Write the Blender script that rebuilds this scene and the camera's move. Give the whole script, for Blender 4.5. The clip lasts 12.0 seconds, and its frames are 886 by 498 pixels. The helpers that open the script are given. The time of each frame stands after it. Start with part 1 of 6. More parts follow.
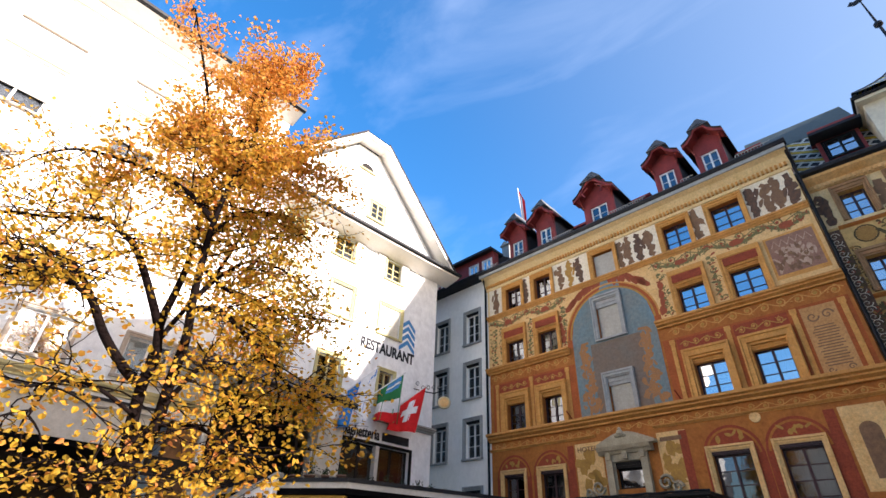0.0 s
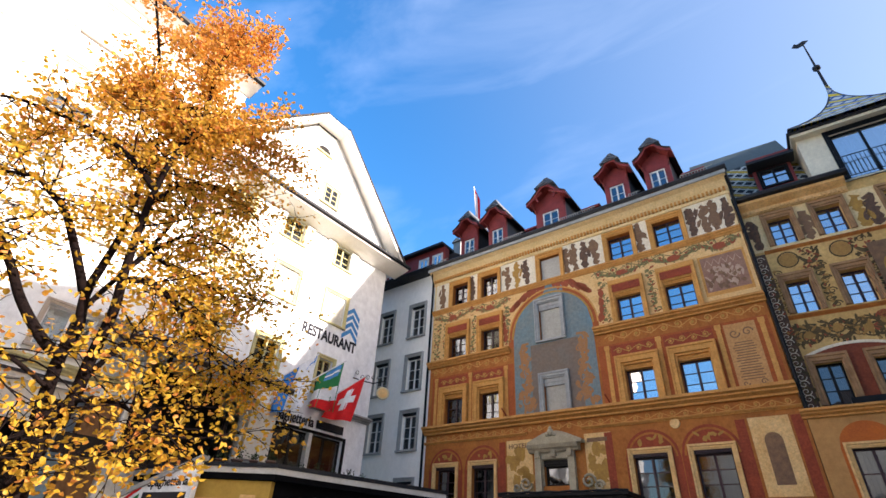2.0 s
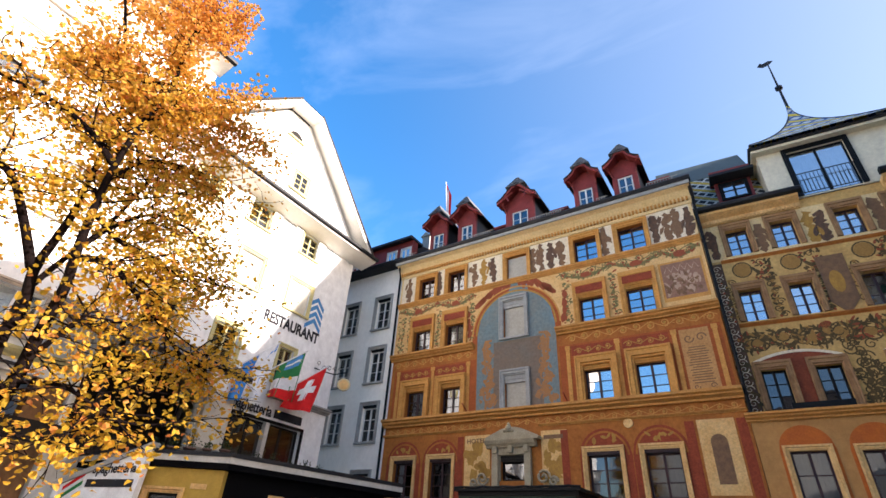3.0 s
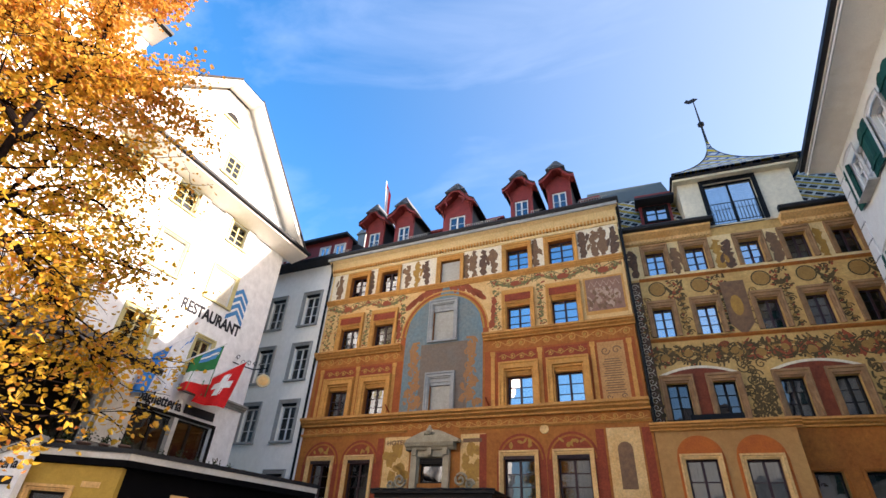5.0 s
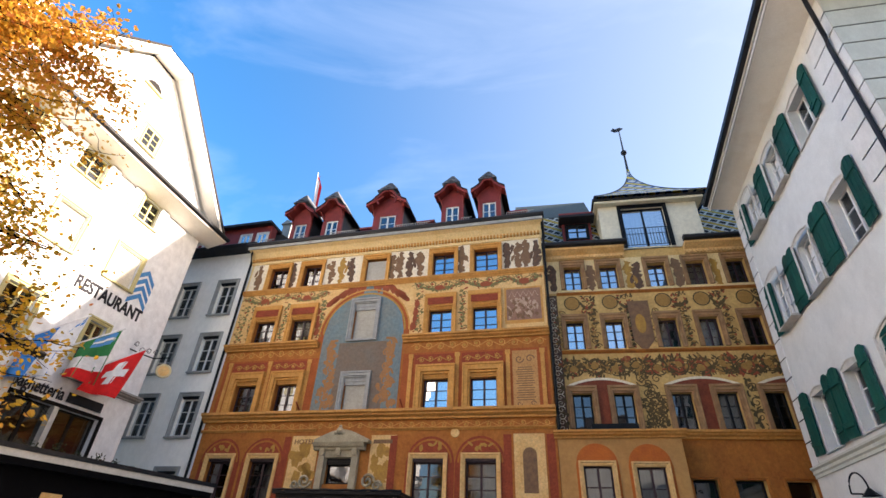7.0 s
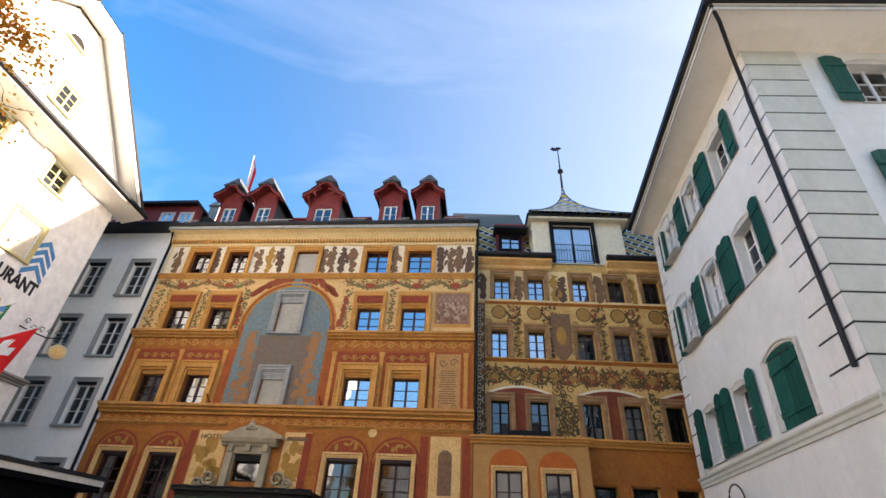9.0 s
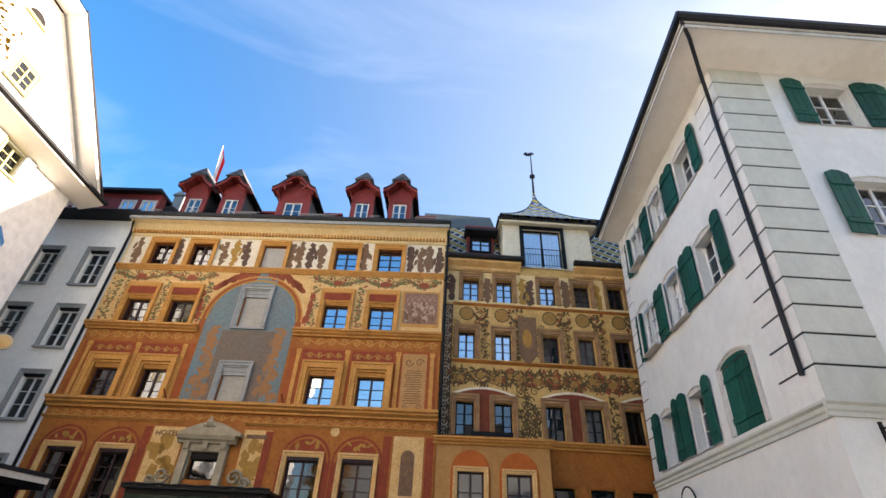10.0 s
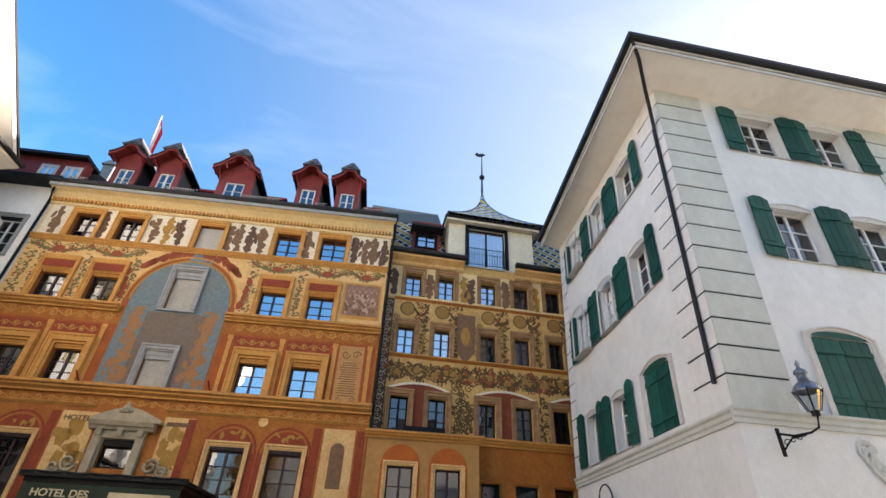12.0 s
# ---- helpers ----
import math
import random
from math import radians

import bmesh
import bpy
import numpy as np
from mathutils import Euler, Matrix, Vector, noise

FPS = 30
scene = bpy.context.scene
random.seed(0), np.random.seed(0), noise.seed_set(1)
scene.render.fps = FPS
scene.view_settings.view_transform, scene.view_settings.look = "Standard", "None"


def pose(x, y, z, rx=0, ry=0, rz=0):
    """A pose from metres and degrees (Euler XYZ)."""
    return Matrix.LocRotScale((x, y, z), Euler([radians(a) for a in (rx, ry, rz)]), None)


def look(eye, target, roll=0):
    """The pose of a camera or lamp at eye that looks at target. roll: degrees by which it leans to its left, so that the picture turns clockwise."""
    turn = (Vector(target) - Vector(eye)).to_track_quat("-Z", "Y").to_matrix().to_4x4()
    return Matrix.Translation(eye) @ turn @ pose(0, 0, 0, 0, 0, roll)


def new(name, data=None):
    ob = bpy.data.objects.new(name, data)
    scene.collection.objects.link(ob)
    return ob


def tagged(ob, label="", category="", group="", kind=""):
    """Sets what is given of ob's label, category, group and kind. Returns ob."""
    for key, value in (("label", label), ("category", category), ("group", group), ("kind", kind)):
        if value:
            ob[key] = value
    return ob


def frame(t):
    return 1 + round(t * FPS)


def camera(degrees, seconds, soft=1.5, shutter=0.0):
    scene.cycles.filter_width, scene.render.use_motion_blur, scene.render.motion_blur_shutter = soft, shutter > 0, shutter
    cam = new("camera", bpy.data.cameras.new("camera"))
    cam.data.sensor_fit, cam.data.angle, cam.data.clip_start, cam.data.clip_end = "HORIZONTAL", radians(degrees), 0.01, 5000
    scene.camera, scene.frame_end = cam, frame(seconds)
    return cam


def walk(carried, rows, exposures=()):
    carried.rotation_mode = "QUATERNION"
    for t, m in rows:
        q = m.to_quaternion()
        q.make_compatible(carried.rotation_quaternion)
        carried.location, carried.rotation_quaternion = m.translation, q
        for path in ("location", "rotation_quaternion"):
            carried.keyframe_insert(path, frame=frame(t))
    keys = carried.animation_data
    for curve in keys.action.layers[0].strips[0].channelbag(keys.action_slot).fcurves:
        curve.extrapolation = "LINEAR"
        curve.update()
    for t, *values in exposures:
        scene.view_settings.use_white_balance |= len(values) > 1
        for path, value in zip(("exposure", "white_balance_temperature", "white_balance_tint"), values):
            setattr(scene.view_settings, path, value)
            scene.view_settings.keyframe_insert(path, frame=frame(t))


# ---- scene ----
cam = camera(84.8, 12.0)
EYE = Vector((0.0, 0.0, 1.6))


def turned(yaw, pitch, roll):
    a, b = radians(yaw), radians(pitch)
    return look(EYE, EYE + Vector((-math.sin(a) * math.cos(b), math.cos(a) * math.cos(b), math.sin(b))), roll)


# seconds, yaw to the left of +y, pitch, roll
TURNS = [
    (0, 43.69, 33.24, 2.09),
    (0.5, 42.31, 33.10, 2.43),
    (1, 40.52, 32.91, 2.80),
    (1.5, 38.86, 32.80, 3.06),
    (2, 36.84, 32.69, 3.38),
    (2.5, 34.88, 32.55, 3.71),
    (3, 32.44, 32.28, 3.95),
    (5, 23.43, 32.97, 3.55),
    (5.5, 21.25, 33.27, 3.41),
    (6, 18.83, 33.44, 3.22),
    (6.5, 16.05, 33.49, 3.23),
    (7, 13.29, 33.64, 3.07),
    (9, 4.05, 34.22, 3.18),
    (9.5, 1.74, 34.46, 3.19),
    (10, -0.16, 34.43, 2.98),
    (10.5, -2.04, 34.29, 2.81),
    (11, -4.12, 34.26, 2.70),
    (11.5, -6.33, 34.31, 2.59),
    (12, -7.98, 34.20, 2.69),
]
walk(cam, [(t, turned(a, b, c)) for t, a, b, c in TURNS], [(0.0, 1.86, 6700, 18.5), (5.0, 2.12, 7250, 20), (12.0, 2.17, 7700, 18.5)])

# ---- light ----
SUN_EL, SUN_OFF = 17.5, 11.0  # elevation; turn from +x towards +y
world = bpy.data.worlds.new("world")
scene.world = world
world.use_nodes = True
wn, wl = world.node_tree.nodes, world.node_tree.links
wn.clear()
sky = wn.new("ShaderNodeTexSky")
sky.sky_type, sky.sun_disc = "NISHITA", False
sky.sun_elevation, sky.sun_rotation = radians(SUN_EL), radians(90 - SUN_OFF)
sky.air_density, sky.dust_density, sky.ozone_density = 1.0, 3.2, 2.5
coord = wn.new("ShaderNodeTexCoord")
wmap = wn.new("ShaderNodeMapping")
wmap.inputs["Scale"].default_value = (0.55, 2.2, 3.0)
wmap.inputs["Rotation"].default_value = (0.35, -0.6, 0.75)
cloud = wn.new("ShaderNodeTexNoise")
cloud.inputs["Scale"].default_value = 1.7
cloud.inputs["Detail"].default_value = 8
cloud.inputs["Roughness"].default_value = 0.55
cloud.inputs["Distortion"].default_value = 0.4
ramp = wn.new("ShaderNodeValToRGB")
ramp.color_ramp.elements[0].position, ramp.color_ramp.elements[1].position = 0.5, 0.95
ramp.color_ramp.elements[1].color = (0.13, 0.13, 0.13, 1)
wmix = wn.new("ShaderNodeMix")
wmix.data_type = "RGBA"
wmix.inputs[7].default_value = (7.5, 8.2, 9.0, 1)
back = wn.new("ShaderNodeBackground")
back.inputs["Strength"].default_value = 0.14
wout = wn.new("ShaderNodeOutputWorld")
wl.new(coord.outputs["Generated"], wmap.inputs["Vector"])
wl.new(wmap.outputs["Vector"], cloud.inputs["Vector"])
wl.new(cloud.outputs["Fac"], ramp.inputs["Fac"])
wl.new(ramp.outputs["Color"], wmix.inputs[0])
hue = wn.new("ShaderNodeHueSaturation")
hue.inputs["Saturation"].default_value = 1.38
wl.new(sky.outputs["Color"], hue.inputs["Color"])
wl.new(hue.outputs["Color"], wmix.inputs[6])
# thin haze that whitens the sky towards the sun
_se, _sb = radians(SUN_EL), radians(SUN_OFF)
dot = wn.new("ShaderNodeVectorMath")
dot.operation = "DOT_PRODUCT"
dot.inputs[1].default_value = (math.cos(_se) * math.cos(_sb), math.cos(_se) * math.sin(_sb), math.sin(_se))
hz = wn.new("ShaderNodeMapRange")
hz.interpolation_type = "SMOOTHSTEP"
hz.inputs["From Min"].default_value, hz.inputs["From Max"].default_value = -0.25, 1.0
hz.inputs["To Min"].default_value, hz.inputs["To Max"].default_value = 0.0, 0.58
hmix = wn.new("ShaderNodeMix")
hmix.data_type = "RGBA"
hmix.inputs[7].default_value = (1.2, 1.4, 1.54, 1)
wl.new(coord.outputs["Generated"], dot.inputs[0])
wl.new(dot.outputs["Value"], hz.inputs["Value"])
wl.new(hz.outputs["Result"], hmix.inputs[0])
wl.new(wmix.outputs[2], hmix.inputs[6])
wl.new(hmix.outputs[2], back.inputs["Color"])
wl.new(back.outputs["Background"], wout.inputs["Surface"])
sun = new("sun", bpy.data.lights.new("sun", "SUN"))
sun.data.energy, sun.data.angle, sun.data.color = 4.0, radians(0.5), (1.0, 0.96, 0.9)
_e, _b = radians(SUN_EL), radians(SUN_OFF)
sun.matrix_world = look(Vector((math.cos(_e) * math.cos(_b), math.cos(_e) * math.sin(_b), math.sin(_e))) * 60, (0, 0, 0))


# ---- materials ----
def mat(name, c1, c2=None, rough=0.8, scale=1.3, fine=45.0, bump=0.12, metal=0.0, streak=0.0, spec=0.3, amount=0.5, vary=0.0):
    """A surface with large stains between two colours, fine grain and relief; streak draws the stains downwards."""
    c2 = c2 or [c * 0.78 for c in c1]
    m = bpy.data.materials.new(name)
    m.use_nodes = True
    n, l = m.node_tree.nodes, m.node_tree.links
    p = n["Principled BSDF"]
    p.inputs["Roughness"].default_value, p.inputs["Metallic"].default_value = rough, metal
    p.inputs["Specular IOR Level"].default_value = spec
    tc = n.new("ShaderNodeTexCoord")
    mp = n.new("ShaderNodeMapping")
    mp.inputs["Scale"].default_value = (1, 1, 1 - 0.85 * streak)
    a = n.new("ShaderNodeTexNoise")
    a.inputs["Scale"].default_value, a.inputs["Detail"].default_value, a.inputs["Roughness"].default_value = scale, 7, 0.62
    b = n.new("ShaderNodeTexNoise")
    b.inputs["Scale"].default_value, b.inputs["Detail"].default_value = fine, 4
    r = n.new("ShaderNodeValToRGB")
    r.color_ramp.elements[0].position, r.color_ramp.elements[1].position = 0.5 - 0.25 * amount, 0.5 + 0.35 * amount
    r.color_ramp.elements[0].color, r.color_ramp.elements[1].color = (*c1, 1), (*c2, 1)
    g = n.new("ShaderNodeMapRange")
    g.inputs["To Min"].default_value, g.inputs["To Max"].default_value = 0.82, 1.14
    x = n.new("ShaderNodeMix")
    x.data_type, x.blend_type = "RGBA", "MULTIPLY"
    x.inputs[0].default_value = 1.0
    bp = n.new("ShaderNodeBump")
    bp.inputs["Strength"].default_value, bp.inputs["Distance"].default_value = bump, 0.02
    l.new(tc.outputs["Object"], mp.inputs["Vector"])
    l.new(mp.outputs["Vector"], a.inputs["Vector"])
    l.new(tc.outputs["Object"], b.inputs["Vector"])
    l.new(a.outputs["Fac"], r.inputs["Fac"])
    l.new(b.outputs["Fac"], g.inputs["Value"])
    l.new(r.outputs["Color"], x.inputs[6])
    l.new(g.outputs["Result"], x.inputs[7])
    l.new(b.outputs["Fac"], bp.inputs["Height"])
    l.new(bp.outputs["Normal"], p.inputs["Normal"])
    mid_, gm, x2 = n.new("ShaderNodeTexNoise"), n.new("ShaderNodeMapRange"), n.new("ShaderNodeMix")
    mid_.inputs["Scale"].default_value, mid_.inputs["Detail"].default_value, mid_.inputs["Roughness"].default_value = scale * 6.5, 6, 0.7
    gm.inputs["From Min"].default_value, gm.inputs["From Max"].default_value = 0.3, 0.7
    gm.inputs["To Min"].default_value, gm.inputs["To Max"].default_value = 1 - 0.3 * amount, 1 + 0.2 * amount
    x2.data_type, x2.blend_type = "RGBA", "MULTIPLY"
    x2.inputs[0].default_value = 1.0
    l.new(mp.outputs["Vector"], mid_.inputs["Vector"])
    l.new(mid_.outputs["Fac"], gm.inputs["Value"])
    l.new(x.outputs[2], x2.inputs[6])
    l.new(gm.outputs["Result"], x2.inputs[7])
    last = x2.outputs[2]
    if vary:
        oi = n.new("ShaderNodeObjectInfo")
        h = n.new("ShaderNodeHueSaturation")
        q = n.new("ShaderNodeMapRange")
        q.inputs["To Min"].default_value, q.inputs["To Max"].default_value = 1 - vary, 1 + vary
        l.new(oi.outputs["Random"], q.inputs["Value"])
        l.new(q.outputs["Result"], h.inputs["Value"])
        l.new(last, h.inputs["Color"])
        last = h.outputs["Color"]
    l.new(last, p.inputs["Base Color"])
    return m


def glass_mat(name, tint, gloss):
    m = bpy.data.materials.new(name)
    m.use_nodes = True
    n, l = m.node_tree.nodes, m.node_tree.links
    n.clear()
    out, mix = n.new("ShaderNodeOutputMaterial"), n.new("ShaderNodeMixShader")
    t, g = n.new("ShaderNodeBsdfTransparent"), n.new("ShaderNodeBsdfGlossy")
    f = n.new("ShaderNodeFresnel")
    f.inputs["IOR"].default_value = 1.5
    r = n.new("ShaderNodeMapRange")
    r.inputs["To Min"].default_value, r.inputs["To Max"].default_value = gloss, 1.0
    t.inputs["Color"].default_value = (*tint, 1)
    g.inputs["Color"].default_value, g.inputs["Roughness"].default_value = (0.92, 0.94, 0.96, 1), 0.015
    tc, no, bp = n.new("ShaderNodeTexCoord"), n.new("ShaderNodeTexNoise"), n.new("ShaderNodeBump")
    no.inputs["Scale"].default_value = 1.6
    bp.inputs["Strength"].default_value, bp.inputs["Distance"].default_value = 0.25, 0.02
    l.new(tc.outputs["Object"], no.inputs["Vector"])
    l.new(no.outputs["Fac"], bp.inputs["Height"])
    l.new(bp.outputs["Normal"], g.inputs["Normal"])
    l.new(f.outputs["Fac"], r.inputs["Value"])
    l.new(r.outputs["Result"], mix.inputs["Fac"])
    l.new(t.outputs["BSDF"], mix.inputs[1])
    l.new(g.outputs["BSDF"], mix.inputs[2])
    l.new(mix.outputs["Shader"], out.inputs["Surface"])
    return m


def leaf_mat(name, stops):
    """Thin leaves that let light through, their colour by the single leaf."""
    m = bpy.data.materials.new(name)
    m.use_nodes = True
    n, l = m.node_tree.nodes, m.node_tree.links
    n.clear()
    out, mix = n.new("ShaderNodeOutputMaterial"), n.new("ShaderNodeMixShader")
    d, t = n.new("ShaderNodeBsdfPrincipled"), n.new("ShaderNodeBsdfTranslucent")
    d.inputs["Roughness"].default_value = 0.55
    geo, r = n.new("ShaderNodeNewGeometry"), n.new("ShaderNodeValToRGB")
    while len(r.color_ramp.elements) < len(stops):
        r.color_ramp.elements.new(0.5)
    for e, (pos, c) in zip(r.color_ramp.elements, stops):
        e.position, e.color = pos, (*c, 1)
    mix.inputs["Fac"].default_value = 0.6
    l.new(geo.outputs["Random Per Island"], r.inputs["Fac"])
    tc, sp, mr, mx = n.new("ShaderNodeTexCoord"), n.new("ShaderNodeSeparateXYZ"), n.new("ShaderNodeMapRange"), n.new("ShaderNodeMix")
    mx.data_type = "RGBA"
    mx.inputs[7].default_value = (*stops[-1][1], 1)
    mr.inputs["From Min"].default_value, mr.inputs["From Max"].default_value, mr.inputs["To Max"].default_value = 6.0, 11.5, 0.62
    l.new(tc.outputs["Object"], sp.inputs["Vector"])
    l.new(sp.outputs["Z"], mr.inputs["Value"])
    l.new(mr.outputs["Result"], mx.inputs[0])
    l.new(r.outputs["Color"], mx.inputs[6])
    l.new(mx.outputs[2], d.inputs["Base Color"])
    l.new(mx.outputs[2], t.inputs["Color"])
    l.new(d.outputs["BSDF"], mix.inputs[1])
    l.new(t.outputs["BSDF"], mix.inputs[2])
    l.new(mix.outputs["Shader"], out.inputs["Surface"])
    return m


def tile_mat(name, base, white, yellow, size, zs=1.0, line=0.17):
    """Glazed roof tiles laid in a lozenge pattern of three colours."""
    m = mat(name, base, rough=0.6, bump=0.3, spec=0.1)
    n, l = m.node_tree.nodes, m.node_tree.links
    p = n["Principled BSDF"]
    src = p.inputs["Base Color"].links[0].from_socket
    tc, sp = n.new("ShaderNodeTexCoord"), n.new("ShaderNodeSeparateXYZ")
    l.new(tc.outputs["Object"], sp.inputs["Vector"])

    def op(kind, a, b=None):
        k = n.new("ShaderNodeMath")
        k.operation = kind
        for i, v in enumerate((a, b)):
            if v is None:
                continue
            if isinstance(v, (int, float)):
                k.inputs[i].default_value = v
            else:
                l.new(v, k.inputs[i])
        return k.outputs[0]

    def band(x, width):
        return op("LESS_THAN", op("ABSOLUTE", op("SUBTRACT", op("FRACT", x), 0.5)), width)

    hor = op("ADD", sp.outputs["X"], op("MULTIPLY", sp.outputs["Y"], 0.37))
    up = op("MULTIPLY", sp.outputs["Z"], zs)
    d1 = op("DIVIDE", op("ADD", hor, up), size)
    d2 = op("DIVIDE", op("SUBTRACT", hor, up), size)
    lines = op("MAXIMUM", band(d1, line), band(d2, line))
    cross = op("MULTIPLY", band(op("MULTIPLY", d1, 0.5), 0.14), band(op("MULTIPLY", d2, 0.5), 0.5))
    a = n.new("ShaderNodeMix")
    a.data_type = "RGBA"
    a.inputs[7].default_value = (*white, 1)
    b = n.new("ShaderNodeMix")
    b.data_type = "RGBA"
    b.inputs[7].default_value = (*yellow, 1)
    l.new(lines, a.inputs[0])
    l.new(src, a.inputs[6])
    l.new(cross, b.inputs[0])
    l.new(a.outputs[2], b.inputs[6])
    l.new(b.outputs[2], p.inputs["Base Color"])
    return m


WHITE = mat("white_render", (0.88, 0.89, 0.89), (0.82, 0.83, 0.83), scale=0.5, streak=0.3, amount=0.6)
COOLWHITE = mat("grey_white_render", (0.7, 0.71, 0.68), (0.65, 0.66, 0.63), scale=0.6, streak=0.25, amount=0.22)
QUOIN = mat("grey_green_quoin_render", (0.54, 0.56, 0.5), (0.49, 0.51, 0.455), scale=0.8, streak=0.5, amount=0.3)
# the side quoins use a paler tone than the front ones
QUOINPALE = mat("pale_side_quoin", (0.71, 0.71, 0.68), (0.65, 0.65, 0.62), scale=0.8, streak=0.4, amount=0.3)
JOINT = mat("dark_joint", (0.03, 0.03, 0.03))
SOFFIT = mat("painted_soffit_boards", (0.88, 0.84, 0.76), (0.83, 0.78, 0.69), rough=0.6, scale=0.6, amount=0.12)
OCHRE = mat("ochre_painted_render", (0.46, 0.165, 0.03), (0.28, 0.075, 0.014), scale=1.4, amount=1.0, streak=0.2)
YELLOW = mat("yellow_painted_moulding", (0.66, 0.33, 0.085), (0.48, 0.2, 0.042), scale=2.2, amount=0.8)
LEDGE = mat("yellow_stone_ledge", (0.62, 0.3, 0.08), (0.42, 0.18, 0.04), scale=2.0, amount=0.8)
PALEYELLOW = mat("pale_yellow_fresco", (0.78, 0.6, 0.32), (0.68, 0.48, 0.21), scale=2.4, amount=0.8)
GREYWALL = mat("pale_grey_render", (0.92, 0.88, 0.8), (0.88, 0.84, 0.75), scale=0.7, streak=0.35, amount=0.25)
CREAM = mat("faded_cream_fresco", (0.78, 0.52, 0.23), (0.6, 0.31, 0.09), scale=2.0, amount=0.9)
PALE = mat("pale_fresco_ground", (0.8, 0.72, 0.56), (0.7, 0.57, 0.37), scale=2.2, amount=0.8)
ORANGE = mat("orange_fresco", (0.42, 0.1, 0.022), (0.26, 0.06, 0.015), scale=2.2, amount=0.9)
RUST = mat("rust_red_fresco", (0.34, 0.06, 0.022), (0.2, 0.038, 0.016), scale=2.4, amount=0.9)
BLUEGREY = mat("blue_grey_fresco", (0.13, 0.215, 0.24), (0.2, 0.19, 0.16), scale=1.1, amount=0.8)
GREYFR = mat("grey_fresco", (0.17, 0.145, 0.12), (0.2, 0.125, 0.075), scale=1.4, amount=0.8)
BROWNFIG = mat("brown_painted_shape", (0.15, 0.085, 0.05), (0.28, 0.15, 0.07), scale=6, amount=0.8)
DARKFIG = mat("umber_painted_shape", (0.07, 0.045, 0.035), (0.2, 0.1, 0.05), scale=7, amount=0.8)
REDFIG = mat("red_painted_shape", (0.36, 0.075, 0.03), (0.25, 0.07, 0.028), scale=6, amount=0.8)
GREENFIG = mat("green_painted_shape", (0.13, 0.14, 0.055), (0.24, 0.17, 0.06), scale=6, amount=0.8)
GOLDFIG = mat("gold_painted_shape", (0.48, 0.26, 0.05), (0.3, 0.15, 0.04), scale=6, amount=0.8)
STONE = mat("pale_carved_stone", (0.44, 0.37, 0.25), (0.3, 0.24, 0.15), scale=3, amount=0.8)
GREYSTONE = mat("grey_window_stone", (0.36, 0.36, 0.34), (0.28, 0.28, 0.26), scale=3)
SASH = mat("purple_brown_sash_paint", (0.045, 0.02, 0.023), rough=0.45)
DARKSASH = mat("dark_brown_sash_and_shade", (0.012, 0.009, 0.008), rough=0.5, spec=0.15)
WHITESASH = mat("white_sash_paint", (0.72, 0.72, 0.7), rough=0.4)
BLACK = mat("black_painted_metal", (0.008, 0.008, 0.009), rough=0.5, spec=0.15)
GUTTER = mat("dark_gutter_sheet", (0.014, 0.015, 0.018), (0.026, 0.026, 0.028), rough=0.5, spec=0.2)
SLATE = mat("dark_roof_tile", (0.045, 0.036, 0.032), (0.02, 0.018, 0.018), scale=4, amount=0.9, bump=0.5)
COPPERGREEN = mat("grey_green_roof_tile", (0.1, 0.13, 0.125), (0.05, 0.065, 0.065), scale=7, amount=0.9, bump=0.5)
DORMERRED = mat("oxblood_dormer_paint", (0.27, 0.042, 0.036), (0.17, 0.028, 0.025), scale=3, rough=0.55, amount=0.7)
SHUTTER = mat("green_shutter_paint", (0.006, 0.085, 0.066), (0.01, 0.062, 0.05), scale=3, rough=0.6, spec=0.15, vary=0.25)
OUTERBLIND = mat("grey_beige_outer_blind", (0.44, 0.41, 0.34), (0.38, 0.35, 0.29), rough=0.7)
BLIND = mat("pale_roller_blind", (0.6, 0.56, 0.46), (0.5, 0.46, 0.38), rough=0.7)
CURTAIN = mat("white_curtain", (0.75, 0.75, 0.76), rough=0.8)
WARMBLIND = mat("warm_roller_blind", (0.75, 0.71, 0.6), rough=0.8)
TILES = tile_mat("glazed_patterned_tiles", (0.012, 0.014, 0.018), (0.42, 0.43, 0.4), (0.4, 0.26, 0.03), 0.46, 1.0, 0.13)
TILESBLUE = tile_mat("glazed_blue_tiles", (0.62, 0.66, 0.66), (0.03, 0.09, 0.24), (0.62, 0.44, 0.04), 0.62, 1.6, 0.14)
ROOFGLASS = glass_mat("dormer_window_glass", (0.3, 0.33, 0.36), 0.14)
GLASS = glass_mat("window_glass", (0.75, 0.78, 0.78), 0.45)
DARKGLASS = glass_mat("dim_window_glass", (0.3, 0.32, 0.33), 0.07)
FADED = mat("faded_tan_fresco", (0.56, 0.3, 0.11), (0.42, 0.19, 0.06), scale=2.2, amount=0.9)
MAUVE = mat("mauve_brown_fresco", (0.24, 0.12, 0.085), (0.36, 0.2, 0.12), scale=4, amount=0.9)
SIENNA = mat("burnt_sienna_fresco", (0.4, 0.17, 0.05), (0.27, 0.15, 0.08), scale=5, amount=0.9)
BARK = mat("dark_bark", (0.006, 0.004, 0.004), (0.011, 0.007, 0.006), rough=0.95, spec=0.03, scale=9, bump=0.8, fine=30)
COBBLE = mat("cobble_paving", (0.33, 0.31, 0.28), (0.24, 0.225, 0.2), scale=0.8, fine=9, bump=0.6)
# dark colour that stands in for the shade of unlit rooms
UNLITDARK = mat("unlit_interior_dark", (0.035, 0.024, 0.015), (0.02, 0.015, 0.01), rough=0.9)
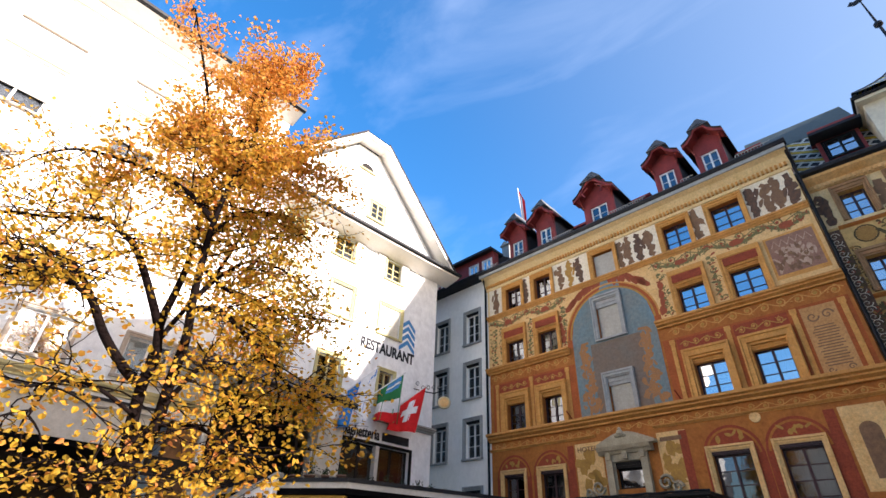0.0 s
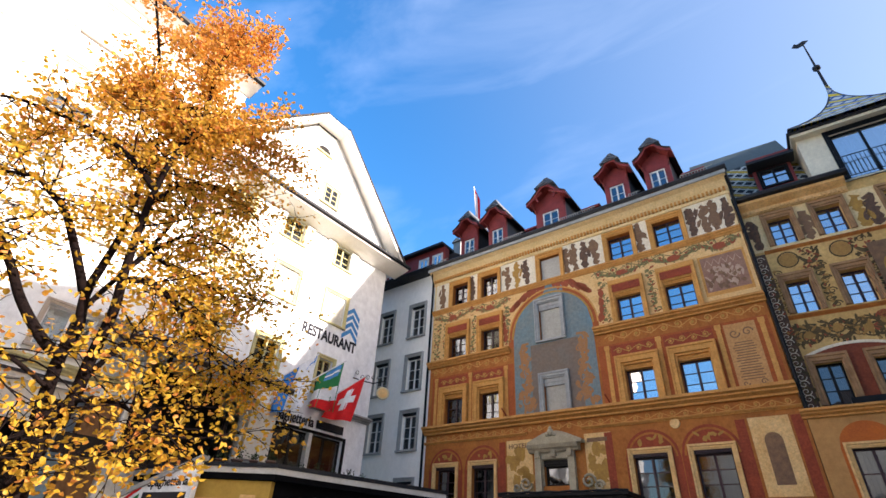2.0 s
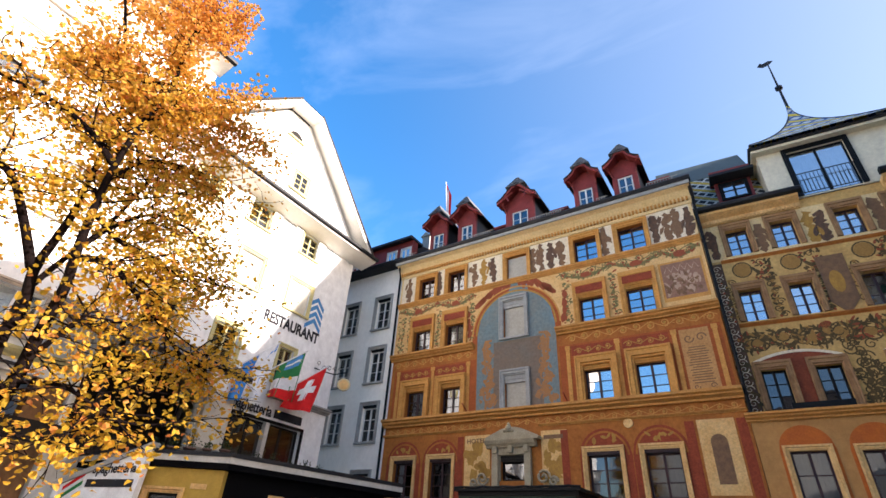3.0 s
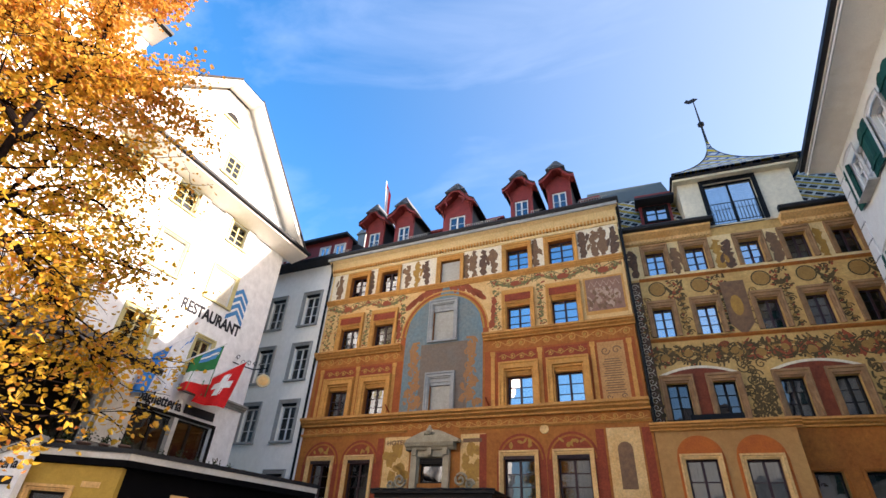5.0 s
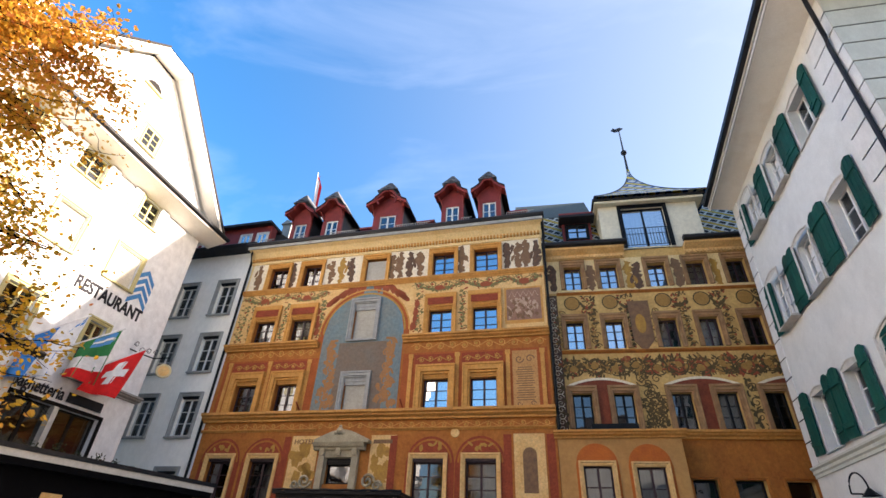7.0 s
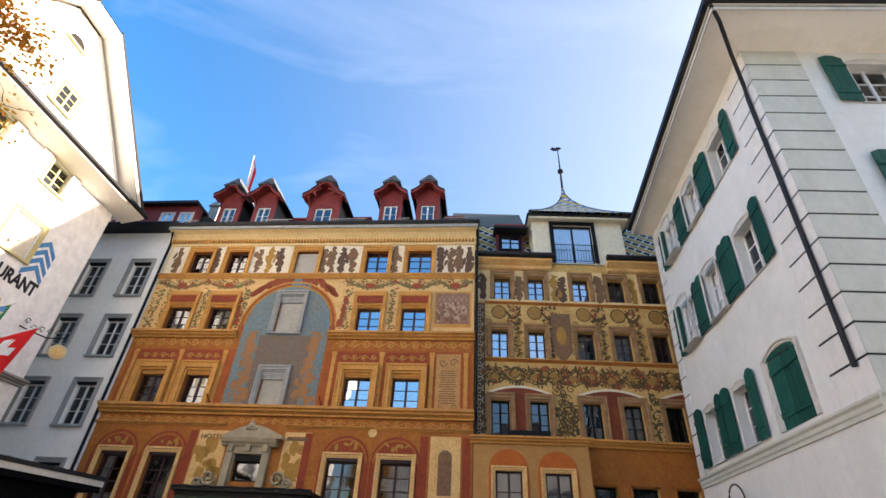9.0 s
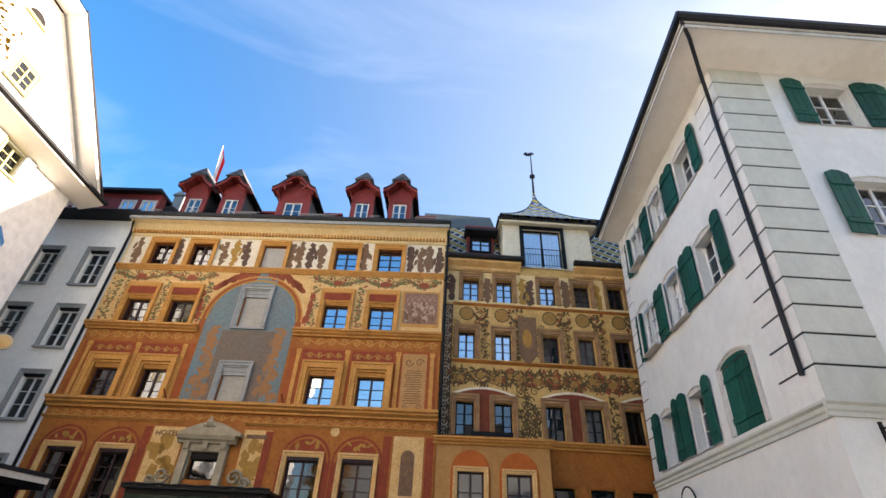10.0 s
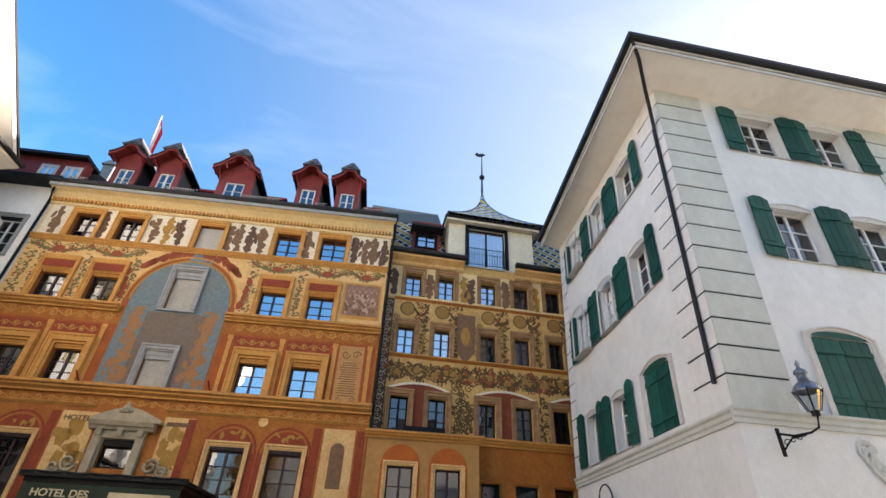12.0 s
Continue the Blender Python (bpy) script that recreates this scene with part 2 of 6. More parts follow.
AWNING = mat("black_awning_cloth", (0.005, 0.005, 0.006), rough=0.9, spec=0.05)
YELLOWWALL = mat("yellow_shop_render", (0.5, 0.32, 0.06), (0.42, 0.26, 0.05))
FASCIA = mat("white_fascia_board", (0.62, 0.6, 0.55), (0.5, 0.48, 0.43), rough=0.6)
RED = mat("red_flag_cloth", (0.7, 0.015, 0.015), rough=0.8, bump=0.05)
WHITECLOTH = mat("white_flag_cloth", (0.8, 0.8, 0.8), rough=0.8, bump=0.05)
BLUECLOTH = mat("blue_flag_cloth", (0.03, 0.22, 0.6), rough=0.8, bump=0.05)
GREENCLOTH = mat("green_flag_cloth", (0.02, 0.2, 0.06), rough=0.8, bump=0.05)
BLUEPAINT = mat("blue_wall_paint", (0.05, 0.22, 0.5), (0.08, 0.28, 0.55), scale=4)
LETTER = mat("black_letter_paint", (0.025, 0.025, 0.03))
GOLDLETTER = mat("gilt_letter_paint", (0.6, 0.5, 0.3), rough=0.5)
TERRACOTTA = mat("weathered_terracotta_pot", (0.2, 0.12, 0.09), (0.13, 0.085, 0.065), scale=8)
LANTERN = glass_mat("lantern_glass", (0.8, 0.84, 0.86), 0.02)
WOOD = mat("timber_boards", (0.25, 0.13, 0.06), (0.16, 0.08, 0.04), scale=5, streak=0.4)
LEAF = leaf_mat("autumn_leaves", [(0.0, (0.3, 0.2, 0.02)), (0.3, (0.54, 0.33, 0.03)), (0.65, (0.66, 0.385, 0.035)), (0.9, (0.64, 0.3, 0.04)), (1.0, (0.68, 0.25, 0.08))])
HERB = leaf_mat("pot_plant_leaves", [(0.0, (0.015, 0.035, 0.01)), (1.0, (0.04, 0.06, 0.02))])


# ---- building helpers ----
class Shape:
    """A mesh in the making: lists of vertices and faces."""

    def __init__(self):
        self.v, self.f = [], []

    def poly(self, pts):
        k = len(self.v)
        self.v += [tuple(p) for p in pts]
        self.f.append(tuple(range(k, k + len(pts))))
        return self

    def box(self, x0, x1, y0, y1, z0, z1):
        k = len(self.v)
        self.v += [(x, y, z) for z in (z0, z1) for y in (y0, y1) for x in (x0, x1)]
        self.f += [tuple(k + i for i in q) for q in ((0, 2, 3, 1), (4, 5, 7, 6), (0, 1, 5, 4), (2, 6, 7, 3), (0, 4, 6, 2), (1, 3, 7, 5))]
        return self

    def prism(self, outline, y0, y1):
        """An outline in x and z, from y0 (outside) to y1."""
        k, n = len(self.v), len(outline)
        self.v += [(x, y0, z) for x, z in outline] + [(x, y1, z) for x, z in outline]
        self.f += [tuple(range(k, k + n)), tuple(range(k + 2 * n - 1, k + n - 1, -1))]
        self.f += [(k + i, k + n + i, k + n + (i + 1) % n, k + (i + 1) % n) for i in range(n)]
        return self

    def along(self, outline, x0, x1):
        """An outline in y and z, drawn along x: a moulding."""
        k, n = len(self.v), len(outline)
        self.v += [(x0, y, z) for y, z in outline] + [(x1, y, z) for y, z in outline]
        self.f += [tuple(range(k, k + n)), tuple(range(k + 2 * n - 1, k + n - 1, -1))]
        self.f += [(k + i, k + (i + 1) % n, k + n + (i + 1) % n, k + n + i) for i in range(n)]
        return self

    def tube(self, pts, radii, sides=6):
        pts = [Vector(p) for p in pts]
        if isinstance(radii, (int, float)):
            radii = [radii] * len(pts)
        k = len(self.v)
        for i, p in enumerate(pts):
            way = (pts[min(i + 1, len(pts) - 1)] - pts[max(i - 1, 0)]).normalized()
            a = way.orthogonal().normalized() if abs(way.z) > 0.9 else way.cross(Vector((0, 0, 1))).normalized()
            b = way.cross(a)
            for s in range(sides):
                t = 2 * math.pi * s / sides
                self.v.append(tuple(p + radii[i] * (math.cos(t) * a + math.sin(t) * b)))
        for i in range(len(pts) - 1):
            for s in range(sides):
                q = (s + 1) % sides
                self.f.append((k + i * sides + s, k + i * sides + q, k + (i + 1) * sides + q, k + (i + 1) * sides + s))
        self.f.append(tuple(k + s for s in range(sides))[::-1])
        self.f.append(tuple(k + (len(pts) - 1) * sides + s for s in range(sides)))
        return self

    def lathe(self, profile, sides=12, at=(0, 0, 0)):
        k = len(self.v)
        for r, z in profile:
            for s in range(sides):
                t = 2 * math.pi * s / sides
                self.v.append((at[0] + r * math.cos(t), at[1] + r * math.sin(t), at[2] + z))
        for i in range(len(profile) - 1):
            for s in range(sides):
                q = (s + 1) % sides
                self.f.append((k + i * sides + s, k + i * sides + q, k + (i + 1) * sides + q, k + (i + 1) * sides + s))
        return self

    def ribbon(self, pts, widths, y):
        """A painted stroke in the plane of the wall, a hair in front of it."""
        k, n = len(self.v), len(pts)
        for i, (x, z) in enumerate(pts):
            ax, az = pts[max(i - 1, 0)]
            bx, bz = pts[min(i + 1, n - 1)]
            d = math.hypot(bx - ax, bz - az) or 1
            ox, oz = -(bz - az) / d * widths[i] / 2, (bx - ax) / d * widths[i] / 2
            self.v += [(x + ox, y, z + oz), (x - ox, y, z - oz)]
        self.f += [(k + 2 * i, k + 2 * i + 1, k + 2 * i + 3, k + 2 * i + 2) for i in range(n - 1)]
        return self

    def blot(self, x, z, rx, rz, y, turn=0.0, n=10, rag=0.0, rng=random):
        pts = []
        for i in range(n):
            t = 2 * math.pi * i / n
            s = 1 + rag * (rng.random() - 0.5)
            a, b = rx * s * math.cos(t), rz * s * math.sin(t)
            pts.append((x + a * math.cos(turn) - b * math.sin(turn), y, z + a * math.sin(turn) + b * math.cos(turn)))
        return self.poly(pts)

    def mesh(self, name, smooth=False):
        me = bpy.data.meshes.new(name)
        me.from_pydata(self.v, [], self.f)
        if smooth:
            me.polygons.foreach_set("use_smooth", [True] * len(me.polygons))
        me.update()
        return me


ID = Matrix.Identity(4)


def part(name, shape, material, parent, label="", m=None, kind="", smooth=False):
    """One mesh object under a thing or a part."""
    me = shape if isinstance(shape, bpy.types.Mesh) else shape.mesh(name, smooth)
    if not me.materials:
        me.materials.append(material)
    ob = new(name, me)
    ob.parent = parent
    if m is not None:
        ob.matrix_local = m
    return tagged(ob, label, kind=kind)


def thing(name, m, label, category, kind="", group=""):
    ob = new(name)
    ob.empty_display_size = 0.2
    ob.matrix_world = m
    return tagged(ob, label, category, group, kind)


def solid(name, shape, material, label, category, kind="", m=None, smooth=False):
    me = shape.mesh(name, smooth)
    me.materials.append(material)
    ob = new(name, me)
    if m is not None:
        ob.matrix_world = m
    return tagged(ob, label, category, kind=kind)


def wall_shape(u0, u1, z0, z1, holes, th=0.35):
    """A wall with its front at y = 0 and openings (u0, u1, z0, z1) right through it."""
    s = Shape()
    us = sorted({u0, u1, *[h[0] for h in holes], *[h[1] for h in holes]})
    zs = sorted({z0, z1, *[h[2] for h in holes], *[h[3] for h in holes]})
    us, zs = [u for u in us if u0 <= u <= u1], [z for z in zs if z0 <= z <= z1]
    for c, d in zip(zs, zs[1:]):
        run = None
        for a, b in zip(us, us[1:]):
            mid = ((a + b) / 2, (c + d) / 2)
            if any(h[0] < mid[0] < h[1] and h[2] < mid[1] < h[3] for h in holes):
                if run:
                    s.poly([(run[0], 0, c), (run[1], 0, c), (run[1], 0, d), (run[0], 0, d)])
                    s.poly([(run[0], th, c), (run[0], th, d), (run[1], th, d), (run[1], th, c)])
                run = None
            else:
                run = (run[0] if run else a, b)
        if run:
            s.poly([(run[0], 0, c), (run[1], 0, c), (run[1], 0, d), (run[0], 0, d)])
            s.poly([(run[0], th, c), (run[0], th, d), (run[1], th, d), (run[1], th, c)])
    for a, b, c, d in [*holes]:
        s.poly([(a, 0, c), (a, 0, d), (a, th, d), (a, th, c)])
        s.poly([(b, 0, c), (b, th, c), (b, th, d), (b, 0, d)])
        s.poly([(a, 0, c), (a, th, c), (b, th, c), (b, 0, c)])
        s.poly([(a, 0, d), (b, 0, d), (b, th, d), (a, th, d)])
    s.poly([(u0, 0, z0), (u0, 0, z1), (u0, th, z1), (u0, th, z0)])
    s.poly([(u1, 0, z0), (u1, th, z0), (u1, th, z1), (u1, 0, z1)])
    s.poly([(u0, 0, z1), (u1, 0, z1), (u1, th, z1), (u0, th, z1)])
    return s


MESHES = {}
PANES = random.Random(77)


def kept(key, make):
    if key not in MESHES:
        MESHES[key] = make()
    return MESHES[key]


def frame_shape(w, h, cw, proj, top=None, back=0.0, arch=0.0):
    """A moulded surround outside an opening w by h, mitred at the corners and open below."""
    top = cw if top is None else top
    lip = min(0.035, cw * 0.35)
    section = [(0.0, back), (0.0, -proj * 0.55), (cw * 0.22, -proj * 0.55), (cw * 0.3, -proj), (cw - lip, -proj), (cw - lip * 0.6, -proj - lip), (cw + lip, -proj - lip), (cw + lip, back)]
    n = 8 if arch else 1
    s, m = Shape(), len(section)
    rise = top / cw
    stations = [lambda o, y: (-o, y, 0.0)]
    for i in range(n + 1):
        stations.append(lambda o, y, k=i / n: (-o + (w + 2 * o) * k, y, h + o * rise + arch * math.sin(math.pi * k) - (0.04 if arch else 0.0)))
    stations.append(lambda o, y: (w + o, y, 0.0))
    for st in stations:
        s.v += [st(o, y) for o, y in section]
    for i in range(len(stations) - 1):
        for j in range(m - 1):
            s.f.append((i * m + j, i * m + j + 1, (i + 1) * m + j + 1, (i + 1) * m + j))
    s.f += [tuple(range(m))[::-1], tuple((len(stations) - 1) * m + j for j in range(m))]
    if arch:
        s.poly([(0, -0.004, h - 0.05), (w, -0.004, h - 0.05), *[(w - w * i / 8, -0.004, h - 0.04 + arch * math.sin(math.pi * i / 8)) for i in range(9)]])
    return s


def sash_shape(w, h, cols, rows, y, bar=0.035, rail=0.06, mull=0.075, top=0.0):
    """The casements: outer frame, a middle post and thin glazing bars."""
    s = Shape()
    h = h - top
    s.box(0, rail, y - 0.03, y + 0.03, 0, h)
    s.box(w - rail, w, y - 0.03, y + 0.03, 0, h)
    s.box(rail, w - rail, y - 0.03, y + 0.03, 0, rail * 1.2)
    s.box(rail, w - rail, y - 0.03, y + 0.03, h - rail, h)
    for i in range(1, cols):
        x = rail + (w - 2 * rail) * i / cols
        t = mull if (cols % 2 == 0 and i == cols // 2) else bar
        s.box(x - t / 2, x + t / 2, y - 0.042, y + 0.03, rail * 1.2, h - rail)
    for j in range(1, rows):
        z = rail + (h - 2 * rail) * j / rows
        s.box(rail, w - rail, y - 0.022, y + 0.015, z - bar / 2, z + bar / 2)
    return s


def window(parent, u, z, w, h, style, m=ID, inside=None, label="", glass=None, tall=None):
    """A window at the opening whose lower left corner is (u, z): surround with sash, pane, sill and what hangs behind."""
    key = (style["name"], round(w, 2), round(h, 2))
    at = m @ Matrix.Translation((u, 0, z))
    ob = part("window", kept(("casing", *key), lambda: frame_shape(w, h, style["cw"], style["proj"], style.get("top"), arch=style.get("arch", 0.0)).mesh("window")), style["casing"], parent, label, at)
    y, box = style.get("y", 0.14), style.get("box", 0.0)
    part("sash", kept(("sash", *key), lambda: sash_shape(w, h, style["cols"], style["rows"], y, top=box, bar=style.get("bar", 0.035)).mesh("sash")), style["sash"], ob)
    cols, rows, rail, hh = style["cols"], style["rows"], 0.06, h - box
    pw, ph_ = (w - 2 * rail) / cols, (hh - 2 * rail) / rows
    sheet = kept(("pane", *key, (glass or GLASS).name), lambda: Shape().box(-pw / 2 - 0.01, pw / 2 + 0.01, 0.002, 0.01, -ph_ / 2 - 0.01, ph_ / 2 + 0.01).mesh("pane"))
    for i in range(cols):
        for j in range(rows):
            at_ = Matrix.Translation((rail + pw * (i + 0.5), y, rail + ph_ * (j + 0.5)))
            pane = part("pane", sheet, glass or GLASS, ob, m=at_ @ pose(0, 0, 0, PANES.gauss(0, 0.45), 0, PANES.gauss(0, 0.45)))
            pane.visible_shadow = False
    if style.get("sill"):
        part("sill", kept(("sill", *key), lambda: Shape().along([(-style["sill"], -style.get("sillh", 0.09)), (-style["sill"], -0.03), (-style["sill"] + 0.03, 0.0), (y, 0.02), (y, -style.get("sillh", 0.09))], -style["cw"] - 0.05, w + style["cw"] + 0.05).mesh("sill")), style.get("sillmat", style["casing"]), ob)
    if box:
        part("roller_box", kept(("box", *key), lambda: Shape().box(0.0, w, 0.03, y + 0.03, h - box, h).box(0, w, 0.0, 0.03, h - box * 0.55, h).mesh("roller_box")), style.get("boxmat", style["casing"]), ob)
    if inside:
        def folds():
            s, n = Shape(), 24
            for i in range(n):
                a, b = 0.02 + (w - 0.04) * i / n, 0.02 + (w - 0.04) * (i + 1) / n
                ya, yb = y + 0.09 + 0.02 * math.sin(i * 2.1), y + 0.09 + 0.02 * math.sin((i + 1) * 2.1)
                s.poly([(a, ya, 0.03), (b, yb, 0.03), (b, yb, h - box - 0.02), (a, ya, h - box - 0.02)])
            return s.mesh("curtain")

        name = "blind" if inside in (BLIND, WARMBLIND) else "curtain"
        part(name, kept((name, *key, inside.name), folds if name == "curtain" else lambda: Shape().box(0.02, w - 0.02, y + 0.05, y + 0.06, 0.02, h - box).mesh("blind")), inside, ob)
    return ob


def words(text, size, name, material, parent, m, label="", depth=0.01, fit=0.0, bold=0.02):
    """Built-in lettering, standing upright on a wall."""
    cu = bpy.data.curves.new(name, "FONT")
    cu.body, cu.size, cu.extrude, cu.offset = text, size, depth, size * bold
    tmp = bpy.data.objects.new(name, cu)
    me = bpy.data.meshes.new_from_object(tmp)
    bpy.data.objects.remove(tmp)
    me.name = name
    if fit:
        xs = [v.co.x for v in me.vertices]
        me.transform(Matrix.Diagonal((fit / max(max(xs) - min(xs), 0.01), 1, 1, 1)))
    me.materials.append(material)
    return part(name, me, material, parent, label, m @ pose(0, 0, 0, 90, 0, 0))


def shell(parent, u0, u1, depth, z0, z1, material, m=ID, front=0.35):
    """The side, back and top walls that close a house behind its front."""
    for nm, b in (("side_wall", (u0, u0 + 0.3, front, depth, z0, z1)), ("side_wall", (u1 - 0.3, u1, front, depth, z0, z1)), ("back_wall", (u0 + 0.3, u1 - 0.3, depth - 0.3, depth, z0, z1)), ("attic_floor", (u0 + 0.3, u1 - 0.3, front, depth - 0.3, z1 - 0.2, z1))):
        part(nm, Shape().box(*b), material, parent, m=m)


def spiral(s, x, z, r, turns, start, hand, width, y, n=20):
    pts, ws = [], []
    for i in range(n + 1):
        k = i / n
        a = start + hand * 2 * math.pi * turns * k
        rr = r * (1 - 0.88 * k)
        pts.append((x + rr * math.cos(a), z + rr * math.sin(a)))
        ws.append(width * (1 - 0.45 * k))
    s.ribbon(pts, ws, y)


def rinceau(dark, accent, u0, u1, z0, z1, pitch, y, rng, leafs=5, width=0.05):
    """A running band of painted scrolls with leaves, in two colours."""
    n = max(1, round((u1 - u0) / pitch))
    mid, amp = (z0 + z1) / 2, (z1 - z0) / 2
    step = (u1 - u0) / n
    stem = [(u0 + (u1 - u0) * i / (n * 8), mid + 0.45 * amp * math.sin(math.pi * i / 8)) for i in range(n * 8 + 1)]
    dark.ribbon(stem, [width] * len(stem), y)
    for i in range(n):
        x, up = u0 + step * (i + 0.5), 1 if i % 2 else -1
        spiral(dark, x, mid + up * 0.12 * amp, 0.72 * amp, 1.4, -up * math.pi / 2, up, width * 1.25, y - 0.001)
        accent.blot(x, mid + up * 0.12 * amp, 0.26 * amp, 0.26 * amp, y - 0.002, n=9, rag=0.5, rng=rng)
        for _ in range(leafs):
            a, d = rng.uniform(0, 2 * math.pi), rng.uniform(0.45, 0.95) * amp
            (dark if rng.random() < 0.75 else accent).blot(x + d * math.cos(a), mid + d * math.sin(a) * 0.9, amp * rng.uniform(0.12, 0.24), amp * 0.07, y - 0.0015, turn=a + rng.uniform(-0.8, 0.8), n=7, rag=0.4, rng=rng)


def spindle(s, x, z0, z1, w, y, rng):
    """A plain painted shape: one ragged upright patch, broad or narrow by turns, and a lighter flake beside it."""
    h, n = z1 - z0, 13
    pts = [(x + rng.uniform(-0.1, 0.1) * w, z0 + h * k / (n - 1)) for k in range(n)]
    s.ribbon(pts, [w * rng.uniform(0.3, 0.75) * (0.55 + 0.45 * math.sin(math.pi * (0.1 + 0.8 * k / (n - 1)))) for k in range(n)], y)
    s.blot(x + rng.choice((-1, 1)) * 0.36 * w, z0 + rng.uniform(0.3, 0.8) * h, 0.13 * w, 0.16 * h, y - 0.001, turn=rng.uniform(-0.6, 0.6), n=9, rag=0.6, rng=rng)


def stepped(proj, h):
    """The section of a ledge, stepping out towards its top; z from 0 down to -h."""
    return [(0.02, 0.0), (-proj, 0.0), (-proj, -0.28 * h), (-proj * 0.72, -0.42 * h), (-proj * 0.72, -0.58 * h), (-proj * 0.32, -0.8 * h), (-proj * 0.32, -h), (0.02, -h)]


def shift(section, z):
    return [(y, zz + z) for y, zz in section]

# ---- ground ----
g = Shape()
N = 12
for i in range(N):
    for j in range(N):
        x0, y0, d = -600 + 100 * i, -600 + 100 * j, 100
        g.poly([(x0, y0, 0), (x0 + d, y0, 0), (x0 + d, y0 + d, 0), (x0, y0 + d, 0)])
solid("ground", g, COBBLE, "grey cobbled paving of the old town square", "paving", "structure")

# ---- hotel with the painted front ----
HOTEL_M = pose(0.16, 18.0, 0, 0, 0, -2.2)
hotel = thing("hotel_building", HOTEL_M, "five-storey hotel with ochre and orange frescoed front and red dormers", "building")
rng = random.Random(11)
ATTIC = dict(name="attic", cw=0.15, proj=0.08, top=0.19, casing=YELLOW, sash=SASH, cols=2, rows=3, y=0.24, bar=0.025)
UPPER = dict(name="upper", cw=0.16, proj=0.1, top=0.5, casing=YELLOW, sash=SASH, cols=2, rows=3, y=0.24, box=0.12, boxmat=YELLOW, bar=0.025)
NOBLE = dict(name="noble", cw=0.24, proj=0.16, top=0.32, casing=YELLOW, sash=SASH, cols=2, rows=3, y=0.25, box=0.16, boxmat=YELLOW, bar=0.025)
GREYWIN = dict(name="arch_window", cw=0.16, proj=0.1, top=0.2, casing=GREYSTONE, sash=GREYSTONE, cols=1, rows=1, y=0.18, box=0.3, sill=0.1)
GROUNDW = dict(name="lower", cw=0.12, proj=0.05, top=0.14, casing=CREAM, sash=SASH, cols=2, rows=4, y=0.22, bar=0.03, box=0.1, boxmat=SASH)
XS_A = [(-13.2, 0.95), (-11.42, 0.95), (-8.15, 1.0), (-4.9, 1.0), (-2.98, 1.06)]
XS_B = [(-13.3, 1.04), (-11.42, 1.02), (-8.36, 1.0), (-4.92, 1.0), (-3.02, 1.02)]
XS_C = [(-13.4, 1.04), (-11.47, 1.02), (-8.33, 0.94), (-5.0, 1.04), (-3.1, 1.04)]
XS_D = [(-13.72, 1.04), (-11.84, 1.08), (-8.54, 1.0), (-5.17, 1.14), (-3.23, 1.1)]
A0, A1, B0, B1, C0, C1, D0, D1 = 12.6, 13.8, 9.77, 11.05, 6.68, 8.08, 3.1, 4.98
holes = [(u, u + w, A0, A1) for u, w in XS_A] + [(u, u + w, B0, B1 + (0.42 if i == 2 else 0)) for i, (u, w) in enumerate(XS_B)] + [(u, u + w, C0, C1) for u, w in XS_C]
holes += [(u, u + w, D0 if i != 2 else 4.1, D1) for i, (u, w) in enumerate(XS_D)]
part("wall", wall_shape(-14.42, 0.0, 0, 14.85, holes), OCHRE, hotel, "ochre frescoed wall")
shell(hotel, -14.42, 0.0, 12.0, 0, 14.85, OCHRE)
insides = {("B", 1): CURTAIN, ("C", 3): CURTAIN, ("C", 4): CURTAIN, ("D", 3): CURTAIN, ("D", 4): CURTAIN, ("D", 1): CURTAIN}
for row, xs, z0, z1, st in (("A", XS_A, A0, A1, ATTIC), ("B", XS_B, B0, B1, UPPER), ("C", XS_C, C0, C1, NOBLE), ("D", XS_D, D0, D1, GROUNDW)):
    for i, (u, w) in enumerate(xs):
        if i == 2 and row in "BC":
            hh_ = z1 - z0 + (0.42 if row == "B" else 0.0)
            wn_ = window(hotel, u, z0, w, hh_, GREYWIN, label="grey-framed window with its pale outer blind drawn", glass=DARKGLASS)
            part("blind", Shape().along([(0.12, 0.03)] + [q for k in range(20) for q in ((0.1, 0.04 + k * (hh_ - 0.34) / 20), (0.1, 0.04 + (k + 0.85) * (hh_ - 0.34) / 20), (0.106, 0.04 + (k + 0.92) * (hh_ - 0.34) / 20))] + [(0.12, hh_ - 0.3)], 0.03, w - 0.03), OUTERBLIND, wn_, "closed grey-beige outer blind")
        elif i == 2 and row == "D":
            continue
        else:
            window(hotel, u, z0, w, z1 - z0, st, inside=insides.get((row, i)), glass=DARKGLASS if row == "D" or i < 2 else GLASS)
            if row == "A" and i == 2:
                part("blind", Shape().box(u + 0.02, u + w - 0.02, 0.1, 0.12, z0 + 0.03, z1 - 0.06), OUTERBLIND, hotel, "closed grey-beige outer blind")
# red panels over the upper windows
for u, w in XS_B[:2] + XS_B[3:]:
    part("painted_panel", Shape().box(u - 0.06, u + w + 0.06, -0.108, -0.098, B1 + 0.08, B1 + 0.4), RUST, hotel, "rust-red painted panel over the window")
